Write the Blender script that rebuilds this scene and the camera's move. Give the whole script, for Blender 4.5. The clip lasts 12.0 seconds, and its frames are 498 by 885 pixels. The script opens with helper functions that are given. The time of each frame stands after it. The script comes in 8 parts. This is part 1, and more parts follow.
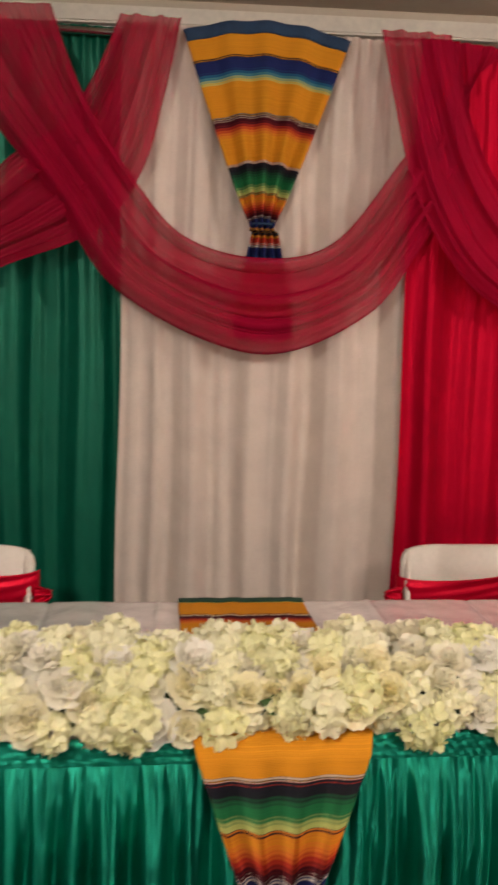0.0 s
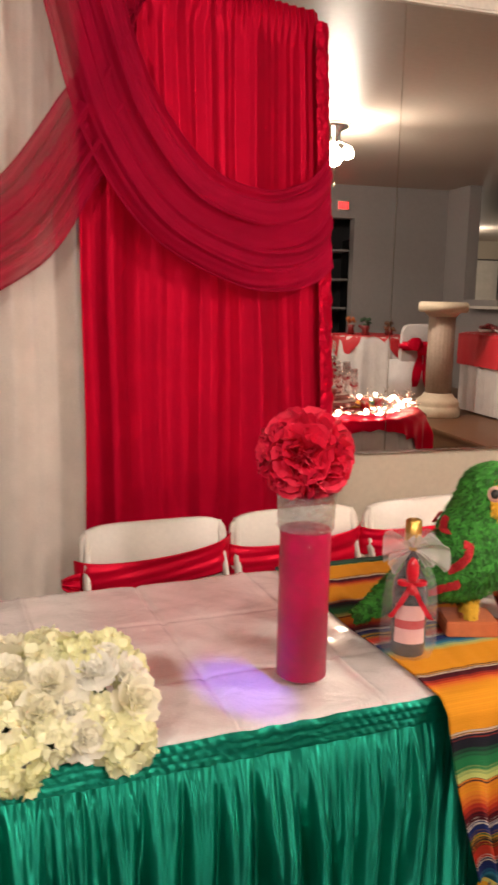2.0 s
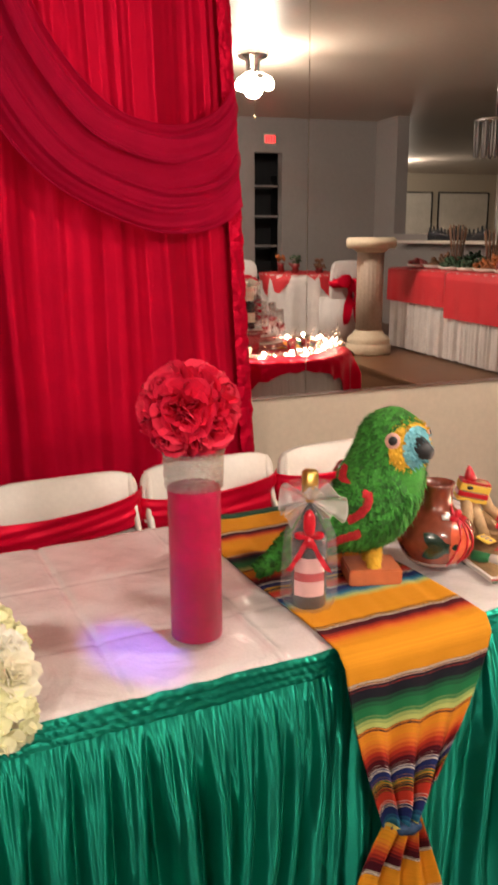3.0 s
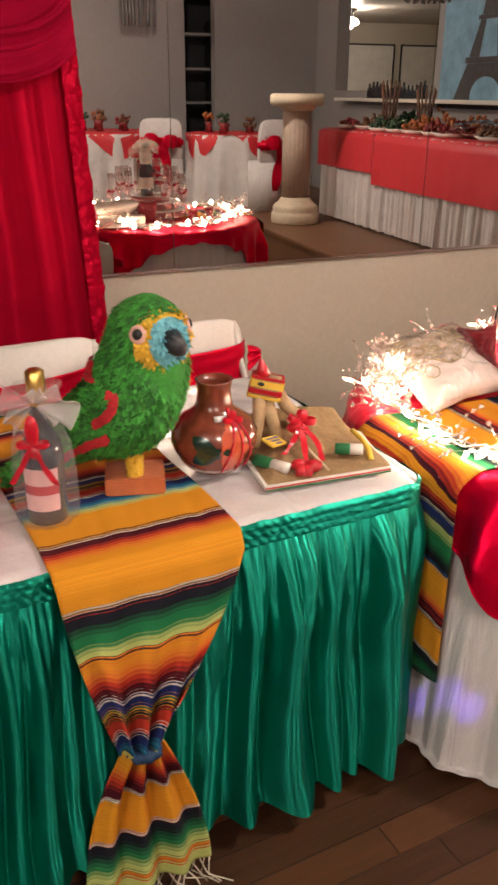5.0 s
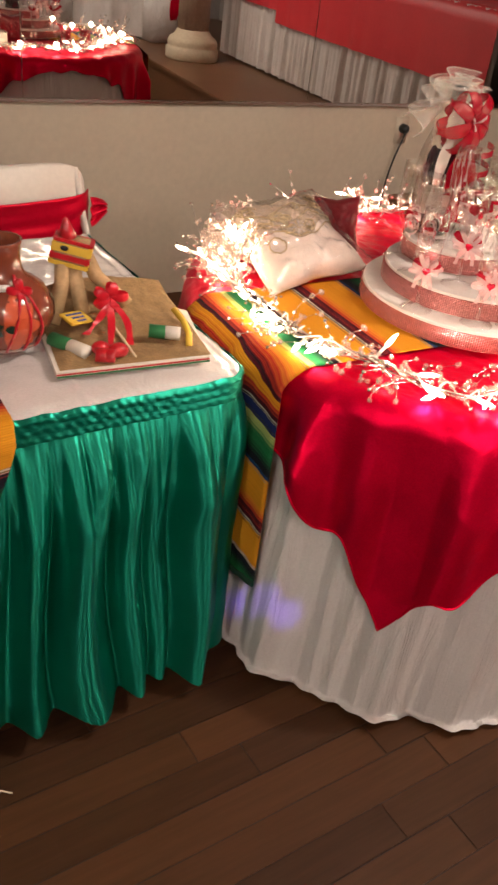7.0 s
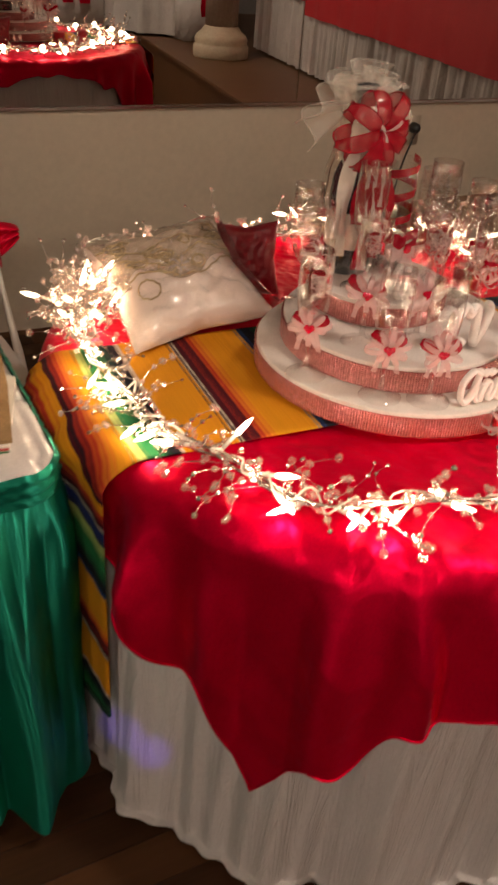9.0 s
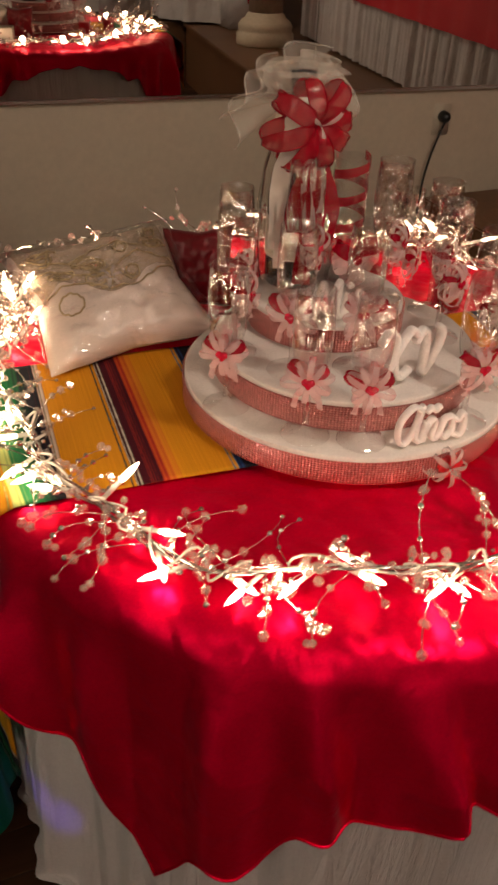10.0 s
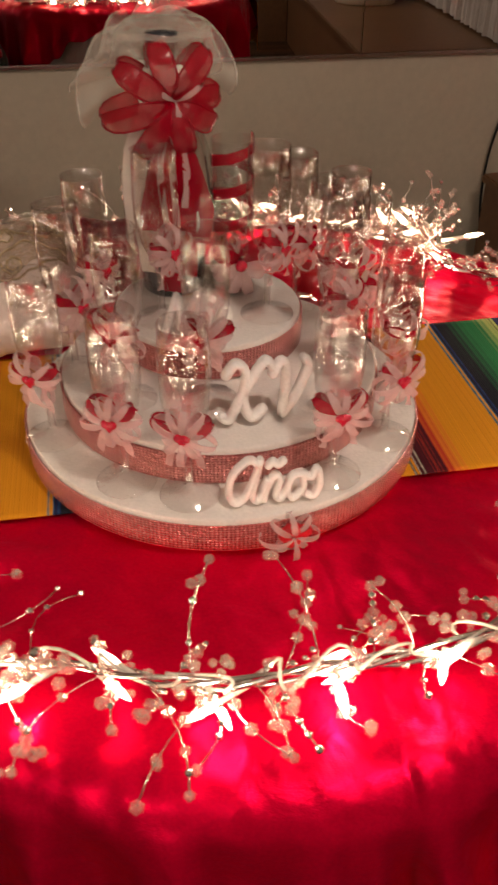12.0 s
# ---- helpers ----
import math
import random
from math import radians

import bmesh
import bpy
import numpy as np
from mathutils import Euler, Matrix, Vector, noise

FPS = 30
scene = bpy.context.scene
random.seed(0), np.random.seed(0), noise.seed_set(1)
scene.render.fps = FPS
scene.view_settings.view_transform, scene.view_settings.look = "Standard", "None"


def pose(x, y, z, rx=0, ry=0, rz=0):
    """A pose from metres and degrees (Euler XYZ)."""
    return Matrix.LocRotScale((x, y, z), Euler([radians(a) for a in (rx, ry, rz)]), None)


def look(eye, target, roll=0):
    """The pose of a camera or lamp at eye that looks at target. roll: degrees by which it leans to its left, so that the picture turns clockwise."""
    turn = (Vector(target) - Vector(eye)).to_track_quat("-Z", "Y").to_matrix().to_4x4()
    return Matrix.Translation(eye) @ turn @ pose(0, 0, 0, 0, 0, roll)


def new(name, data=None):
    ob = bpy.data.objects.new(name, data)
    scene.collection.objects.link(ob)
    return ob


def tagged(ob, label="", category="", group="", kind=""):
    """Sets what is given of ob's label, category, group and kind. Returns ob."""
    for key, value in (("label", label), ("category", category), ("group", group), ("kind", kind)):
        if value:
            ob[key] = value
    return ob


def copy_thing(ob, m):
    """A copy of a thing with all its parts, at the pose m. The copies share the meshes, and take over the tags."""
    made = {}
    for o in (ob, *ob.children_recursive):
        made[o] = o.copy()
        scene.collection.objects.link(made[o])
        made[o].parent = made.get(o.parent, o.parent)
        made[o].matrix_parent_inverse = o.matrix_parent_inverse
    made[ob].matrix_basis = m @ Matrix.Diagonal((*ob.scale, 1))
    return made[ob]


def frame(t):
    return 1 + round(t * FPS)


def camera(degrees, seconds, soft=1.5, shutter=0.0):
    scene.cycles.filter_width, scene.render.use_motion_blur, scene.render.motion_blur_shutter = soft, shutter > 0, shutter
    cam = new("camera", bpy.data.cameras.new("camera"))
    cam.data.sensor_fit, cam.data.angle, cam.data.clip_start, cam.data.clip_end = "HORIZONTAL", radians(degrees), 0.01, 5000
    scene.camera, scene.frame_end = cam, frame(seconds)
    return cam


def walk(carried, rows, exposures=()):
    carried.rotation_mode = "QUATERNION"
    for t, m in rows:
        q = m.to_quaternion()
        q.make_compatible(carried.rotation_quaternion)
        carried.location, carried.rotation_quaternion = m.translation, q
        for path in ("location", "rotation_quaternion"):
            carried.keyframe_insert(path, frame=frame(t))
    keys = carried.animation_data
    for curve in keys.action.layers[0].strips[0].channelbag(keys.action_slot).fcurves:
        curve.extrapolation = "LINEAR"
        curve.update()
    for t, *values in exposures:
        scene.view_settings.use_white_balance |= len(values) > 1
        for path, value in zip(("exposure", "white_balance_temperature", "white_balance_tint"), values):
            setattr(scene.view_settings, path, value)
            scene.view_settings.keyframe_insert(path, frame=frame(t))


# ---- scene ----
cam = camera(33.46, 12.0, 2.6, 0.5)
PATH = [
    (0, (0.002, 0.000, 1.482), (0.230, 1.970, 1.217), 1.80),
    (0.5, (0.099, 0.104, 1.434), (0.464, 2.060, 1.228), 1.10),
    (1, (0.182, 0.201, 1.446), (0.709, 2.117, 1.217), 0.10),
    (1.5, (0.330, 0.223, 1.437), (0.965, 2.100, 1.161), 0.10),
    (2, (0.402, 0.205, 1.482), (1.132, 2.034, 1.135), 1.20),
    (2.5, (0.471, 0.206, 1.487), (1.263, 2.001, 1.101), 0.50),
    (2.7, (0.499, 0.214, 1.494), (1.313, 1.992, 1.074), 0.10),
    (4.3, (0.796, 0.269, 1.496), (1.666, 1.910, 0.754), 0.30),
    (4.5, (0.884, 0.271, 1.485), (1.747, 1.912, 0.734), 0.60),
    (5, (1.022, 0.232, 1.482), (1.879, 1.862, 0.702), 0.40),
    (5.5, (1.102, 0.241, 1.469), (1.972, 1.841, 0.643), -0.30),
    (6, (1.184, 0.284, 1.453), (2.085, 1.800, 0.510), 1.80),
    (6.5, (1.236, 0.302, 1.453), (2.193, 1.735, 0.437), 5.40),
    (7, (1.291, 0.335, 1.446), (2.285, 1.702, 0.378), 7.40),
    (7.2, (1.315, 0.345, 1.443), (2.315, 1.703, 0.370), 7.60),
    (8.8, (1.774, 0.448, 1.425), (2.603, 1.901, 0.328), 5.10),
    (9, (1.830, 0.483, 1.425), (2.657, 1.941, 0.334), 4.40),
    (9.5, (1.970, 0.536, 1.405), (2.738, 2.013, 0.296), 2.90),
    (10, (2.101, 0.545, 1.406), (2.777, 2.059, 0.288), 2.40),
    (10.5, (2.208, 0.534, 1.395), (2.765, 2.091, 0.271), 0.70),
    (11, (2.288, 0.560, 1.388), (2.752, 2.141, 0.255), -0.60),
    (11.5, (2.413, 0.621, 1.380), (2.827, 2.204, 0.230), -0.30),
    (12, (2.494, 0.637, 1.377), (2.885, 2.198, 0.188), 0.20),
]
EXPOSURES = [(0.0, 0.36, 6350, 10), (2.7, 0.66, 6400, 10), (4.5, 0.42, 6200, 10), (5.5, 0.36, 6150, 10), (6.5, 0.18, 6250, 10), (7.2, -0.02, 6450, 10), (8.8, -0.62, 6900, 10),
             (9.5, -1.12, 7000, 10), (10.5, -1.18, 6900, 10), (12.0, -1.10, 6750, 10)]
walk(cam, [(t, look(eye, target, roll)) for t, eye, target, roll in PATH], EXPOSURES)

# ---- light ----
world = bpy.data.worlds.new("world")
scene.world = world
world.use_nodes = True
world.node_tree.nodes["Background"].inputs[0].default_value = (0.9, 0.8, 0.7, 1)
world.node_tree.nodes["Background"].inputs[1].default_value = 0.02


def lamp(name, kind, m, power, color, size):
    data = bpy.data.lights.new(name, kind)
    data.energy, data.color = power, color
    if kind == "AREA":
        data.size = size
    else:
        data.shadow_soft_size = size
    ob = new(name, data)
    ob.matrix_world = m
    return ob


WARM = (1.0, 0.88, 0.78)
# the last lamp hangs in the added room, where a mirrored lamp appears
LAMPS = ((3.04, 0.50, 2.56, 120), (-0.95, -0.55, 2.56, 105), (1.05, -1.45, 2.56, 95), (8.42, -7.62, 2.56, 130))
for lx, ly, lz, power in LAMPS:
    lamp("ceiling_lamp_light", "POINT", pose(lx, ly, lz), power, WARM, 0.075)


# a party projector under the ceiling throws a few violet spots
PARTY = Vector((1.35, -0.95, 2.66))
for tx, ty, tz, cone, power in ((0.945, 1.575, 0.75, 3.7, 560), (2.128, 1.382, 0.20, 1.5, 420), (2.158, 1.31, 0.21, 1.3, 360)):
    data = bpy.data.lights.new("party_light_beam", "SPOT")
    data.energy, data.color, data.spot_size, data.spot_blend, data.shadow_soft_size = power, (0.15, 0.06, 1.0), math.radians(cone), 0.9, 0.01
    beam = new("party_light_beam", data)
    beam.matrix_world = look(tuple(PARTY), (tx, ty, tz))


# ---- materials ----
def nodes_of(name):
    m = bpy.data.materials.new(name)
    m.use_nodes = True
    t = m.node_tree
    return m, t, t.nodes["Principled BSDF"], t.nodes["Material Output"]


def add(t, kind, **values):
    n = t.nodes.new(kind)
    for k, v in values.items():
        if k in n.inputs:
            n.inputs[k].default_value = v
    return n


def varied(t, b, color, amount, scale, fine, bump, dist=0.002, coord="Object"):
    """Base colour with two scales of variation, and a fine bump."""
    tc = t.nodes.new("ShaderNodeTexCoord")
    big = add(t, "ShaderNodeTexNoise", Scale=scale, Detail=3.0)
    small = add(t, "ShaderNodeTexNoise", Scale=fine, Detail=2.0)
    t.links.new(tc.outputs[coord], big.inputs["Vector"])
    t.links.new(tc.outputs[coord], small.inputs["Vector"])
    mixf = add(t, "ShaderNodeMath")
    mixf.operation = "ADD"
    t.links.new(big.outputs["Fac"], mixf.inputs[0])
    t.links.new(small.outputs["Fac"], mixf.inputs[1])
    ramp = t.nodes.new("ShaderNodeMapRange")
    ramp.inputs["From Min"].default_value, ramp.inputs["From Max"].default_value = 0.6, 1.4
    ramp.inputs["To Min"].default_value, ramp.inputs["To Max"].default_value = 1 - amount, 1 + amount
    t.links.new(mixf.outputs[0], ramp.inputs["Value"])
    mul = t.nodes.new("ShaderNodeVectorMath")
    mul.operation = "SCALE"
    mul.inputs[0].default_value = color
    t.links.new(ramp.outputs[0], mul.inputs["Scale"])
    t.links.new(mul.outputs[0], b.inputs["Base Color"])
    if bump:
        bp = add(t, "ShaderNodeBump", Strength=bump, Distance=dist)
        t.links.new(small.outputs["Fac"], bp.inputs["Height"])
        t.links.new(bp.outputs[0], b.inputs["Normal"])
    return mul


def plain(name, color, rough=0.5, metal=0.0, amount=0.12, scale=6.0, fine=60.0, bump=0.15, dist=0.002, coat=0.0, sheen=0.0):
    m, t, b, _ = nodes_of(name)
    varied(t, b, color, amount, scale, fine, bump, dist)
    b.inputs["Roughness"].default_value, b.inputs["Metallic"].default_value = rough, metal
    b.inputs["Coat Weight"].default_value = coat
    b.inputs["Sheen Weight"].default_value = sheen
    return m


def satin(name, color, rough=0.32, wrinkle=0.35, sheen=0.03, gleam=0.0, spec=0.5, threads=0.0, coarse=14.0):
    """A glossy woven cloth: fine threads and soft creases."""
    m, t, b, _ = nodes_of(name)
    varied(t, b, color, 0.12, 9.0, 300.0, 0)
    tc = t.nodes.new("ShaderNodeTexCoord")
    crease = add(t, "ShaderNodeTexNoise", Scale=coarse, Detail=4.0, Distortion=0.6)
    t.links.new(tc.outputs["Object"], crease.inputs["Vector"])
    weave = add(t, "ShaderNodeTexNoise", Scale=700.0, Detail=0.0)
    t.links.new(tc.outputs["Object"], weave.inputs["Vector"])
    b1 = add(t, "ShaderNodeBump", Strength=wrinkle, Distance=0.02)
    b2 = add(t, "ShaderNodeBump", Strength=0.15, Distance=0.001)
    t.links.new(crease.outputs["Fac"], b1.inputs["Height"])
    t.links.new(weave.outputs["Fac"], b2.inputs["Height"])
    t.links.new(b1.outputs[0], b2.inputs["Normal"])
    t.links.new(b2.outputs[0], b.inputs["Normal"])
    b.inputs["Roughness"].default_value, b.inputs["Metallic"].default_value = rough, gleam
    b.inputs["Sheen Weight"].default_value, b.inputs["Sheen Roughness"].default_value = sheen, 0.4
    b.inputs["Specular IOR Level"].default_value = spec
    if threads:      # the weave spreads the shine along the hang of the cloth
        tan = t.nodes.new("ShaderNodeTangent")
        tan.direction_type = "UV_MAP"
        t.links.new(tan.outputs[0], b.inputs["Tangent"])
        b.inputs["Anisotropic"].default_value, b.inputs["Anisotropic Rotation"].default_value = threads, 0.25
    return m


def sheer(name, color, clear, rough=0.5, glitter=0.0):
    """A see-through net: part of the light goes straight through the mesh of threads."""
    m, t, b, out = nodes_of(name)
    varied(t, b, color, 0.15, 12.0, 400.0, 0.2, 0.001)
    b.inputs["Roughness"].default_value = rough
    b.inputs["Specular IOR Level"].default_value = 0.15
    trl = t.nodes.new("ShaderNodeBsdfTranslucent")
    trl.inputs["Color"].default_value = (*color, 1)
    half = t.nodes.new("ShaderNodeMixShader")
    half.inputs[0].default_value = 0.3
    t.links.new(b.outputs[0], half.inputs[1])
    t.links.new(trl.outputs[0], half.inputs[2])
    tr = t.nodes.new("ShaderNodeBsdfTransparent")
    mix = t.nodes.new("ShaderNodeMixShader")
    mix.inputs[0].default_value = clear
    t.links.new(half.outputs[0], mix.inputs[1])
    t.links.new(tr.outputs[0], mix.inputs[2])
    t.links.new(mix.outputs[0], out.inputs["Surface"])
    return m


def thin_glass(name, tint=(0.96, 0.97, 0.97), rough=0.02, boost=1.0, crackle=0.0, floor=0.035, specks=0.0):
    """A thin clear wall: it lets the light through, and mirrors more at a glance."""
    m, t, b, out = nodes_of(name)
    t.nodes.remove(b)
    tr = t.nodes.new("ShaderNodeBsdfTransparent")
    tr.inputs["Color"].default_value = (*tint, 1)
    gl = t.nodes.new("ShaderNodeBsdfGlossy")
    gl.inputs["Roughness"].default_value = rough
    if crackle:
        tc = t.nodes.new("ShaderNodeTexCoord")
        nz = add(t, "ShaderNodeTexVoronoi", Scale=190.0)
        t.links.new(tc.outputs["Object"], nz.inputs["Vector"])
        bp = add(t, "ShaderNodeBump", Strength=crackle, Distance=0.002)
        t.links.new(nz.outputs["Distance"], bp.inputs["Height"])
        t.links.new(bp.outputs[0], gl.inputs["Normal"])
    fr = t.nodes.new("ShaderNodeLayerWeight")
    fr.inputs["Blend"].default_value = 0.5
    pw = add(t, "ShaderNodeMath")
    pw.operation = "POWER"
    pw.inputs[1].default_value = 3.2
    t.links.new(fr.outputs["Facing"], pw.inputs[0])
    ad = add(t, "ShaderNodeMath")
    ad.operation = "MULTIPLY_ADD"
    ad.inputs[1].default_value, ad.inputs[2].default_value = 0.40, floor
    t.links.new(pw.outputs[0], ad.inputs[0])
    ml = add(t, "ShaderNodeMath")
    ml.operation = "MULTIPLY"
    ml.inputs[1].default_value = boost
    mix = t.nodes.new("ShaderNodeMixShader")
    t.links.new(ad.outputs[0], ml.inputs[0])
    t.links.new(ml.outputs[0], mix.inputs[0])
    if specks:       # mirroring specks put in for the sparkle of cut glass
        tc = t.nodes.new("ShaderNodeTexCoord")
        cell = add(t, "ShaderNodeTexVoronoi", Scale=specks)
        t.links.new(tc.outputs["Object"], cell.inputs["Vector"])
        near = add(t, "ShaderNodeMath")
        near.operation = "LESS_THAN"
        near.inputs[1].default_value = 0.13
        t.links.new(cell.outputs["Distance"], near.inputs[0])
        more = add(t, "ShaderNodeMath")
        more.operation = "MULTIPLY_ADD"
        more.use_clamp = True
        more.inputs[1].default_value = 0.85
        t.links.new(near.outputs[0], more.inputs[0])
        t.links.new(ml.outputs[0], more.inputs[2])
        t.links.new(more.outputs[0], mix.inputs[0])
    t.links.new(tr.outputs[0], mix.inputs[1])
    t.links.new(gl.outputs[0], mix.inputs[2])
    t.links.new(mix.outputs[0], out.inputs["Surface"])
    return m


def cut_crystal(name):
    """Faceted acrylic: part clear, part mirror, part pale body."""
    m, t, b, out = nodes_of(name)
    b.inputs["Base Color"].default_value = (0.96, 0.88, 0.84, 1)
    b.inputs["Roughness"].default_value, b.inputs["Metallic"].default_value = 0.05, 0.75
    tr = t.nodes.new("ShaderNodeBsdfTransparent")
    tr.inputs["Color"].default_value = (1.0, 0.96, 0.94, 1)
    mix = t.nodes.new("ShaderNodeMixShader")
    mix.inputs[0].default_value = 0.64
    trl = t.nodes.new("ShaderNodeBsdfTranslucent")
    trl.inputs["Color"].default_value = (0.95, 0.84, 0.80, 1)
    milk = t.nodes.new("ShaderNodeMixShader")
    milk.inputs[0].default_value = 0.18
    t.links.new(b.outputs[0], milk.inputs[1])
    t.links.new(trl.outputs[0], milk.inputs[2])
    t.links.new(milk.outputs[0], mix.inputs[1])
    t.links.new(tr.outputs[0], mix.inputs[2])
    t.links.new(mix.outputs[0], out.inputs["Surface"])
    return m


def glow(name, color, strength):
    m, t, b, out = nodes_of(name)
    b.inputs["Base Color"].default_value = (*color, 1)
    b.inputs["Emission Color"].default_value = (*color, 1)
    b.inputs["Emission Strength"].default_value = strength
    return m


YEL, BLK, WHT = (0.62, 0.25, 0.012), (0.010, 0.010, 0.016), (0.68, 0.60, 0.50)
MAR, RED, ORA = (0.055, 0.004, 0.010), (0.42, 0.030, 0.015), (0.62, 0.17, 0.02)
NAV, TEA, GRN, PAL = (0.012, 0.02, 0.10), (0.02, 0.16, 0.25), (0.015, 0.15, 0.05), (0.42, 0.46, 0.14)
# a woven stripe pattern: (start in metres, colour); a step is written twice
STRIPES_A = [(0, YEL), (.070, YEL), (.071, BLK), (.075, BLK), (.076, WHT), (.079, WHT), (.080, MAR), (.098, MAR), (.112, RED), (.126, ORA), (.140, YEL),
             (.222, YEL), (.223, BLK), (.226, WHT), (.229, RED), (.232, BLK), (.250, BLK), (.282, GRN), (.298, GRN), (.318, PAL), (.326, PAL), (.327, BLK), (.330, BLK)]
STRIPES_B = [(.330, ORA), (.352, YEL), (.372, ORA), (.392, RED), (.412, MAR), (.420, MAR), (.421, NAV), (.436, NAV), (.437, WHT), (.441, BLK), (.447, YEL), (.450, YEL),
             (.451, RED), (.466, RED), (.467, WHT), (.470, BLK), (.488, NAV), (.505, TEA), (.520, PAL), (.528, YEL), (.56, YEL)]
PERIOD = 0.56


STRIPES_FAN = [(.330, ORA), (.350, YEL), (.445, YEL), (.446, BLK), (.452, BLK), (.453, NAV), (.488, NAV), (.505, TEA), (.520, PAL), (.528, YEL), (.56, YEL)]


# the runners on the head table, and the tails below their ties
TABLE_A = STRIPES_A[:16] + [(.252, BLK), (.276, GRN), (.290, GRN), (.306, PAL), (.313, PAL), (.314, BLK), (.317, BLK), (.318, ORA), (.330, YEL)]
TABLE_B = [(.330, YEL), (.350, ORA), (.368, RED), (.386, MAR), (.397, MAR), (.398, WHT), (.402, WHT), (.403, NAV), (.422, NAV), (.423, YEL), (.427, YEL), (.428, GRN), (.434, BLK), (.438, BLK), (.439, YEL), (.443, YEL),
           (.444, MAR), (.452, RED), (.472, RED), (.473, WHT), (.477, WHT), (.478, BLK), (.482, NAV), (.498, NAV), (.515, TEA), (.532, PAL), (.542, YEL), (.56, YEL)]
TAIL_A = [(0, PAL), (.012, YEL), (.030, YEL), (.045, ORA), (.065, RED), (.085, MAR), (.104, MAR), (.105, WHT), (.109, BLK), (.113, YEL), (.195, YEL), (.196, BLK), (.199, WHT), (.202, RED), (.205, BLK), (.224, BLK), (.252, GRN), (.276, PAL), (.286, PAL),
          (.287, BLK), (.290, RED), (.294, YEL), (.300, RED), (.303, PAL), (.330, PAL)]
# the tied end of the blanket on the backdrop
END_A = [(0, ORA), (.012, YEL), (.026, ORA), (.042, RED), (.060, MAR), (.072, MAR), (.073, WHT), (.078, NAV), (.096, NAV), (.097, YEL), (.103, YEL), (.104, BLK), (.118, BLK), (.119, YEL), (.125, YEL), (.126, RED), (.150, RED), (.151, WHT), (.157, WHT),
         (.158, NAV), (.192, NAV), (.215, TEA), (.230, PAL), (.245, YEL), (.330, YEL)]
END_B = [(.330, YEL), (.400, YEL), (.404, BLK), (.560, BLK)]


# the runner on the round table, from one rim towards its middle
CROSS_A = [(0, ORA), (.012, YEL), (.030, YEL), (.031, BLK), (.033, PAL), (.044, PAL), (.055, GRN), (.074, GRN), (.100, BLK), (.118, BLK), (.119, RED), (.122, WHT), (.126, BLK), (.128, YEL), (.209, YEL), (.210, BLK), (.214, WHT), (.217, BLK), (.219, MAR),
           (.232, MAR), (.233, RED), (.236, MAR), (.244, MAR), (.250, RED), (.262, ORA), (.275, YEL), (.330, YEL)]
CROSS_B = [(.330, YEL), (.345, YEL), (.346, TEA), (.352, NAV), (.356, BLK), (.372, BLK), (.400, GRN), (.420, GRN), (.445, PAL), (.452, BLK), (.455, NAV), (.475, NAV), (.476, WHT), (.480, BLK), (.490, MAR), (.505, RED), (.515, YEL), (.525, YEL), (.526, BLK), (.532, MAR), (.545, RED), (.560, ORA)]


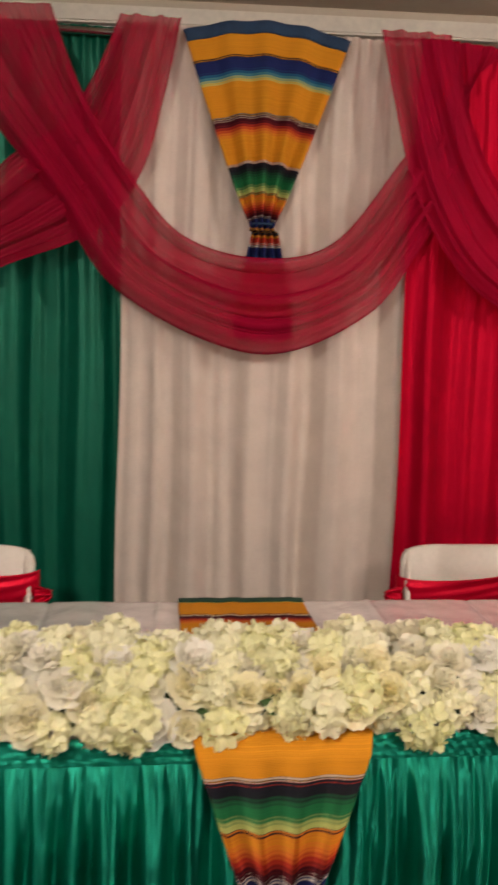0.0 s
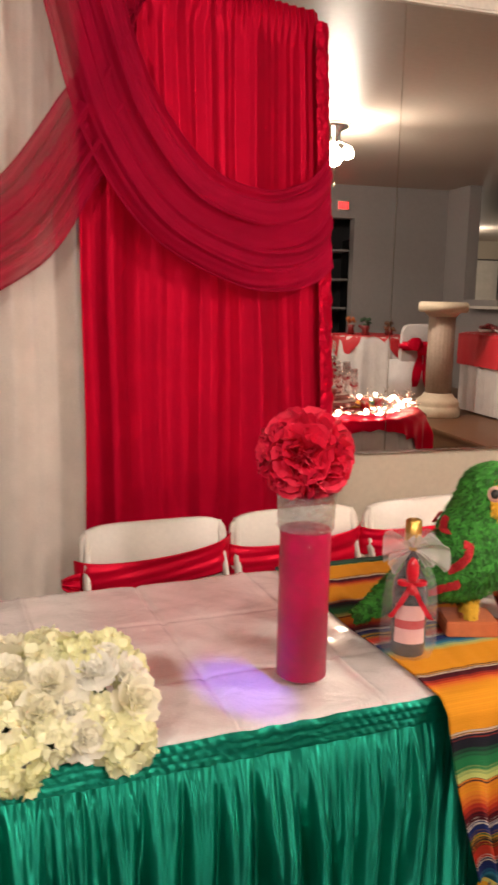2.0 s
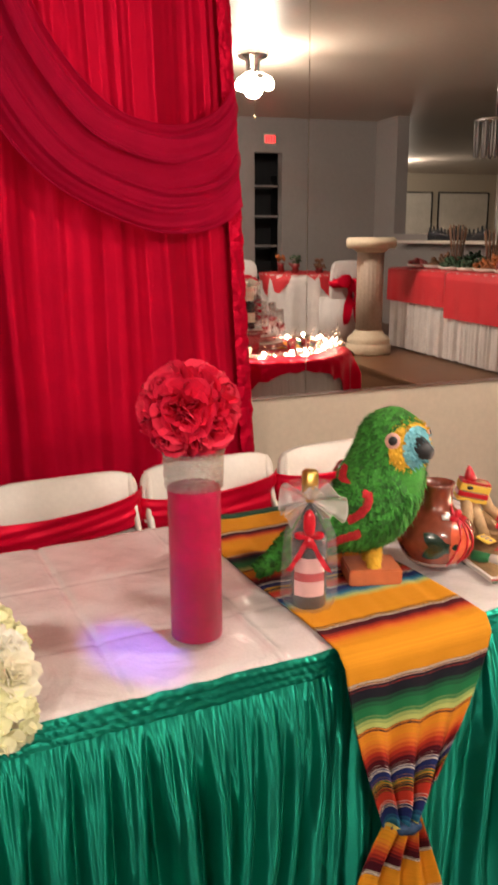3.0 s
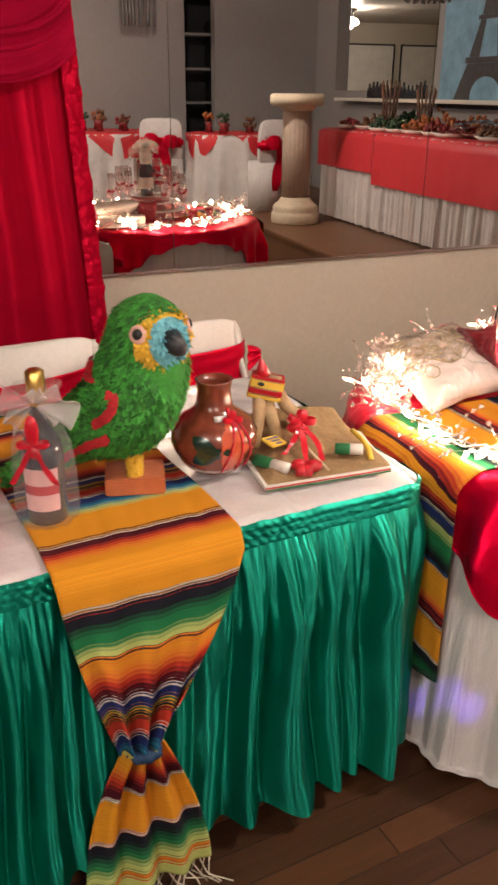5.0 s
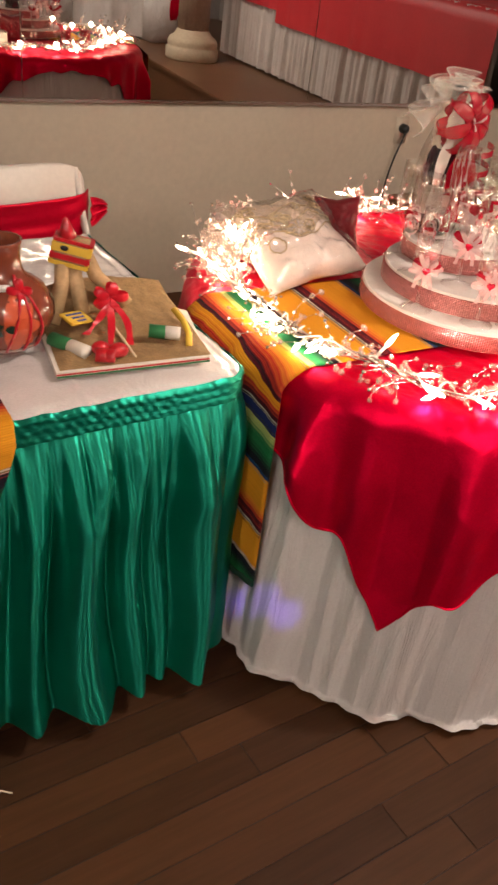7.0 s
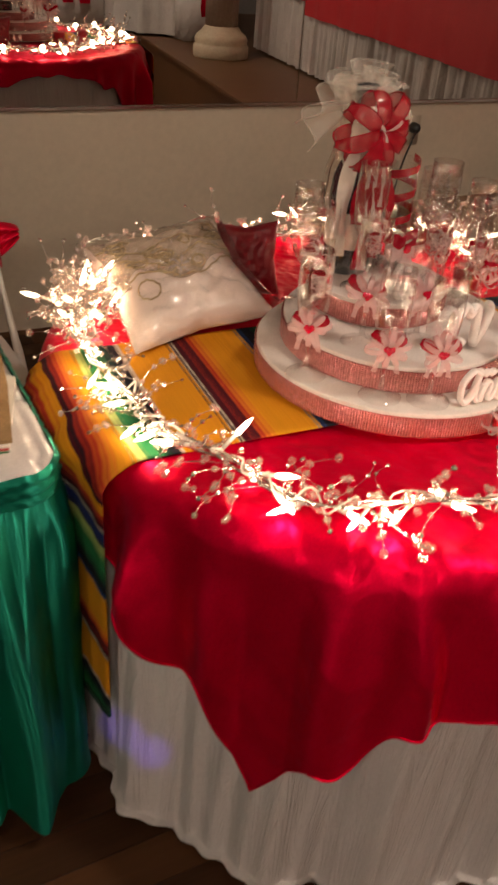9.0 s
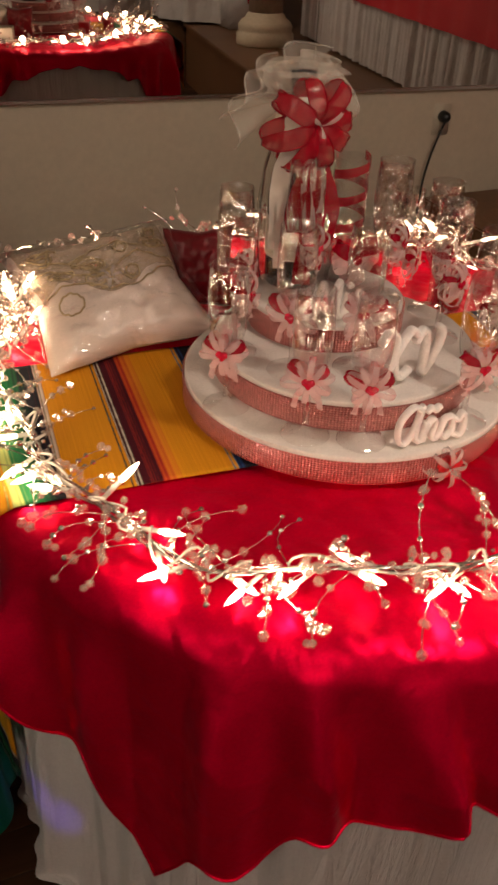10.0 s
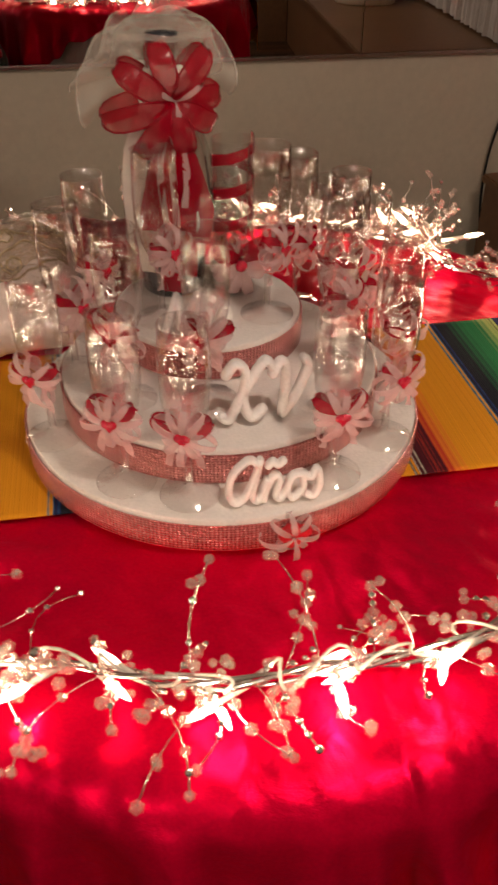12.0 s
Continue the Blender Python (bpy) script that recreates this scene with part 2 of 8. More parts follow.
def serape(name, first=0.0, second=STRIPES_B, lead=STRIPES_A):
    """Striped woven blanket: the stripes follow the cloth's own length (UV y in metres)."""
    m, t, b, _ = nodes_of(name)
    uv = t.nodes.new("ShaderNodeUVMap")
    sep = t.nodes.new("ShaderNodeSeparateXYZ")
    t.links.new(uv.outputs[0], sep.inputs[0])
    wob = add(t, "ShaderNodeTexNoise", Scale=90.0, Detail=1.0)
    t.links.new(uv.outputs[0], wob.inputs["Vector"])
    off = add(t, "ShaderNodeMath")
    off.operation = "MULTIPLY_ADD"
    off.inputs[1].default_value, off.inputs[2].default_value = 0.004, first + 6 * PERIOD - 0.002
    t.links.new(wob.outputs["Fac"], off.inputs[0])
    s = add(t, "ShaderNodeMath")
    # alternate threads of both tones make each shading
    turn = add(t, "ShaderNodeMath")
    turn.operation = "MULTIPLY"
    turn.inputs[1].default_value = 2 * math.pi / 0.0085
    t.links.new(sep.outputs["Y"], turn.inputs[0])
    wav = add(t, "ShaderNodeMath")
    wav.operation = "SINE"
    t.links.new(turn.outputs[0], wav.inputs[0])
    alt = add(t, "ShaderNodeMath")
    alt.operation = "MULTIPLY_ADD"
    alt.inputs[1].default_value = 0.0042
    t.links.new(wav.outputs[0], alt.inputs[0])
    t.links.new(off.outputs[0], alt.inputs[2])
    t.links.new(sep.outputs["Y"], s.inputs[0])
    t.links.new(alt.outputs[0], s.inputs[1])
    mod = add(t, "ShaderNodeMath")
    mod.operation = "MODULO"
    mod.inputs[1].default_value = PERIOD
    t.links.new(s.outputs[0], mod.inputs[0])
    frac = add(t, "ShaderNodeMath")
    frac.operation = "DIVIDE"
    frac.inputs[1].default_value = PERIOD
    t.links.new(mod.outputs[0], frac.inputs[0])
    ramps = []
    for stops in (lead, second):
        r = t.nodes.new("ShaderNodeValToRGB")
        e = r.color_ramp.elements
        e[0].position, e[0].color = stops[0][0] / PERIOD, (*stops[0][1], 1)
        e[1].position, e[1].color = stops[-1][0] / PERIOD, (*stops[-1][1], 1)
        for p, c in stops[1:-1]:
            e.new(p / PERIOD).color = (*c, 1)
        t.links.new(frac.outputs[0], r.inputs[0])
        ramps.append(r)
    gt = add(t, "ShaderNodeMath")
    gt.operation = "GREATER_THAN"
    gt.inputs[1].default_value = 0.330 / PERIOD
    t.links.new(frac.outputs[0], gt.inputs[0])
    mix = t.nodes.new("ShaderNodeMix")
    mix.data_type = "RGBA"
    t.links.new(gt.outputs[0], mix.inputs[0])
    t.links.new(ramps[0].outputs[0], mix.inputs[6])
    t.links.new(ramps[1].outputs[0], mix.inputs[7])
    # fine threads of slightly different tone
    mp = t.nodes.new("ShaderNodeMapping")
    mp.inputs["Scale"].default_value = (1.5, 330.0, 1.0)
    t.links.new(uv.outputs[0], mp.inputs["Vector"])
    thread = add(t, "ShaderNodeTexNoise", Scale=1.0, Detail=1.0)
    t.links.new(mp.outputs[0], thread.inputs["Vector"])
    tone = t.nodes.new("ShaderNodeMapRange")
    tone.inputs["From Min"].default_value, tone.inputs["From Max"].default_value = 0.3, 0.7
    tone.inputs["To Min"].default_value, tone.inputs["To Max"].default_value = 0.91, 1.07
    t.links.new(thread.outputs["Fac"], tone.inputs["Value"])
    woven = t.nodes.new("ShaderNodeVectorMath")
    woven.operation = "SCALE"
    t.links.new(mix.outputs[2], woven.inputs[0])
    t.links.new(tone.outputs[0], woven.inputs["Scale"])
    # woven ribs across the length
    wave = add(t, "ShaderNodeTexWave", Scale=110.0, Distortion=1.5, Detail=1.0)
    wave.bands_direction = "Y"
    t.links.new(uv.outputs[0], wave.inputs["Vector"])
    dark = add(t, "ShaderNodeMix")
    dark.data_type = "RGBA"
    dark.blend_type = "MULTIPLY"
    dark.inputs[0].default_value = 0.10
    t.links.new(woven.outputs[0], dark.inputs[6])
    t.links.new(wave.outputs["Color"], dark.inputs[7])
    t.links.new(dark.outputs[2], b.inputs["Base Color"])
    bp = add(t, "ShaderNodeBump", Strength=0.25, Distance=0.002)
    t.links.new(wave.outputs["Fac"], bp.inputs["Height"])
    t.links.new(bp.outputs[0], b.inputs["Normal"])
    b.inputs["Roughness"].default_value = 0.85
    b.inputs["Specular IOR Level"].default_value = 0.15
    return m


M_WALL = plain("plaster_wall", (0.56, 0.475, 0.365), 0.6, amount=0.07, scale=1.2, fine=45, bump=0.04)
M_GREYWALL = plain("grey_wall", (0.32, 0.295, 0.28), 0.75, amount=0.06, scale=0.8, fine=30, bump=0.1)
M_CEIL = plain("ceiling_paint", (0.54, 0.46, 0.38), 0.42, amount=0.06, scale=0.7, fine=25, bump=0.12)
M_TRIM = plain("white_trim", (0.74, 0.68, 0.58), 0.5, amount=0.12, scale=5, fine=50)
# near black; on the sheet behind the doorway it stands in for shade
M_DARK = plain("near_black_and_shade", (0.02, 0.02, 0.022), 0.7)
M_GREEN = satin("green_satin", (0.002, 0.26, 0.172), 0.40, 0.03, 0.0, 0.84, 1.0, 1.0)
M_GREEN2 = satin("green_curtain_satin", (0.002, 0.120, 0.070), 0.42, 0.08, 0.0, 0.40, 0.3, 0.7)
M_REDC = satin("red_curtain_satin", (0.43, 0.0012, 0.021), 0.46, 0.10, 0.0, 0.45, 0.05, 0.6)
M_REDS = satin("red_satin", (0.55, 0.002, 0.024), 0.36, 0.15, 0.0, 0.35, 0.1)
M_OVER = satin("crimson_satin", (0.78, 0.0012, 0.041), 0.36, 0.16, 0.0, 0.70, 0.05, 0.75, 20.0)
M_WHITEC = satin("white_curtain", (0.64, 0.55, 0.48), 0.65, 0.12, 0.03)
M_WHITES = satin("white_satin", (0.70, 0.65, 0.63), 0.24, 0.45, 0.0, 0.0, 1.0, 0.0, 10.0)
M_WHITES.node_tree.nodes["Principled BSDF"].inputs["Coat Weight"].default_value = 1.0
M_WHITES.node_tree.nodes["Principled BSDF"].inputs["Coat Roughness"].default_value = 0.07
M_LINEN = satin("white_crinkle_cloth", (0.64, 0.60, 0.575), 0.55, 0.5, 0.03)
M_VOILE = sheer("red_voile", (0.45, 0.001, 0.038), 0.19, 0.8)
M_TULLE = sheer("white_tulle", (0.86, 0.79, 0.70), 0.74, 0.6)
M_ORGZ = sheer("white_organza", (0.80, 0.72, 0.70), 0.62, 0.4)
M_SERAPE_T = serape("serape_weave_table", 0.507, TABLE_B, TABLE_A)
M_SERAPE_TAIL = serape("serape_weave_tail", 0.0, END_B, TAIL_A)
M_SERAPE_END = serape("serape_weave_end", 0.0, END_B, END_A)
M_SERAPE_F = serape("serape_weave_fan", 0.340, STRIPES_FAN)
M_SERAPE_X = serape("serape_weave_cross", 0.0, CROSS_B, CROSS_A)
M_NAVY = plain("navy_weave", (0.010, 0.035, 0.085), 0.85, amount=0.3, scale=20, fine=200, bump=0.4)
M_PLASTIC = plain("white_plastic", (0.66, 0.60, 0.53), 0.42, amount=0.06, scale=8, fine=90, bump=0.08)
M_GLASS = thin_glass("clear_glass", (0.985, 0.985, 0.985), boost=1.1)
M_FLUTE = thin_glass("flute_glass", (0.98, 0.965, 0.96), 0.05, 1.7, 0.12, 0.075, 230.0)
M_VGLASS = thin_glass("vase_glass", (0.985, 0.98, 0.98), boost=0.18, crackle=0.5)
M_CRYSTAL = cut_crystal("crystal_bead")
M_CLEARBAG = thin_glass("clear_plastic_film", (0.98, 0.97, 0.96), 0.08, 2.2)
M_MIRROR = plain("mirror_silver", (0.62, 0.60, 0.57), 0.0, 1.0, amount=0.0, bump=0)
M_SILVER = plain("silver_metal", (0.72, 0.70, 0.68), 0.18, 1.0, amount=0.05, bump=0.05)
M_GOLD = plain("gold_foil", (0.70, 0.45, 0.12), 0.28, 1.0, amount=0.1, fine=120, bump=0.25)
M_BLACK = plain("black_plastic", (0.015, 0.015, 0.015), 0.4)
M_BULB = glow("lit_bulb", (1.0, 0.78, 0.54), 26.0)
M_LAMP = glow("lit_lamp_glass", (1.0, 0.84, 0.62), 30.0)


# ---- building ----
def mesh_of(name, verts, faces, uvs=None, smooth=True):
    me = bpy.data.meshes.new(name)
    me.from_pydata([tuple(v) for v in verts], [], [tuple(f) for f in faces])
    if uvs is not None:
        layer = me.uv_layers.new(name="UVMap")
        idx = np.empty(len(me.loops), dtype=np.int32)
        me.loops.foreach_get("vertex_index", idx)
        layer.data.foreach_set("uv", np.asarray(uvs, dtype=np.float32)[idx].ravel())
    if smooth:
        me.polygons.foreach_set("use_smooth", [True] * len(me.polygons))
    me.update()
    return me


def link(name, me, mat, parent=None, label="", m=None):
    ob = new(name, me)
    if mat and not me.materials:
        me.materials.append(mat)
    if parent:
        ob.parent = parent
    if label:
        ob["label"] = label
    if m is not None:
        ob.matrix_local = m
    return ob


def part(name, bm, mat, parent=None, label="", smooth=True):
    me = bpy.data.meshes.new(name)
    bm.normal_update()
    bm.to_mesh(me)
    bm.free()
    if smooth:
        me.polygons.foreach_set("use_smooth", [True] * len(me.polygons))
    return link(name, me, mat, parent, label)


def thing(name, label, category, m=None, group="", kind=""):
    ob = new(name)
    ob.empty_display_size = 0.05
    if m is not None:
        ob.matrix_basis = m
    return tagged(ob, label, category, group, kind)


def grid(fn, nu, nv, closed=False):
    """Verts, faces and UVs of a sheet: fn(u, v) with u, v in 0..1 gives (x, y, z) or (x, y, z, s, t)."""
    verts, uvs, faces = [], [], []
    for j in range(nv + 1):
        for i in range(nu + 1):
            p = fn(i / nu, j / nv)
            verts.append(p[:3])
            uvs.append(p[3:5] if len(p) > 3 else (i / nu, j / nv))
    w = nu + 1
    for j in range(nv):
        for i in range(nu):
            a = j * w + i
            faces.append((a, a + 1, a + w + 1, a + w))
    return verts, faces, uvs


def sheet(name, fn, nu, nv, mat, parent=None, label="", thick=0.0):
    v, f, uv = grid(fn, nu, nv)
    ob = link(name, mesh_of(name, v, f, uv), mat, parent, label)
    if thick:
        mod = ob.modifiers.new("thickness", "SOLIDIFY")
        mod.thickness, mod.offset = thick, 0.0
    return ob


def slab(bm, x0, x1, y0, y1, z0, z1, bevel=0.0, m=None):
    r = bmesh.ops.create_cube(bm, size=1)
    vs = r["verts"]
    bmesh.ops.scale(bm, vec=(x1 - x0, y1 - y0, z1 - z0), verts=vs)
    bmesh.ops.translate(bm, vec=((x0 + x1) / 2, (y0 + y1) / 2, (z0 + z1) / 2), verts=vs)
    if bevel:
        es = list({e for v in vs for e in v.link_edges})
        vs = [v for v in bmesh.ops.bevel(bm, geom=es, offset=bevel, segments=2, affect="EDGES")["verts"]]
    if m is not None:
        bmesh.ops.transform(bm, matrix=m, verts=list({v for v in vs}))
    return bm


def lathe(bm, profile, n=24, m=None, wave=None, caps=(True, True)):
    """Turns a profile of (radius, z) round the z axis."""
    rings = []
    for r, z in profile:
        ring = []
        for i in range(n):
            a = 2 * math.pi * i / n
            k = 1 + (wave(a, z) if wave else 0)
            p = Vector((r * k * math.cos(a), r * k * math.sin(a), z))
            ring.append(bm.verts.new(m @ p if m is not None else p))
        rings.append(ring)
    for a, b in zip(rings, rings[1:]):
        for i in range(n):
            bm.faces.new((a[i], a[(i + 1) % n], b[(i + 1) % n], b[i]))
    for ring, flip in ((rings[0], True), (rings[-1], False)):
        if caps[0 if flip else 1] and profile[0 if flip else -1][0] > 1e-5:
            bm.faces.new(list(reversed(ring)) if flip else ring)
    return bm


def tube(bm, points, radius, n=8, taper=None):
    """A round rod along a line of points."""
    pts = [Vector(p) for p in points]
    rings = []
    for k, p in enumerate(pts):
        d = (pts[min(k + 1, len(pts) - 1)] - pts[max(k - 1, 0)]).normalized()
        up = Vector((0, 0, 1)) if abs(d.z) < 0.9 else Vector((1, 0, 0))
        a = d.cross(up).normalized()
        b = d.cross(a).normalized()
        r = radius * (taper(k / (len(pts) - 1)) if taper else 1)
        rings.append([bm.verts.new(p + r * (math.cos(2 * math.pi * i / n) * a + math.sin(2 * math.pi * i / n) * b)) for i in range(n)])
    for q, s in zip(rings, rings[1:]):
        for i in range(n):
            bm.faces.new((q[i], q[(i + 1) % n], s[(i + 1) % n], s[i]))
    bm.faces.new(list(reversed(rings[0])))
    bm.faces.new(rings[-1])
    return bm


def blob(bm, c, r, sub=2, m=None):
    ret = bmesh.ops.create_icosphere(bm, subdivisions=sub, radius=1)
    mat = Matrix.Translation(c) @ (m if m is not None else Matrix.Identity(4)) @ Matrix.Diagonal((*(r if hasattr(r, "__len__") else (r, r, r)), 1))
    bmesh.ops.transform(bm, matrix=mat, verts=ret["verts"])
    return bm


def spline(points, t):
    """A smooth curve through the points, t in 0..1."""
    n = len(points) - 1
    x = min(max(t, 0), 1) * n
    i = min(int(x), n - 1)
    f = x - i
    p = [Vector(points[min(max(i + k, 0), n)]) for k in (-1, 0, 1, 2)]
    return 0.5 * ((2 * p[1]) + (p[2] - p[0]) * f + (2 * p[0] - 5 * p[1] + 4 * p[2] - p[3]) * f * f + (3 * p[1] - p[0] - 3 * p[2] + p[3]) * f ** 3)


def strip_row(length, low, high, seed):
    """Uneven pleats along a length: (start, end, depth) of each."""
    r, s, row = random.Random(seed), 0.0, []
    while s < length + high:
        w = r.uniform(low, high)
        row.append((s, s + w, r.uniform(0.45, 1.0)))
        s += w
    return row


def pleat_at(row, s, power=0.7):
    """The height of the rounded pleat at a place along the row."""
    a, b = 0, len(row) - 1
    s = min(max(s, 0.0), row[-1][1] - 1e-6)
    while a < b:
        c = (a + b) // 2
        if row[c][1] <= s:
            a = c + 1
        else:
            b = c
    x0, x1, k = row[a]
    return k * abs(math.sin(math.pi * (s - x0) / (x1 - x0))) ** power


def ripple(s, seed, base=1.0):
    """An uneven row of folds, about -1..1."""
    w = 0.0
    for k, (f, a) in enumerate(((7.3, 0.34), (11.9, 0.33), (17.7, 0.22), (27.1, 0.11))):
        w += a * math.sin(f * base * s + seed * (1.7 + k) + 0.9 * math.sin(2.1 * s * base + seed + k))
    return w


# ---- the setting ----
SLOPE = -0.0691


TURNW = math.degrees(math.atan(SLOPE))
WALL = pose(2.5, 3.393, 0, 0, 0, TURNW)     # its own x runs along the wall, its own -y looks into the hall
CEIL_Z, MIR0, MIR1 = 2.80, 0.81, 2.69
XL, XR, YB = -4.2, 5.66, -2.75

bm = bmesh.new()
slab(bm, -7.0, 6.0, 0.012, 0.16, 0, CEIL_Z)
wall_north = part("wall_north", bm, M_WALL, None, smooth=False)
wall_north.matrix_world = WALL
tagged(wall_north, "cream painted plaster wall below the mirrors", "wall", kind="structure")
bm = bmesh.new()
slab(bm, XL - 0.15, XL, YB, 4.3, 0, CEIL_Z)
tagged(part("wall_west", bm, M_GREYWALL, smooth=False), "plain grey painted side wall of the hall", "wall", kind="structure")
# wide opening above the east ledge, into a room added for a mirror image
OPEN_Y0, OPEN_Y1, OPEN_Z0 = -2.22, -0.19, 1.50
bm = bmesh.new()
slab(bm, XR, XR + 0.15, YB - 0.15, OPEN_Y0, 0, CEIL_Z)
slab(bm, XR, XR + 0.15, OPEN_Y0, OPEN_Y1, 0, OPEN_Z0)
slab(bm, XR, XR + 0.15, OPEN_Y1, 4.3, 0, CEIL_Z)
tagged(part("wall_east", bm, M_GREYWALL, smooth=False), "plain grey painted side wall with a wide opening in place of a mirror", "wall", kind="structure")
# this second room is added: it stands in for the side mirror's reflection
SX1, SY0, SY1 = 12.4, -10.3, 0.30
for nm, dims, mt, lab in (("wall_far", (XR + 0.15, SX1, SY0 - 0.15, SY0, 0, CEIL_Z), M_WALL, "cream painted far wall of the room added for the mirror image"),
                          ("wall_far_east", (SX1, SX1 + 0.15, SY0, SY1, 0, CEIL_Z), M_WALL, "cream painted side wall of the room added for the mirror image"),
                          ("wall_far_north", (XR + 0.15, SX1, SY1, SY1 + 0.15, 0, CEIL_Z), M_WALL, "cream painted near wall of the room added for the mirror image"),
                          ("wall_far_west", (XR, XR + 0.15, SY0, YB - 0.15, 0, CEIL_Z), M_WALL, "cream painted side wall of the room added for the mirror image"),
                          ("floor_far", (XR + 0.15, SX1, SY0, SY1, -0.08, 0.0), M_DARK, "near-black floor of the room added for the mirror image"),
                          ("ceiling_far", (XR, SX1 + 0.15, SY0 - 0.15, SY1 + 0.15, CEIL_Z + 0.002, CEIL_Z + 0.09), M_CEIL, "painted ceiling of the room added for the mirror image")):
    bm = bmesh.new()
    slab(bm, *dims)
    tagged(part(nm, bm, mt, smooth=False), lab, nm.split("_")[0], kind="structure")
for x0, x1, z0, z1 in ((9.05, 10.75, 1.02, 2.38), (10.95, 12.2, 1.02, 2.38)):
    board = thing("wall_panel", "cream wall panel in a thin dark frame", "wall panel", pose((x0 + x1) / 2, SY0, (z0 + z1) / 2), "framed wall panels")
    w, h = (x1 - x0) / 2, (z1 - z0) / 2
    bm = bmesh.new()
    slab(bm, -w, w, 0.0, 0.012, -h, h)
    part("panel", bm, M_TRIM, board, smooth=False)
    for a, b, c, d in ((-w - 0.03, -w, -h, h), (w, w + 0.03, -h, h), (-w - 0.03, w + 0.03, -h - 0.03, -h), (-w - 0.03, w + 0.03, h, h + 0.03)):
        bm = bmesh.new()
        slab(bm, a, b, 0.0, 0.03, c, d, 0.004)
        part("frame_bar", bm, M_DARK, board, smooth=False)
box = thing("loudspeaker", "black loudspeaker box on the far wall", "loudspeaker", pose(8.72, SY0 + 0.02, 1.62))
bm = bmesh.new()
slab(bm, -0.20, 0.20, 0.0, 0.26, 0.0, 0.50, 0.015)
part("cabinet", bm, M_DARK, box, smooth=False)
bm = bmesh.new()
lathe(bm, [(0.13, 0.0), (0.12, 0.012), (0.05, -0.02), (0.0, -0.01)], 24, pose(0, 0.262, 0.2, -90))
part("cone", bm, M_BLACK, box)
# the south wall has a dark doorway in it
bm = bmesh.new()
slab(bm, XL, 4.12, YB - 0.15, YB, 0, CEIL_Z)
slab(bm, 4.12, 4.46, YB - 0.15, YB, 2.42, CEIL_Z)
slab(bm, 4.46, XR, YB - 0.15, YB, 0, CEIL_Z)
tagged(part("wall_south", bm, M_GREYWALL, smooth=False), "plain grey painted end wall with a dark doorway", "wall", kind="structure")
# the doorway's darkness is put into the colour of this sheet
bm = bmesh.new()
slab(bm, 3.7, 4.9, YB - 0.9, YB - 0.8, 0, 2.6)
tagged(part("wall_passage", bm, M_DARK, smooth=False), "near-black sheet behind the doorway, standing in for the passage's shade", "wall", kind="structure")
bm = bmesh.new()
slab(bm, XL - 0.15, XR + 0.15, YB - 1.0, 4.4, CEIL_Z, CEIL_Z + 0.12)
tagged(part("ceiling", bm, M_CEIL, smooth=False), "cream painted ceiling with a soft shine", "ceiling", kind="structure")
bm = bmesh.new()
slab(bm, -6.5, 5.5, -0.03, 0.011, MIR1, MIR1 + 0.07, 0.008)
trim = part("trim", bm, M_TRIM, smooth=False)
trim.matrix_world = WALL
tagged(trim, "white painted wooden trim above the mirrors", "trim", kind="structure")

# mirror panels, each a pane of its own with a thin edge
SEAMS = (-4.85, -3.68, -2.51, -1.34, -0.165, 1.03, 2.20, 3.37)
for a, b in zip(SEAMS, SEAMS[1:]):
    bm = bmesh.new()
    slab(bm, a + 0.0015, b - 0.0015, -0.006, 0.0, MIR0, MIR1 - 0.002)
    pane = part("mirror", bm, M_MIRROR, smooth=False)
    pane.matrix_world = WALL
    tagged(pane, "tall frameless wall mirror panel above the cream wall", "mirror", group="mirror panels along the wall")
bm = bmesh.new()
slab(bm, -4.85, 3.37, -0.013, 0.0, MIR0 - 0.012, MIR0 - 0.001, 0.002)
ob = part("trim", bm, M_SILVER, smooth=False)
ob.matrix_world = WALL
tagged(ob, "thin metal strip under the mirrors", "trim", kind="structure")

M_FLOORB = plain("floor_joints", (0.012, 0.008, 0.006), 0.8)
bm = bmesh.new()
slab(bm, XL, XR, YB - 0.9, 4.2, -0.08, -0.002)
floor = tagged(part("floor", bm, M_FLOORB, smooth=False), "dark brown worn hardwood plank floor", "floor", kind="structure")


# ---- the backdrop ----
ROD_Z, CY = 2.50, 3.06


def drawn_back(x, z):
    """Where the red panel and its scarf stand: its outer side is drawn back towards the wall and spreads at the foot. Gives x and the way back."""
    f = max(0.0, (x - 0.92) / 0.93)
    return x + f * (0.035 + 0.055 * (1.87 - z)), 0.20 * f ** 1.3


def curtain(name, x0, x1, mat, label, folds, depth, seed, flare=0.0, z1=ROD_Z, back=0.0):
    """A gathered cloth panel on a rod, with a ruffled heading."""
    def fn(u, v):
        z = 0.015 + (z1 + 0.03 - 0.015) * v
        s = u * (x1 - x0)
        low = 1 - v
        amp = depth * (0.45 + 0.55 * low) * (1.0 if v < 0.955 else 0.55)
        d = amp * ripple(s, seed, folds) + 0.006 * ripple(s, seed + 3, folds * 3.1) * v
        if v > 0.955:
            d += 0.007 * math.sin(s * 150 + 5 * math.sin(s * 9)) + 0.012 * math.sin((v - 0.955) / 0.045 * math.pi)
        x = x0 + s + flare * low * (u - 0.5) + 0.006 * math.sin(4 * z + seed + 9 * s)
        x, away = drawn_back(x, z)
        return (x, CY + back + away - d, z, s, z)
    ob = sheet(name, fn, int((x1 - x0) * 260), 64, mat)
    return tagged(ob, label, "curtain", group="backdrop curtains")


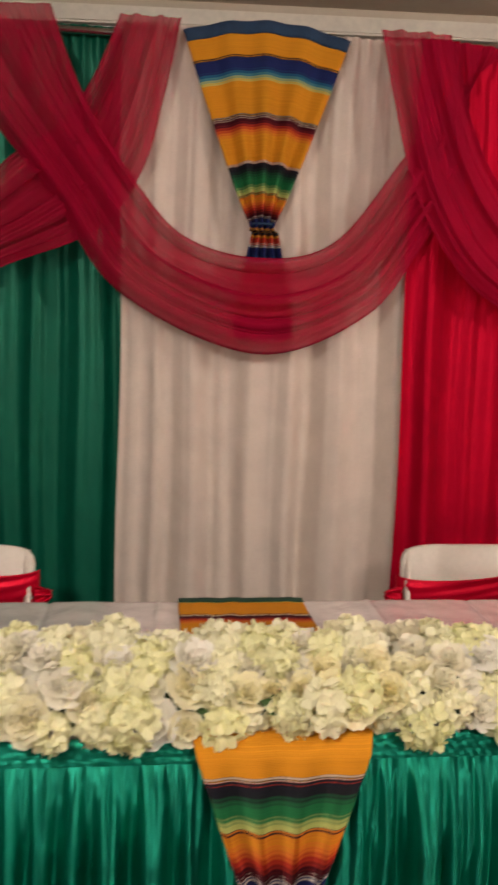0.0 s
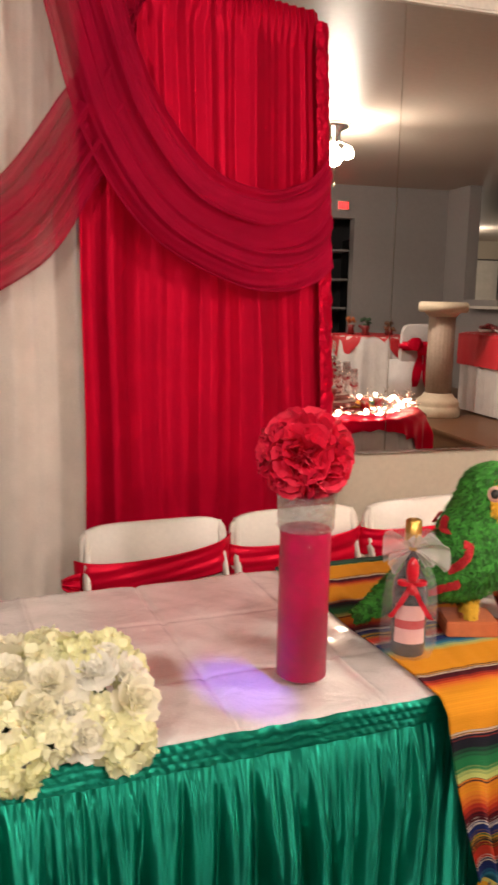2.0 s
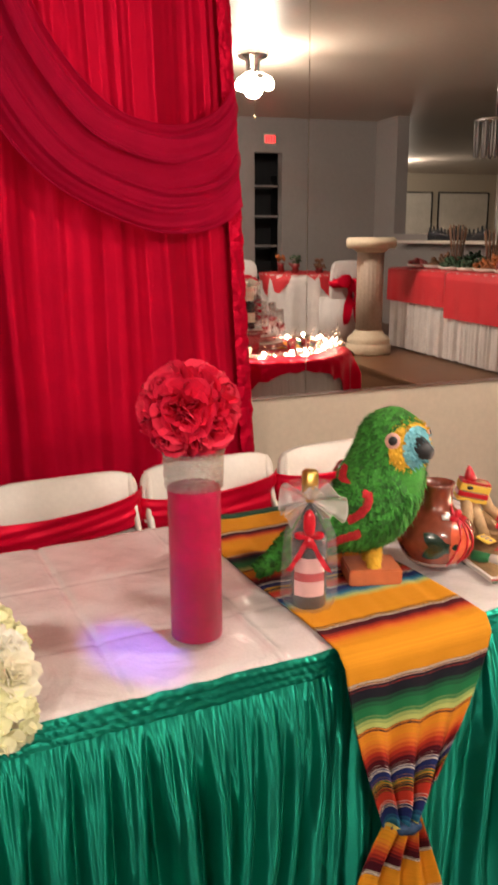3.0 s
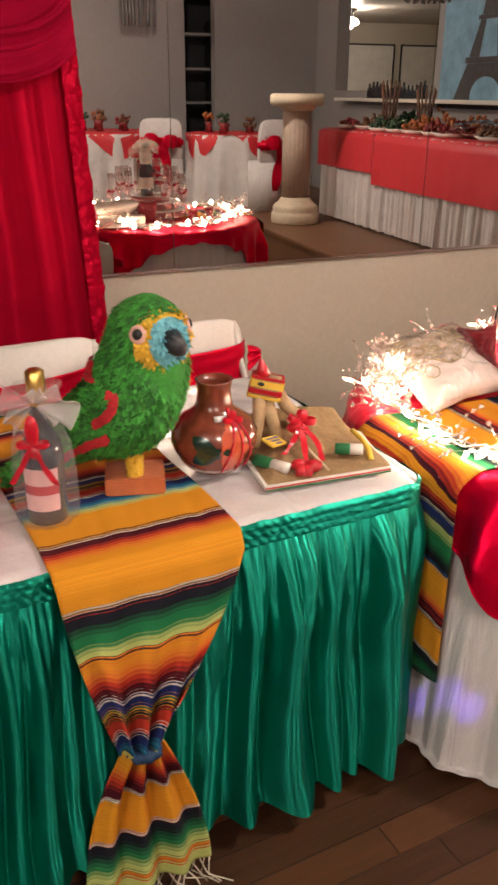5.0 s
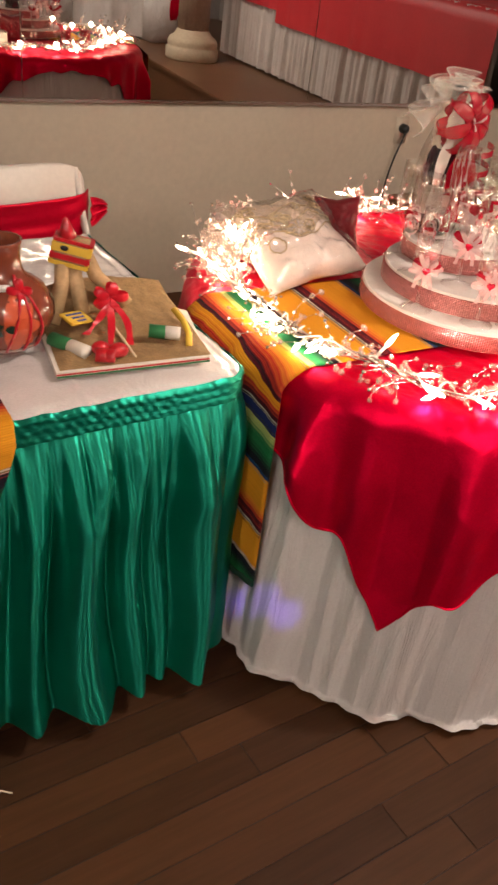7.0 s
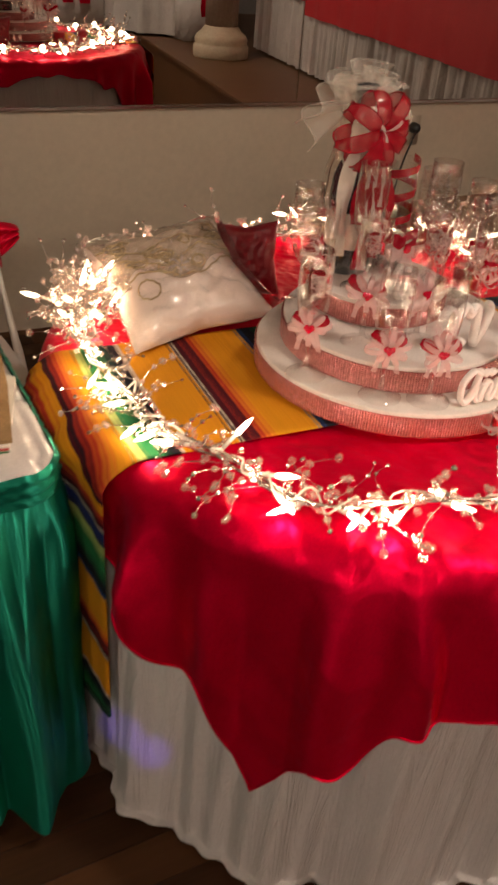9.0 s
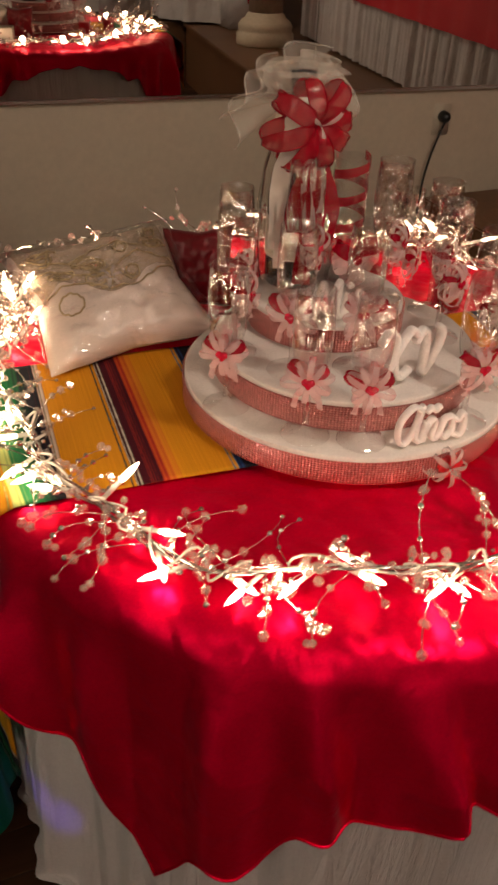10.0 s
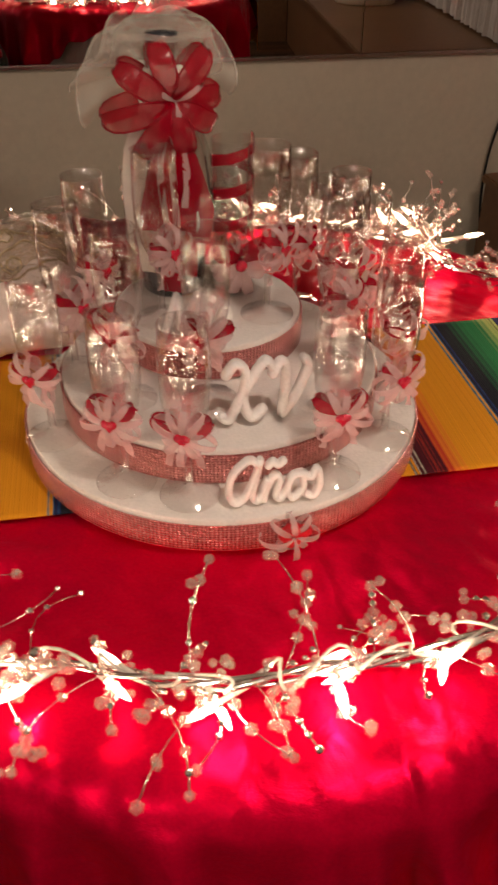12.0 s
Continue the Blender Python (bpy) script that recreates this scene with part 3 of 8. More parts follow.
curtain("backdrop_curtain", -1.12, -0.10, M_GREEN2, "dark green satin backdrop curtain hanging in folds", 2.9, 0.038, 1.0, back=0.062)


def ruffle(u, v):
    z = 0.02 + 2.46 * v
    x, away = drawn_back(1.800 + 0.060 * u + 0.0008 * math.sin(70 * z) + 0.005 * noise.noise(Vector((9.0, 14 * z, 4.0))) * u, z)
    puff = 0.006 * math.sin(math.pi * u) + 0.0018 * math.sin(95 * z + 3 * math.sin(11 * z)) * (0.3 + u) + 0.010 * noise.noise(Vector((30 * u, 30 * z, 2.0))) + 0.005 * noise.noise(Vector((3 * u, 80 * z, 5.0)))
    return (x, CY - 0.105 + away - puff, z, u * 0.05, z)


curtain("backdrop_curtain", -0.125, 0.925, M_WHITEC, "off-white backdrop curtain hanging in soft folds", 2.7, 0.064, 2.3, 0.02)
curtain("backdrop_curtain", 0.912, 1.84, M_REDC, "bright red satin backdrop curtain with a ruffled edge", 2.7, 0.040, 4.1, back=-0.055)

tagged(sheet("curtain_ruffle", ruffle, 8, 420, M_REDC), "gathered red satin ruffle down the curtain's edge", "curtain trim")


def swag(name, upper, lower, label, seed, depth, y0):
    """A loosely draped scarf between an upper and a lower edge, with lengthwise folds."""
    def fn(u, v):
        a, b = spline(upper, u), spline(lower, u)
        mid = math.sin(math.pi * u)
        w = v + 0.035 * math.sin(7 * v * math.pi + seed) * mid
        p = a.lerp(b, w)
        fold = 0.016 * math.sin(v * 5.2 * math.pi + seed + 2.2 * u) + 0.010 * math.sin(v * 9.7 * math.pi + 2 * seed - 3 * u)
        fold += (0.0034 * math.sin(v * 27 * math.pi + 4 * math.sin(2.6 * u + seed)) + 0.0022 * math.sin(v * 43 * math.pi - 5 * math.sin(2 * u + 2 * seed))) * (0.4 + 0.6 * math.sin(5 * v + 3 * u + seed) ** 2)
        belly = depth * mid * (0.5 + 0.5 * math.sin(v * math.pi))
        droop = 0.012 * math.sin(v * 9.7 * math.pi + seed) * mid
        x, away = drawn_back(p.x, p.z)
        return (x, y0 + away - belly - fold * (0.5 + 0.5 * mid), p.z + droop, u, v)
    ob = sheet(name, fn, 90, 150, M_VOILE)
    for v in (0.0, 1.0):
        bm = bmesh.new()
        tube(bm, [fn(k / 60, v)[:3] for k in range(61)], 0.0022, 5)
        part("hem", bm, M_VOILE, ob, "narrow stitched hem")
    return tagged(ob, label, "swag", group="red swags on the backdrop")


swag("swag", [(-0.36, 0, 2.53), (-0.255, 0, 2.26), (-0.10, 0, 2.01), (0.09, 0, 1.80), (0.36, 0, 1.735), (0.62, 0, 1.80), (0.855, 0, 2.10), (1.00, 0, 2.30), (1.24, 0, 2.51)],
     [(-0.85, 0, 2.53), (-0.62, 0, 2.24), (-0.36, 0, 1.92), (-0.12, 0, 1.60), (0.36, 0, 1.405), (0.75, 0, 1.55), (0.94, 0, 1.80), (1.10, 0, 2.12), (1.01, 0, 2.51)],
     "sheer dark red swag draped in a deep curve", 0.6, 0.06, CY - 0.105)
swag("swag", [(1.00, 0, 2.52), (1.08, 0, 2.27), (1.18, 0, 2.07), (1.35, 0, 1.90), (1.56, 0, 1.856), (1.72, 0, 1.90), (1.80, 0, 1.96), (1.848, 0, 2.03)],
     [(0.755, 0, 2.52), (0.80, 0, 2.30), (0.90, 0, 1.95), (1.10, 0, 1.66), (1.40, 0, 1.505), (1.60, 0, 1.485), (1.75, 0, 1.525), (1.85, 0, 1.60)],
     "sheer dark red swag draped over the red curtain", 2.1, 0.04, CY - 0.135)
swag("swag", [(-0.13, 0, 2.53), (-0.22, 0, 2.32), (-0.33, 0, 2.16), (-0.49, 0, 2.05), (-0.70, 0, 1.86), (-0.90, 0, 1.90), (-1.00, 0, 1.98), (-1.10, 0, 2.05)],
     [(0.07, 0, 2.53), (0.02, 0, 2.28), (-0.06, 0, 2.00), (-0.22, 0, 1.80), (-0.545, 0, 1.66), (-0.80, 0, 1.50), (-0.95, 0, 1.54), (-1.10, 0, 1.62)],
     "sheer dark red swag draped over the green curtain", 3.3, 0.05, CY - 0.075)


def fan_point(u, v):
    """The gathered striped blanket: a fan, a tight waist and a short tail."""
    top, waist, tail = 2.535, 1.895, 1.52
    L = (top - tail) * 1.02
    s = v * L
    if s < top - waist:
        f = s / (top - waist)
        half = 0.250 * (1 - f) ** 0.9 + 0.042
    else:
        f = (s - (top - waist)) / (waist - tail)
        half = 0.042 + 0.060 * min(f * 1.3, 1.0)
    a = (u - 0.5) * 2
    arc = 0.05 * (1 - a * a) if s < top - waist else 0
    fold = (0.008 + 0.012 * min(1, s / (top - waist))) * math.cos(a * 4.2 * math.pi)
    x = 0.37 + a * half + (0.012 if s > 0.66 else 0)
    return (x, CY - 0.055 - fold, top - 0.04 + arc * (1 - s / L) - s, u * 0.6, s)


FAN_CUT = 0.553 / (1.015 * 1.02)      # where the weave turns to its narrow closing stripes
blanket = sheet("serape_blanket", lambda u, v: fan_point(u, v * FAN_CUT), 90, 80, M_SERAPE_F, thick=0.003)
tagged(blanket, "striped yellow and blue woven blanket tied into a fan", "blanket")


def fan_end(u, v):
    x, y, z, p, q = fan_point(u, FAN_CUT + v * (1 - FAN_CUT))
    return x, y, z, p, q - 0.553


sheet("tied_end", fan_end, 90, 70, M_SERAPE_END, blanket, "narrow red, navy and white closing stripes", 0.003)
sheet("hem_band", lambda u, v: tuple(Vector(fan_point(u, v * 0.038)[:3]) + Vector((0, -0.005, 0.0))), 90, 4, M_NAVY, blanket, "navy blue woven hem", 0.002)
bm = bmesh.new()
lathe(bm, [(0.040, -0.004), (0.0435, 0.0), (0.040, 0.004)], 20, pose(0.376, CY - 0.057, 1.862) @ Matrix.Diagonal((1, 0.55, 1, 1)))
part("tie", bm, M_NAVY, blanket)
# rod and stands that carry it all
bm = bmesh.new()
tube(bm, [(-1.15, CY + 0.03, ROD_Z), (0.92, CY + 0.03, ROD_Z), (1.86, CY + 0.215, ROD_Z)], 0.014)
rod = tagged(thing("backdrop_stand", "white metal backdrop stand behind the curtains", "stand", pose(0.37, CY + 0.03, 0)), "")
ob = part("crossbar", bm, M_SILVER, rod)
ob.matrix_parent_inverse = rod.matrix_basis.inverted()
for x, y in ((-1.15, 0.0), (1.855, 0.185)):
    bm = bmesh.new()
    tube(bm, [(x - 0.37, y, 0.0), (x - 0.37, y, ROD_Z + 0.012)], 0.016)
    slab(bm, x - 0.37 - 0.02, x - 0.37 + 0.02, y - 0.15, y + 0.12, 0.0, 0.012)
    part("upright", bm, M_SILVER, rod)


# ---- the head table ----
TX0, TX1, TY0, TY1, TZ = -1.62, 2.072, 1.426, 2.20, 0.745
TR = 0.06      # the radius of its rounded corner
head_table = thing("head_table", "long head table under a white satin cloth", "table", pose(0.22, 1.82, 0))


def keep(ob, parent):
    """Parents a part that was built in world coordinates."""
    ob.parent = parent
    ob.matrix_parent_inverse = parent.matrix_basis.inverted()
    return ob


bm = bmesh.new()
slab(bm, TX0 + 0.02, TX1 - 0.02, TY0 + 0.02, TY1 - 0.02, TZ - 0.035, TZ - 0.006, 0.006)
keep(part("tabletop", bm, M_PLASTIC, None), head_table)
for x in (-1.45, 0.10, 0.35, 1.90):
    for y in (1.52, 2.10):
        bm = bmesh.new()
        tube(bm, [(x, y, 0), (x, y, TZ - 0.035)], 0.014)
        keep(part("leg", bm, M_SILVER, None), head_table)


def table_top(u, v):
    x, y = TX0 + (TX1 - TX0) * u, TY0 + (TY1 - TY0) * v
    e = min(u, 1 - u) * (TX1 - TX0), min(v, 1 - v) * (TY1 - TY0)
    k = min(1, min(e) / 0.03)
    z = TZ + 0.0015 * ripple(x + 0.4 * y, 2.0, 1.1) + 0.001 * ripple(y - 0.3 * x, 5.0, 1.7)
    z += 0.0024 * noise.noise(Vector((8 * x, 9 * y, 1.0))) + 0.0012 * noise.noise(Vector((23 * x + 9 * y, 17 * y, 5.0)))
    for c in range(-5, 8):
        z -= 0.0048 * math.exp(-((x - 0.29 * c - 0.02) / 0.007) ** 2) * (1 if c % 2 else -0.8)
    for c in (1.64, 1.93):
        z -= 0.002 * math.exp(-((y - c) / 0.007) ** 2)
    cx, cy = x - (TX1 - TR), y - (TY0 + TR)
    if cx > 0 and cy < 0 and max(cx, -cy) > 1e-6:      # the rounded front corner
        f = max(cx, -cy) / math.hypot(cx, cy)
        x, y = TX1 - TR + cx * f, TY0 + TR + cy * f
    return (x, y, z + 0.004 - 0.006 * (1 - k) ** 2, x, y)


top_cloth = sheet("tablecloth", table_top, 620, 130, M_WHITES)
tagged(top_cloth, "white satin tablecloth creased flat over the head table", "tablecloth")


def skirt_path(s):
    """The table's rim from its left end along the front, round the right corner and to the back."""
    r = TR
    a = TX1 - r - TX0
    b = math.pi * r / 2
    if s < a:
        return TX0 + s, TY0, 0, -1
    if s < a + b:
        t = (s - a) / r
        return TX1 - r + r * math.sin(t), TY0 + r - r * math.cos(t), math.sin(t), -math.cos(t)
    return TX1, TY0 + r + (s - a - b), 1, 0


SKIRT = TX1 - TR - TX0 + math.pi * TR / 2 + (TY1 - TY0 - TR)


def pleat(x):
    """Rounded tubes of cloth with tight valleys between them, 0..1."""
    return abs(math.sin(math.pi * x)) ** 0.75


RUNNERS = ((0.075, 0.415), (1.24, 1.625))


def fold_row(seed, tight, loose):
    """Tubes of cloth along the skirt, tight at first and looser towards the end: (start, end, depth) of each."""
    r, at, row = random.Random(seed), -0.05, []
    while at < SKIRT + 0.1:
        f = min(1.0, max(0.0, (at - 2.7) / 0.6))
        w = (tight + (loose - tight) * f) * r.uniform(0.62 - 0.2 * f, 1.45 + 0.15 * f)
        row.append((at, at + w, r.uniform(0.55 - 0.25 * f, 1.0)))
        at += w
    return row


DEEP_FOLDS, TOP_FOLDS, FINE_PLEATS = fold_row(3, 0.058, 0.072), fold_row(8, 0.028, 0.042), strip_row(SKIRT + 0.1, 0.012, 0.028, 7)


def tube_at(row, s, power):
    """How far the tube of cloth at a place stands out, by its own width."""
    a, b = 0, len(row) - 1
    s = min(max(s, row[0][0]), row[-1][1] - 1e-6)
    while a < b:
        c = (a + b) // 2
        if row[c][1] <= s:
            a = c + 1
        else:
            b = c
    x0, x1, k = row[a]
    return k * (x1 - x0) * abs(math.sin(math.pi * (s - x0) / (x1 - x0))) ** power


def skirt(u, v):
    s = u * SKIRT
    x, y, nx, ny = skirt_path(s)
    low = 1 - v
    top = TZ - 0.046
    wander = s + low * (0.018 * math.sin(4.1 * s + 2.0 * low) + 0.015 * math.sin(13 * s + 4 * low))
    deep = tube_at(DEEP_FOLDS, wander, 0.9 + 0.6 * low)
    upper = tube_at(TOP_FOLDS, s + 0.006 * math.sin(20 * low + 9 * s) * low, 0.9)
    fine = pleat_at(FINE_PLEATS, s) * math.exp(-low / 0.10)
    dent = noise.noise(Vector((14 * s, 3 * low, 3.0))) + 0.4 * noise.noise(Vector((30 * s + 5 * low, 8 * low, 8.0)))
    z = 0.076 - 0.22 * deep * low ** 3 + 0.010 * math.sin(5 * s) * low + (top - 0.076) * v
    calm = 1 - 0.5 * min(1, max(0, (s - 3.60) / 0.08))
    for x0, x1 in RUNNERS:      # pressed flat under the runners
        if x0 < x < x1 and ny < -0.9:
            calm *= 1 - 0.62 * min(1.0, (x - x0) / 0.04, (x1 - x) / 0.04)
    d = 0.006 + 0.012 * low + calm * (0.86 * deep * min(1.0, low * 4) + 0.60 * upper * min(1, low * 9) * math.exp(-(low / 0.34) ** 2)) + 0.010 * fine * min(1, low * 20) + (0.006 * dent + 0.012 * noise.noise(Vector((5.5 * s, 1.6 * low, 5.0)))) * min(1, low * 3)
    return (x + nx * d, y + ny * d, z, s, z)


def skirt_band(u, v):
    """The shirred band at the rim: rows of stitches with small puffs between them."""
    s = u * SKIRT
    x, y, nx, ny = skirt_path(s)
    z = TZ - 0.048 + 0.050 * v + 0.0015 * math.sin(60 * s + 3 * math.sin(17 * s)) * v
    puff = abs(math.sin(v * 3 * math.pi)) * (0.25 + 0.75 * pleat(s / 0.020 + 0.8 * math.sin(11 * s) + 2.2 * v))
    d = 0.006 + 0.0026 * puff + 0.002 * noise.noise(Vector((50 * s, 30 * v, 1.0))) - 0.006 * max(0.0, v - 0.88) / 0.12
    return (x + nx * d, y + ny * d, z, s, z)


table_skirt = thing("table_skirt", "emerald green satin table skirt gathered in deep pleats", "table skirt", pose(0.22, TY0, 0))
keep(sheet("pleated_panel", skirt, 1900, 44, M_GREEN), table_skirt)
keep(sheet("gathered_band", skirt_band, 1500, 20, M_GREEN, None, "shirred green satin band along the rim"), table_skirt)


def runner_fn(x0, x1, seed, drift, taper, length_top=0.76):
    """A blanket laid over the table, gathered below the front edge and opening again at the hem."""
    xc, h = (x0 + x1) / 2, (x1 - x0) / 2
    drop = 0.70

    def fn(u, v):
        s = v * (length_top + drop)
        a = (u - 0.5) * 2
        if s < length_top:
            y = TY1 - 0.02 - s
            z = TZ + 0.010 + 0.002 * ripple(s + a, seed, 1.3)
            return (xc + a * h + 0.004 * ripple(s, seed, 1.0), y, z, a * h, s)
        d = s - length_top
        f = d / drop
        knot = 0.53
        if f < knot:
            g = f / knot
            half = h * (1 - g ** taper) + 0.036 * g ** taper
        else:
            g = (f - knot) / (1 - knot)
            half = 0.036 + (h * 0.72 - 0.036) * math.sin(g * math.pi / 2)
        pleat = max((h - half) / h, 0.5 if f > knot else 0.0)
        fold = (0.040 * pleat * math.sin(a * 3.4 * math.pi + seed) + 0.008 * pleat * math.sin(a * 11 + 2 * seed)) * (1 - 0.7 * a ** 4)
        bend = min(1.0, d / 0.04)
        y = TY1 - 0.02 - length_top - 0.036 * bend - 0.040 * min(1.0, f * 2.2) + 0.012 * (f > knot) * math.sin((f - knot) * 9) - fold
        sag = (0.03 * (1 - a * a) - 0.034 * math.sin(a * 3.4 * math.pi + seed + 0.6)) * pleat
        z = TZ + 0.010 - max(0.0, d - 0.015) * (1.0) - sag * (1 if f < knot else 0.3)
        return (xc + a * half + drift * min(1.0, f / knot) ** 1.3, y, z, a * h, s)
    return fn


M_GREENB = plain("dark_green_weave", (0.008, 0.045, 0.022), 0.9, amount=0.25, scale=20, fine=200)
M_FRINGE = plain("cream_fringe", (0.55, 0.48, 0.36), 0.9)
for x0, x1, sd, drift, taper in ((0.075, 0.415, 1.0, 0.0, 1.1), (1.275, 1.625, 2.6, -0.055, 1.5)):
    fn = runner_fn(x0, x1, sd, drift, taper)
    cut = (0.76 + 0.70 * 0.53) / 1.46
    ob = sheet("serape_runner", lambda u, v: fn(u, v * cut), 56, 130, M_SERAPE_T, thick=0.003)
    tagged(ob, "striped orange and green serape runner tied in front of the table", "table runner", group="serape runners")
    sheet("hem_band", lambda u, v: tuple(Vector(fn(u, v * 0.022)[:3]) + Vector((0, 0, 0.004))), 20, 3, M_GREENB, ob, "dark green woven hem", 0.002)


    def tail(u, v):
        x, y, z, p, q = fn(u, cut + v * (1 - cut))
        return x, y, z, p, q - 1.46 * cut
    sheet("tail", tail, 56, 50, M_SERAPE_TAIL, ob, "flared tail with green and yellow stripes", 0.003)
    bm = bmesh.new()
    rnd = random.Random(4)
    for i in range(30):
        p = Vector(fn((i + 0.5) / 30, 1.0)[:3])
        q = [p + Vector((rnd.uniform(-.02, .02) * k, -0.01 * k + rnd.uniform(-.01, .01) * k, -0.045 * k / 2)) for k in (0, 1, 2)]
        q[2].z = max(q[2].z, 0.004)
        tube(bm, q, 0.0016, 5)
    part("fringe", bm, M_FRINGE, ob, "cream yarn fringe")
    bm = bmesh.new()
    c = fn(0.5, (0.76 + 0.70 * 0.53) / 1.46)
    lathe(bm, [(0.026, -0.009), (0.031, -0.005), (0.032, 0.0), (0.031, 0.005), (0.027, 0.008)], 40, pose(c[0], c[1] - 0.002, c[2], 0, 6) @ Matrix.Diagonal((1, 0.66, 1, 1)), wave=lambda a, z: 0.07 * math.sin(7 * a + 90 * z) + 0.05 * math.sin(13 * a - 200 * z))
    part("tie", bm, M_NAVY, ob)


# ---- the round table ----
RC, RR = Vector((2.72, 1.575)), 0.598
round_table = thing("round_table", "round banquet table under a white cloth", "table", pose(RC.x, RC.y, 0))
bm = bmesh.new()
lathe(bm, [(RR - 0.012, 0.72), (RR - 0.006, 0.725), (RR - 0.006, 0.745), (RR - 0.012, 0.75)], 64)
part("tabletop", bm, M_PLASTIC, round_table)
for k in range(4):
    bm = bmesh.new()
    a = math.radians(45 + 90 * k)
    tube(bm, [(0.45 * math.cos(a), 0.45 * math.sin(a), 0), (0.42 * math.cos(a), 0.42 * math.sin(a), 0.72)], 0.014)
    part("leg", bm, M_SILVER, round_table)


def crushed(name, color):
    """White crushed cloth with fine uneven creases running down it."""
    m, t, b, _ = nodes_of(name)
    uv = t.nodes.new("ShaderNodeUVMap")
    mp = t.nodes.new("ShaderNodeMapping")
    mp.inputs["Scale"].default_value = (46.0, 2.6, 1.0)
    t.links.new(uv.outputs[0], mp.inputs["Vector"])
    nz = add(t, "ShaderNodeTexNoise", Scale=1.6, Detail=4.0, Roughness=0.65, Distortion=0.8)
    t.links.new(mp.outputs[0], nz.inputs["Vector"])
    bp = add(t, "ShaderNodeBump", Strength=0.55, Distance=0.02)
    t.links.new(nz.outputs["Fac"], bp.inputs["Height"])
    t.links.new(bp.outputs[0], b.inputs["Normal"])
    varied(t, b, color, 0.08, 5.0, 200.0, 0)
    b.inputs["Roughness"].default_value = 0.5
    return m


M_CRUSH = crushed("white_crushed_cloth", (0.74, 0.69, 0.67))


def under_reach(a, low):
    """How far the hanging white cloth stands out at an angle, low below the rim (0..1)."""
    w = math.sin(15 * a + 0.8 * math.sin(3 * a)) * 0.55 + 0.3 * math.sin(27 * a + 1.3) + 0.15 * math.sin(71 * a + 4 * low)
    return RR + 0.010 + 0.004 * low + (0.004 + 0.028 * low) * w, w


def under_cloth(u, v):
    """White cloth to the floor: a flat top, then loose folds."""
    a = 2 * math.pi * u
    r = v * 1.40
    if r < RR:
        soft = 0.006 * max(0.0, (r - RR + 0.03) / 0.03) ** 2
        return (RC.x + r * math.cos(a), RC.y + r * math.sin(a), 0.756 - soft, r * math.cos(a), r * math.sin(a))
    d = min(r - RR, 0.775)
    low = d / 0.775
    rr, w = under_reach(a, low)
    z = max(0.750 - d, 0.006 + 0.012 * (w + 1))
    if d >= 0.755:
        rr += 0.015
    return (RC.x + rr * math.cos(a), RC.y + rr * math.sin(a), z, rr * a, z)


tagged(sheet("tablecloth", under_cloth, 640, 80, M_CRUSH), "white crinkled tablecloth falling to the floor", "tablecloth")


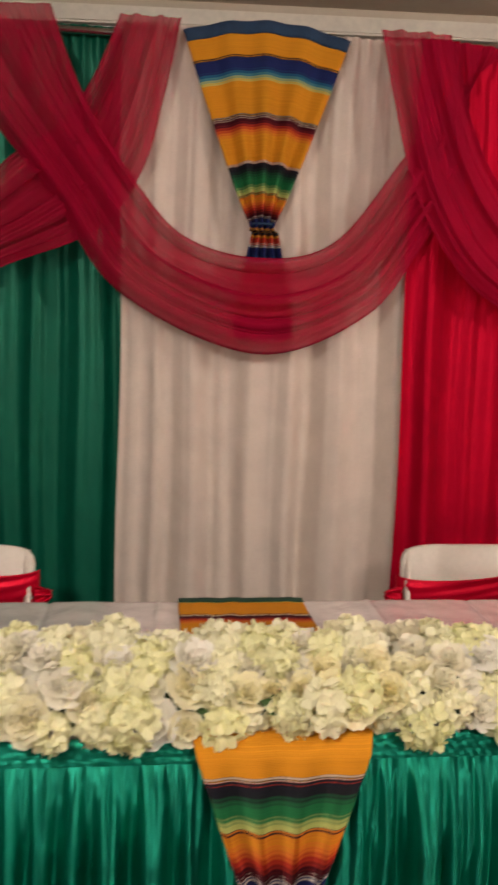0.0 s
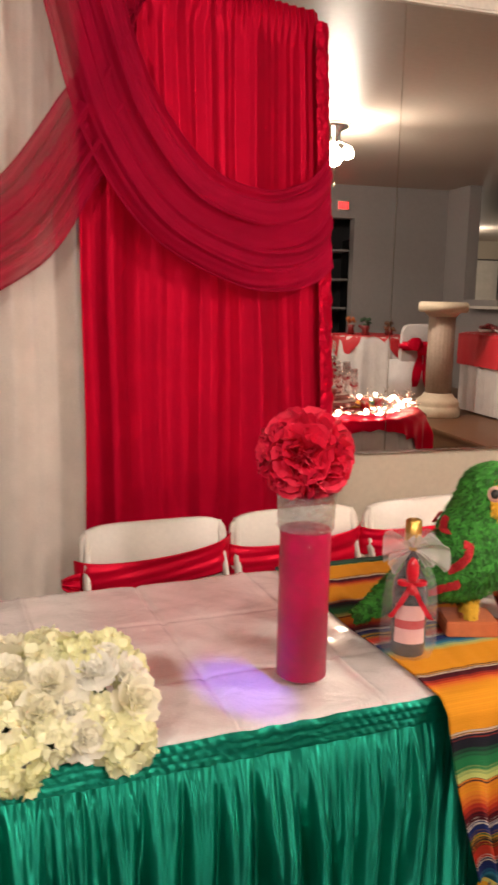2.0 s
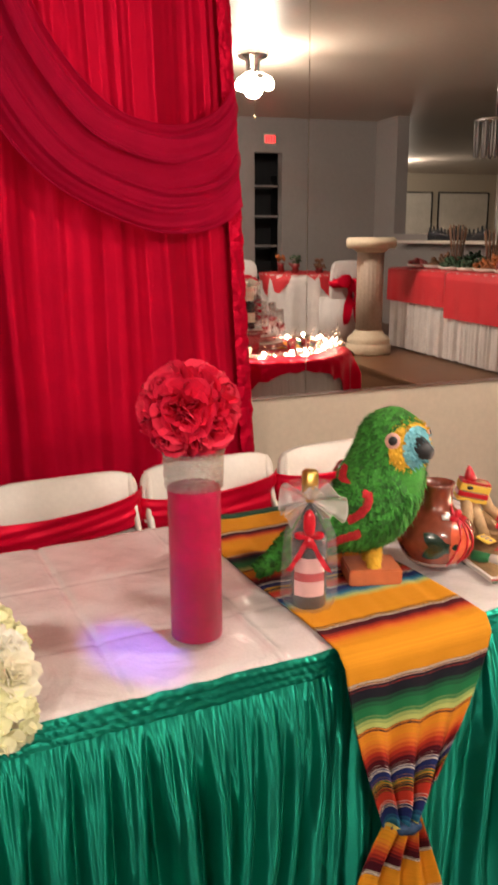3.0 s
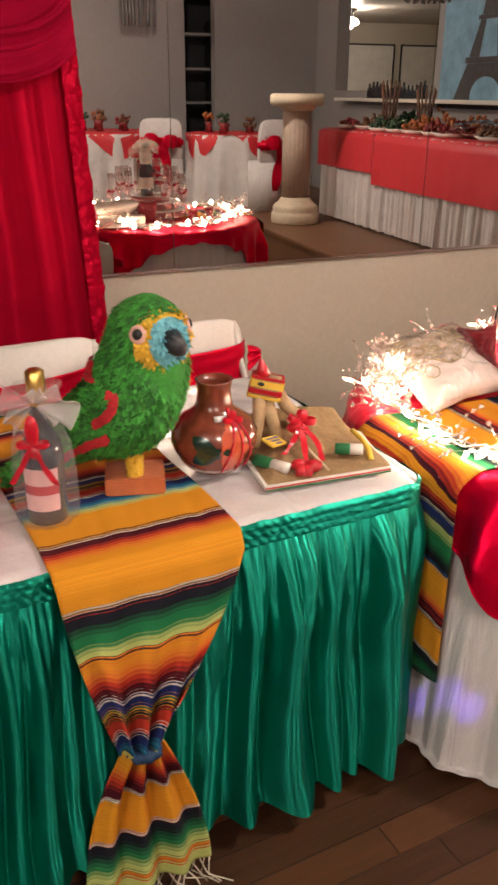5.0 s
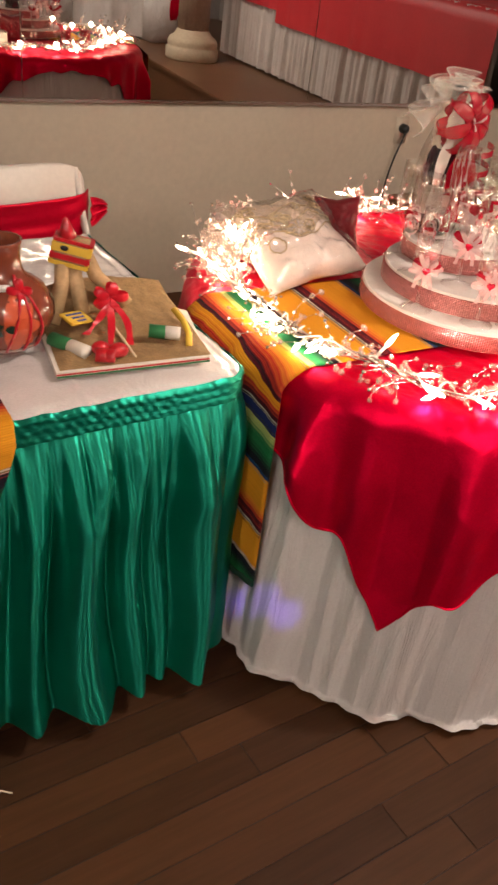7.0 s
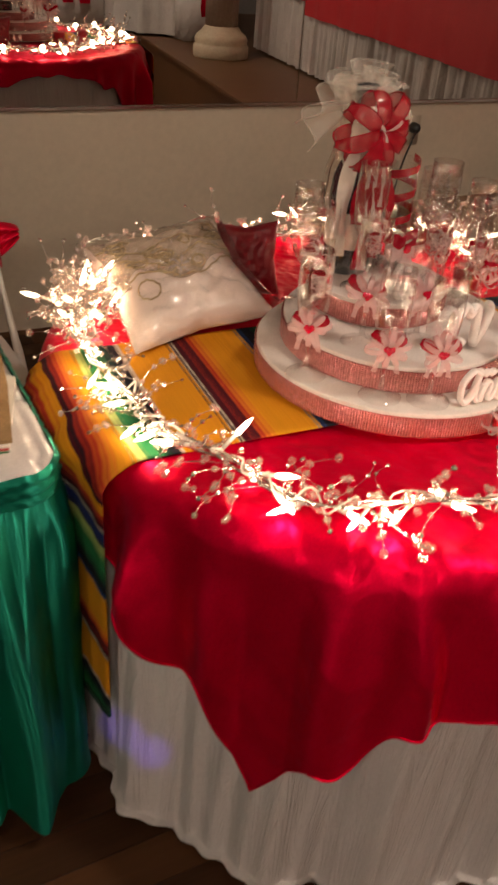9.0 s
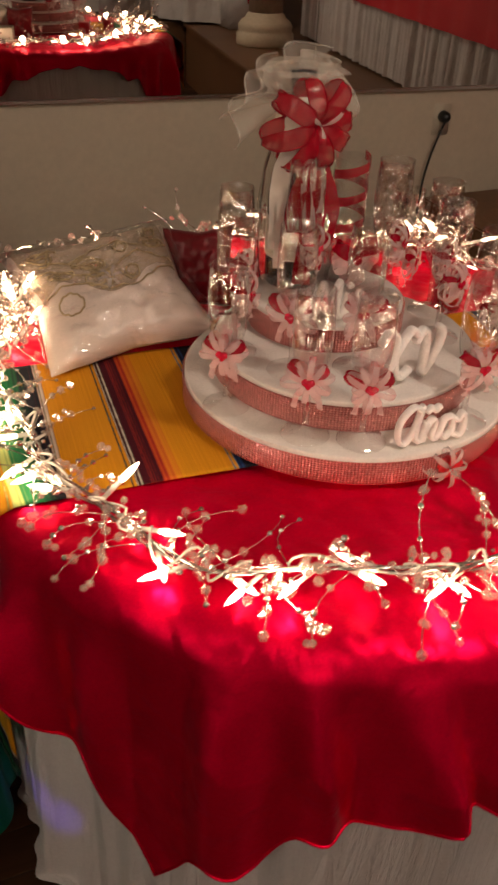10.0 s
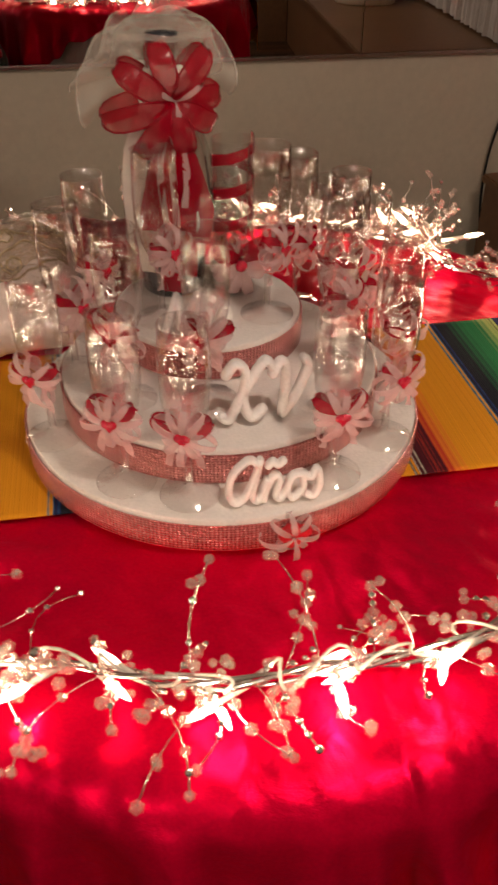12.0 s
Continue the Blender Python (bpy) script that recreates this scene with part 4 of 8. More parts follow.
def overlay(u, v):
    """A square cloth thrown over the table with its corners hanging."""
    H = 0.745
    p, q = (u * 2 - 1) * H, (v * 2 - 1) * H
    t = math.radians(-6.5)
    p, q = p * math.cos(t) - q * math.sin(t) + 0.025, p * math.sin(t) + q * math.cos(t) - 0.083
    r = math.hypot(p, q)
    a = math.atan2(q, p)
    crease = 0.0020 * math.exp(-((p + 0.005) / 0.006) ** 2) + 0.0016 * math.exp(-((q - 0.10) / 0.006) ** 2) - 0.0018 * math.exp(-((p - q * 0.25 + 0.33) / 0.006) ** 2)
    lump = crease + 0.0036 * noise.noise(Vector((13 * p, 13 * q, 1.0))) + 0.0026 * noise.noise(Vector((31 * p + 9 * q, 22 * q, 6.0))) + 0.0011 * noise.noise(Vector((70 * p + 25 * q, 48 * q, 3.0))) + 0.0015 * ripple(p * 1.3 + 0.3 * q, 1.0, 1.0) + 0.0012 * ripple(q * 1.7 - 0.2 * p, 4.0, 1.0)
    edge, rim = RR - 0.020, 0.045
    if r < edge:
        return (RC.x + p, RC.y + q, 0.762 + lump, 0.6 * a, r)
    d = r - edge
    if d < rim * math.pi / 2:
        rr, z = edge + rim * math.sin(d / rim), 0.762 - rim * (1 - math.cos(d / rim)) + lump
    else:
        rr, z = edge + rim, 0.762 - rim + lump - (d - rim * math.pi / 2)
    far = min(1.0, max(0.0, d - 0.05) / 0.15)
    w = math.sin(11 * a + 0.9 + 1.2 * math.sin(3 * a)) * 0.6 + 0.4 * math.sin(23 * a + 2.0 + math.sin(5 * a))
    ridge = max(0.0, w + 0.35) ** 1.5
    z += 0.014 * far * (math.sin(27 * a + 1.0) + 0.6 * math.sin(41 * a))
    rr += 0.034 * far * ridge + far * (0.006 * math.sin(37 * a + 2.4 * math.sin(4 * a)) + 0.010 * noise.noise(Vector((9 * a, 7 * d, 2.0)))) + 0.02 * d
    deg = math.degrees(a) % 360
    for at, left, right, out in ((240, 3.0, 1.6, 0.026), (252, 3.6, 1.3, 0.040), (261, 2.0, 1.0, 0.026), (271, 1.2, 3.2, 0.046), (279, 2.4, 1.0, 0.030), (287, 1.1, 3.0, 0.044), (297, 2.8, 1.2, 0.040), (306, 1.4, 2.8, 0.034)):
        g = deg - at - 9 * d + 0.8 * math.sin(16 * d + at)
        rr += 1.3 * out * far * math.exp(-(g / (left if g < 0 else right)) ** 2)
    if d > rim * math.pi / 2:
        rr = max(rr, under_reach(a, min(1.0, max(0.0, 0.762 - z) / 0.775))[0] + 0.006)
    return (RC.x + rr * math.cos(a), RC.y + rr * math.sin(a), z, 0.6 * a, r)


over = tagged(sheet("table_overlay", overlay, 330, 330, M_OVER), "square crimson satin overlay with its corners hanging down", "tablecloth")
for ends in (((0, 0), (1, 0)), ((1, 0), (1, 1)), ((1, 1), (0, 1)), ((0, 1), (0, 0))):
    bm = bmesh.new()
    (u0, v0), (u1, v1) = ends
    tube(bm, [overlay(u0 + (u1 - u0) * k / 160, v0 + (v1 - v0) * k / 160)[:3] for k in range(161)], 0.0022, 5)
    part("hem", bm, M_OVER, over, "narrow stitched hem")


def round_runner(u, v):
    """The striped runner across the round table, over its left edge."""
    a = (u - 0.5) * 0.352
    s = v * 1.95 - 0.52
    t = math.radians(-4)
    edge = math.sqrt(max((RR - 0.010) ** 2 - (a - 0.07) ** 2, 0))
    x = -edge + s
    z, out = 0.768 + 0.0012 * ripple(s + a, 7.0, 1.5), 0.0
    if s < 0:
        z, out = 0.768 - (-s) * min(1, 0.3 - s * 12), 0.056 + 0.008 * ripple(a * 3, 2.0, 2.0)
        x = -edge - out * min(1, -s / 0.045)
    elif x > edge:
        d = x - edge
        z, x = 0.768 - d, edge + 0.085 * min(1, d / 0.06)
    return (RC.x + x * math.cos(t) - (a - 0.07) * math.sin(t), 1.585 + x * math.sin(t) + (a - 0.07) * math.cos(t), z, a, s - edge + 0.60 - 0.032 * min(1.0, max(0.0, (0.07 - s) / 0.09)))


cross_runner = tagged(sheet("serape_runner", round_runner, 40, 170, M_SERAPE_X, thick=0.002), "striped serape runner laid across the crimson overlay", "table runner", group="serape runners")


for v0, v1 in ((0.0, 0.008), (0.992, 1.0)):
    sheet("hem_band", lambda u, v, v0=v0, v1=v1: tuple(Vector(round_runner(u, v0 + (v1 - v0) * v)[:3]) + Vector((-0.003 if v0 < 0.5 else 0.003, 0, 0.0))), 20, 2, M_GREENB, cross_runner, "dark green woven hem", 0.002)


# ---- chairs behind the head table ----
def pillowed(w, h, d, k=0.05):
    """A rounded plastic panel of width w and height h, thickness d."""
    bm = bmesh.new()
    n = 40
    rings = []
    for depth, grow in ((-d / 2, -0.006), (-d / 2 + 0.006, 0.0), (d / 2 - 0.006, 0.0), (d / 2, -0.006)):
        ring = []
        for i in range(n):
            a = 2 * math.pi * i / n
            c, s = math.cos(a), math.sin(a)
            e = 2 / 5.0
            x = math.copysign(abs(c) ** e, c) * (w / 2 + grow)
            z = math.copysign(abs(s) ** e, s) * (h / 2 + grow)
            ring.append(bm.verts.new((x, depth + k * (x / w) ** 2, z)))
        rings.append(ring)
    for a, b in zip(rings, rings[1:]):
        for i in range(n):
            bm.faces.new((a[i], a[(i + 1) % n], b[(i + 1) % n], b[i]))
    bm.faces.new(rings[0])
    bm.faces.new(list(reversed(rings[-1])))
    bmesh.ops.recalc_face_normals(bm, faces=bm.faces)
    return bm


def folding_chair(m):
    """A white plastic folding chair; it looks along its own -y."""
    ob = thing("folding_chair", "white plastic folding chair with a red satin sash", "chair", m, "folding chairs")
    bm = pillowed(0.465, 0.22, 0.022)
    bmesh.ops.transform(bm, matrix=pose(0, 0.21, 0.70, -9), verts=bm.verts)
    part("backrest", bm, M_PLASTIC, ob)
    bm = pillowed(0.40, 0.40, 0.028, 0.0)
    bmesh.ops.transform(bm, matrix=pose(0, -0.02, 0.44, 90), verts=bm.verts)
    part("seat", bm, M_PLASTIC, ob)
    for s in (-1, 1):
        bm = bmesh.new()
        tube(bm, [(0.225 * s, -0.20, 0.0), (0.225 * s, 0.06, 0.42), (0.215 * s, 0.20, 0.66), (0.205 * s, 0.235, 0.79)], 0.012)
        part("leg", bm, M_PLASTIC, ob)
        bm = bmesh.new()
        tube(bm, [(0.205 * s, 0.24, 0.0), (0.205 * s, 0.02, 0.43)], 0.012)
        part("leg", bm, M_PLASTIC, ob)
    return ob


def sash(m, tilt, seed, knot):
    """A satin band wrapped round a chair's back, with a knot at one side."""
    def fn(u, v):
        a = (u - 0.5) * 2
        x = a * 0.246
        wrap = abs(a) ** 8 * 0.05
        z = 0.668 + tilt * a + (v - 0.5) * 0.130 * (0.9 + 0.2 * math.sin(3 * u + seed)) - 0.012 * (1 - a * a)
        d = 0.026 + 0.003 * math.sin(v * 7 + 4 * u + seed) + 0.002 * math.sin(v * 19 - 6 * u)
        return (x, 0.205 - d + wrap, z, u, v)
    ob = sheet("chair_sash", fn, 60, 18, M_REDS, thick=0.003)
    ob.matrix_basis = m
    if knot:
        def end(u, v):
            k = 1 - 0.72 * v ** 1.4
            z = 0.660 - tilt + (u - 0.5) * 0.085 * k + 0.012 * v
            return (-(0.236 + 0.052 * v) * knot, 0.186 + 0.010 * math.sin(5 * math.pi * u + seed) * (0.4 + v) + 0.012 * v, z, u, v)
        sheet("sash_end", end, 24, 8, M_REDS, ob, "short loose end of the sash", 0.003)
    return tagged(ob, "red satin sash tied round a chair back", "sash", group="chair sashes")


for x, y, tilt, sd, kn in ((-0.60, 2.335, 0.012, 1.0, -1), (-1.10, 2.335, 0.0, 2.0, 0), (1.045, 2.345, 0.026, 3.0, 1), (1.525, 2.355, 0.004, 4.0, 0), (2.01, 2.36, -0.012, 5.0, -1)):
    m = pose(x, y, 0, 0, 0, (sd - 3) * 1.2)
    folding_chair(m)
    sash(m, tilt, sd, kn)


# ---- flowers along the front of the table ----
def petal_mesh(name, kind, seed):
    """One flower head about 1 unit across: 0 a full rose, 1 a hydrangea, 2 an open peony."""
    rnd = random.Random(seed)
    bm = bmesh.new()

    def petal(m, w, l, cup, nu=4, nv=4):
        g = []
        for j in range(nv + 1):
            v = j / nv
            row = []
            for i in range(nu + 1):
                a = (i / nu - 0.5) * 2
                half = w * math.sin(math.pi * (0.12 + 0.80 * v)) ** 0.7
                x = a * half
                z = cup * (v * v) - 0.25 * w * a * a * (1 - 0.6 * v) + 0.02 * math.sin(9 * v + 5 * a + seed)
                row.append(bm.verts.new(m @ Vector((x, l * v, -z if cup < 0 else z))))
            g.append(row)
        for j in range(nv):
            for i in range(nu):
                bm.faces.new((g[j][i], g[j][i + 1], g[j + 1][i + 1], g[j + 1][i]))
    if kind == 0:
        for ring, (n, l, tilt) in enumerate(((7, 0.50, 20), (6, 0.42, 42), (5, 0.33, 60), (4, 0.24, 74))):
            for k in range(n):
                petal(Matrix.Translation((0, 0, 0.05 * ring)) @ pose(0, 0, 0, 0, 0, 360 * k / n + 31 * ring + rnd.uniform(-9, 9)) @ pose(0, 0, 0, tilt + rnd.uniform(-12, 12)), 0.29 - 0.03 * ring, l, 0.10)
    elif kind == 1:
        for k in range(26):
            z = 1 - 1.3 * (k + 0.5) / 26
            a = 2.399963 * k
            r = math.sqrt(max(0, 1 - z * z))
            p = Vector((r * math.cos(a), r * math.sin(a), z)) * rnd.uniform(0.34, 0.46)
            q = p.normalized().to_track_quat("Z", "Y").to_matrix().to_4x4()
            for j in range(4):
                petal(Matrix.Translation(p) @ q @ pose(0, 0, 0, 0, 0, 90 * j + rnd.uniform(-20, 20)) @ pose(0, 0, 0, rnd.uniform(-8, 34)), rnd.uniform(0.11, 0.145), rnd.uniform(0.18, 0.25), 0.05, 3, 3)
    else:
        for ring, (n, l, tilt) in enumerate(((8, 0.54, 6), (8, 0.44, 26), (7, 0.34, 46), (6, 0.22, 66))):
            for k in range(n):
                petal(Matrix.Translation((0, 0, 0.03 * ring)) @ pose(0, 0, 0, 0, 0, 360 * k / n + 23 * ring + rnd.uniform(-12, 12)) @ pose(0, 0, 0, tilt + rnd.uniform(-14, 14)), 0.25 - 0.025 * ring, l, 0.14)
    me = bpy.data.meshes.new(name)
    bm.to_mesh(me)
    bm.free()
    me.polygons.foreach_set("use_smooth", [True] * len(me.polygons))
    return me


def petals_material(name, color, dark):
    m, t, b, _ = nodes_of(name)
    info = t.nodes.new("ShaderNodeObjectInfo")
    mix = t.nodes.new("ShaderNodeMix")
    mix.data_type = "RGBA"
    t.links.new(info.outputs["Random"], mix.inputs[0])
    mix.inputs[6].default_value, mix.inputs[7].default_value = (*color, 1), (*dark, 1)
    tc = t.nodes.new("ShaderNodeTexCoord")
    nz = add(t, "ShaderNodeTexNoise", Scale=7.0, Detail=3.0)
    t.links.new(tc.outputs["Object"], nz.inputs["Vector"])
    mul = t.nodes.new("ShaderNodeMix")
    mul.data_type = "RGBA"
    mul.blend_type = "MULTIPLY"
    mul.inputs[0].default_value = 0.05
    t.links.new(mix.outputs[2], mul.inputs[6])
    t.links.new(nz.outputs["Fac"], mul.inputs[7])
    t.links.new(mul.outputs[2], b.inputs["Base Color"])
    b.inputs["Roughness"].default_value = 0.75
    trl = t.nodes.new("ShaderNodeBsdfTranslucent")
    t.links.new(mul.outputs[2], trl.inputs["Color"])
    ms = t.nodes.new("ShaderNodeMixShader")
    ms.inputs[0].default_value = 0.34
    t.links.new(b.outputs[0], ms.inputs[1])
    t.links.new(trl.outputs[0], ms.inputs[2])
    t.links.new(ms.outputs[0], t.nodes["Material Output"].inputs["Surface"])
    return m


M_PET = (petals_material("cream_petals", (0.99, 0.96, 0.78), (0.99, 0.93, 0.62)), petals_material("pale_hydrangea", (0.96, 0.95, 0.58), (0.99, 0.97, 0.74)), petals_material("white_petals", (0.97, 0.95, 0.88), (0.97, 0.93, 0.74)))
M_LEAF = plain("dark_leaf", (0.05, 0.11, 0.03), 0.5, amount=0.3)
heads = []
for kind in range(3):
    for sd in range(2):
        me = petal_mesh(("rose", "hydrangea", "peony")[kind], kind, 10 * kind + sd)
        me.materials.append(M_PET[kind])
        heads.append((("rose", "hydrangea", "peony")[kind], me))
FX0, FX1, FYC = -0.42, 0.745, 1.535
flowers = thing("flower_arrangement", "long low arrangement of cream and white silk flowers", "flowers", pose(0.16, FYC, 0.757))
bm = bmesh.new()
slab(bm, FX0 - 0.16 + 0.06, FX1 - 0.16 - 0.06, -0.09, 0.09, 0.0, 0.04, 0.01)
part("foam_base", bm, M_LEAF, flowers)
rnd = random.Random(11)
count = 0
for ring, (ang, n) in enumerate(((-80, 18), (-56, 20), (-30, 21), (-4, 21), (24, 20), (56, 18))):
    for k in range(n):
        f = (k + 0.5 + rnd.uniform(-0.3, 0.3) + 0.5 * (ring % 2)) / n
        x = FX0 + 0.05 + (FX1 - FX0 - 0.08) * min(f, 1.0) - 0.16
        end = max(0, 1 - min(x + 0.58, 0.585 - x) / 0.10)
        a = math.radians(ang + rnd.uniform(-9, 9))
        R = Vector((0, math.sin(a) * 0.118, 0.010 + math.cos(a) * 0.104)) * (1 - 0.28 * end)
        d = (R + Vector((rnd.uniform(-.05, .05) + 0.12 * end * (1 if x > 0 else -1), 0, 0.01))).normalized()
        size = rnd.uniform(0.072, 0.106)
        nm, me = heads[rnd.choice((0, 2, 2, 3, 3, 4, 5, 1, 4))]
        q = d.to_track_quat("Z", "Y").to_matrix().to_4x4()
        ob = link(nm, me, None, flowers, m=Matrix.Translation(Vector((x, 0, 0)) + R * rnd.uniform(0.82, 1.08)) @ q @ pose(0, 0, 0, 0, 0, rnd.uniform(0, 360)) @ Matrix.Scale(size, 4))
        count += 1
bm = bmesh.new()
for k in range(60):
    x, a = rnd.uniform(FX0 - 0.12, FX1 - 0.2), math.radians(rnd.uniform(-80, 80))
    p = Vector((x, 0.12 * math.sin(a), 0.02 + 0.09 * math.cos(a)))
    q = p.normalized().to_track_quat("Z", "Y").to_matrix().to_4x4() @ pose(0, 0, 0, rnd.uniform(-40, 40), 0, rnd.uniform(0, 360))
    vs = [bm.verts.new(Matrix.Translation(p) @ q @ Vector(c)) for c in ((0, -.02, 0), (.012, 0, .004), (0, .028, 0), (-.012, 0, .004))]
    bm.faces.new(vs)
part("leaves", bm, M_LEAF, flowers, "dark green leaves between the flowers")


# ---- the tall vase with its rose ball ----
M_ROSE = plain("red_foam_petal", (0.74, 0.008, 0.050), 0.6, amount=0.2, scale=30, fine=200, bump=0.2)
M_GEL = plain("pink_red_water", (0.50, 0.001, 0.058), 0.5, amount=0.34, scale=11, fine=70, bump=0.08, coat=0.2)
M_GEL.node_tree.nodes["Principled BSDF"].inputs["Specular IOR Level"].default_value = 0.1
M_GLIT = plain("silver_glitter", (0.90, 0.87, 0.85), 0.08, 1.0, amount=0.35, scale=90, fine=170, bump=1.0, dist=0.008)
M_GLIT.node_tree.nodes["Principled BSDF"].inputs["Alpha"].default_value = 0.45
vase = thing("vase", "tall clear glass cylinder vase filled with dark pink water", "vase", pose(1.062, 1.562, 0.7535))
bm = bmesh.new()
lathe(bm, [(0.0495, 0.0), (0.0505, 0.003), (0.0500, 0.375), (0.0485, 0.375), (0.0485, 0.014), (0.0, 0.012)], 40)
part("glass", bm, M_VGLASS, vase)
bm = bmesh.new()
lathe(bm, [(0.0, 0.013), (0.0478, 0.014), (0.0478, 0.300), (0.047, 0.303), (0.0, 0.301)], 40)
part("water", bm, M_GEL, vase, "dark pink coloured water")
bm = bmesh.new()
lathe(bm, [(0.0508, 0.302), (0.0530, 0.306), (0.0524, 0.318), (0.0540, 0.328), (0.0528, 0.338), (0.0545, 0.348), (0.0535, 0.358), (0.0560, 0.370), (0.0535, 0.374), (0.0500, 0.362)], 72, wave=lambda a, z: 0.022 * math.sin(17 * a + 160 * z) + 0.016 * math.sin(29 * a - 230 * z))
part("ribbon", bm, M_GLIT, vase, "clear sparkling mesh round the rim")
rose = thing("rose_ball", "large red foam rose ball resting on the vase", "flower", pose(1.056, 1.562, 1.197))
bm = bmesh.new()
blob(bm, (0, 0, 0), 0.048, 3)
part("core", bm, M_ROSE, rose)
me = petal_mesh("rose_head", 0, 77)
me.materials.append(M_ROSE)
for k in range(10):
    z = 1 - 1.75 * (k + 0.5) / 10
    a = 2.399963 * k + 0.9
    d = Vector((math.sqrt(1 - z * z) * math.cos(a), math.sqrt(1 - z * z) * math.sin(a), z * 0.85))
    link("rose_head", me, None, rose, m=Matrix.Translation(d * 0.036) @ d.to_track_quat("Z", "Y").to_matrix().to_4x4() @ pose(0, 0, 0, 0, 0, 77 * k) @ Matrix.Diagonal((0.135, 0.135, 0.125, 1)))

# ---- the wrapped wine bottle ----
M_BOTTLE = plain("dark_bottle_glass", (0.022, 0.026, 0.034), 0.08, coat=1.0, bump=0)
M_LABELW = plain("pale_pink_label", (0.72, 0.42, 0.40), 0.5)
M_LABELR = plain("red_label_band", (0.45, 0.02, 0.03), 0.5)
M_RIB = satin("red_ribbon", (0.55, 0.006, 0.02), 0.3, 0.2)


def ribbon_loops(bm, c, n, size, width, seed, spread=360, face=0):
    """A bow: n loops of flat ribbon round a centre, facing its own -y."""
    r = random.Random(seed)
    for k in range(n):
        a = math.radians(face + spread * k / n + r.uniform(-8, 8))
        L, lift = size * r.uniform(0.85, 1.1), r.uniform(0.25, 0.42)
        g = []
        for j in range(19):
            t = 2 * math.pi * j / 18
            rad = L * (0.5 - 0.5 * math.cos(t))
            out = -L * lift * math.sin(t) - 0.15 * L
            full = math.sqrt(max(0.10, 1 - ((rad / L - 0.60) / 0.415) ** 4))
            row = []
            for i in (-1, 0, 1):
                p = Vector((rad * math.cos(a) - i * width / 2 * math.sin(a) * full, out + 0.1 * width * abs(i), rad * math.sin(a) + i * width / 2 * math.cos(a) * full))
                row.append(bm.verts.new(Vector(c) + p))
            g.append(row)
        for j in range(18):
            for i in range(2):
                bm.faces.new((g[j][i], g[j][i + 1], g[j + 1][i + 1], g[j + 1][i]))


def bow_parts(name, parent, mat, m, c, n, size, width, seed, spread=360, face=0, rim=0.0):
    """A bow whose loops are parts of their own; rim thickens their edges."""
    for k in range(n):
        bm = bmesh.new()
        ribbon_loops(bm, c, 1, size * (0.88 + 0.24 * ((k * 7 + seed) % 5) / 4), width, seed + k, 360, face + spread * k / n)
        if rim:
            vs = [v.co.copy() for v in bm.verts]
            for side in (0, 2):
                tube(bm, vs[side::3], rim, 5)
        if m is not None:
            bmesh.ops.transform(bm, matrix=m, verts=bm.verts)
        part(name, bm, mat, parent)


def ribbon_tail(bm, points, width, side=Vector((1, 0, 0))):
    pts = [Vector(p) for p in points]
    g = []
    for k in range(13):
        p = spline(pts, k / 12)
        tw = side * math.cos(0.5 * math.sin(k * 0.9)) + Vector((0, 1, 0)) * math.sin(0.5 * math.sin(k * 0.9))
        g.append([bm.verts.new(p - tw * width / 2), bm.verts.new(p + tw * width / 2)])
    for a, b in zip(g, g[1:]):
        bm.faces.new((a[0], a[1], b[1], b[0]))


def ruffled_net(name, parent, mat, c, tilt, spread, reach, waves, seed, label=""):
    """A loose fan of stiff net gathered at one point, with a rolled and waving edge."""
    def fn(u, v):
        a = math.radians(tilt + spread * (u - 0.5))
        r = reach * (0.12 + 0.88 * v) * (1 + 0.13 * math.sin(2.3 * waves * u + seed) * v)
        sway = reach * 0.34 * v * math.sin(2 * math.pi * waves * u + seed) + 0.02 * reach * math.sin(29 * u + seed) * v
        return (c[0] + r * math.cos(a), c[1] - sway, c[2] + r * math.sin(a) * (1 - 0.10 * v) - 0.18 * reach * v * v)
    ob = sheet(name, fn, 72, 10, mat, parent, label)
    bm = bmesh.new()
    tube(bm, [fn(k / 90, 1.0)[:3] for k in range(91)], 0.0014, 5)
    part("rolled_edge", bm, mat, ob)


M_WRAP = sheer("thin_organza", (0.88, 0.82, 0.80), 0.88, 0.35)
M_WRAP2 = sheer("bow_organza", (0.88, 0.82, 0.80), 0.62, 0.35)
wine = thing("wine_bottle", "wine bottle wrapped in white organza with a red bow", "bottle", pose(1.325, 1.60, 0.757, 0, 0, -30))
bm = bmesh.new()
lathe(bm, [(0.0, 0.0), (0.034, 0.0), (0.037, 0.004), (0.037, 0.135), (0.034, 0.155), (0.018, 0.185), (0.0145, 0.20), (0.0145, 0.27), (0.016, 0.272), (0.016, 0.282), (0.0, 0.283)], 32)
part("glass", bm, M_BOTTLE, wine)
bm = bmesh.new()
lathe(bm, [(0.0152, 0.222), (0.0165, 0.225), (0.0168, 0.282), (0.012, 0.286), (0.0, 0.287)], 24)
part("foil", bm, M_GOLD, wine, "gold foil neck")
for z0, z1, mt in ((0.030, 0.062, M_LABELW), (0.0622, 0.080, M_LABELR), (0.0802, 0.112, M_LABELW)):
    sheet("label", lambda u, v, z0=z0, z1=z1: (0.0378 * math.cos(math.radians(-140 + 105 * u)), 0.0378 * math.sin(math.radians(-140 + 105 * u)), z0 + (z1 - z0) * v), 14, 1, mt, wine)
bm = bmesh.new()
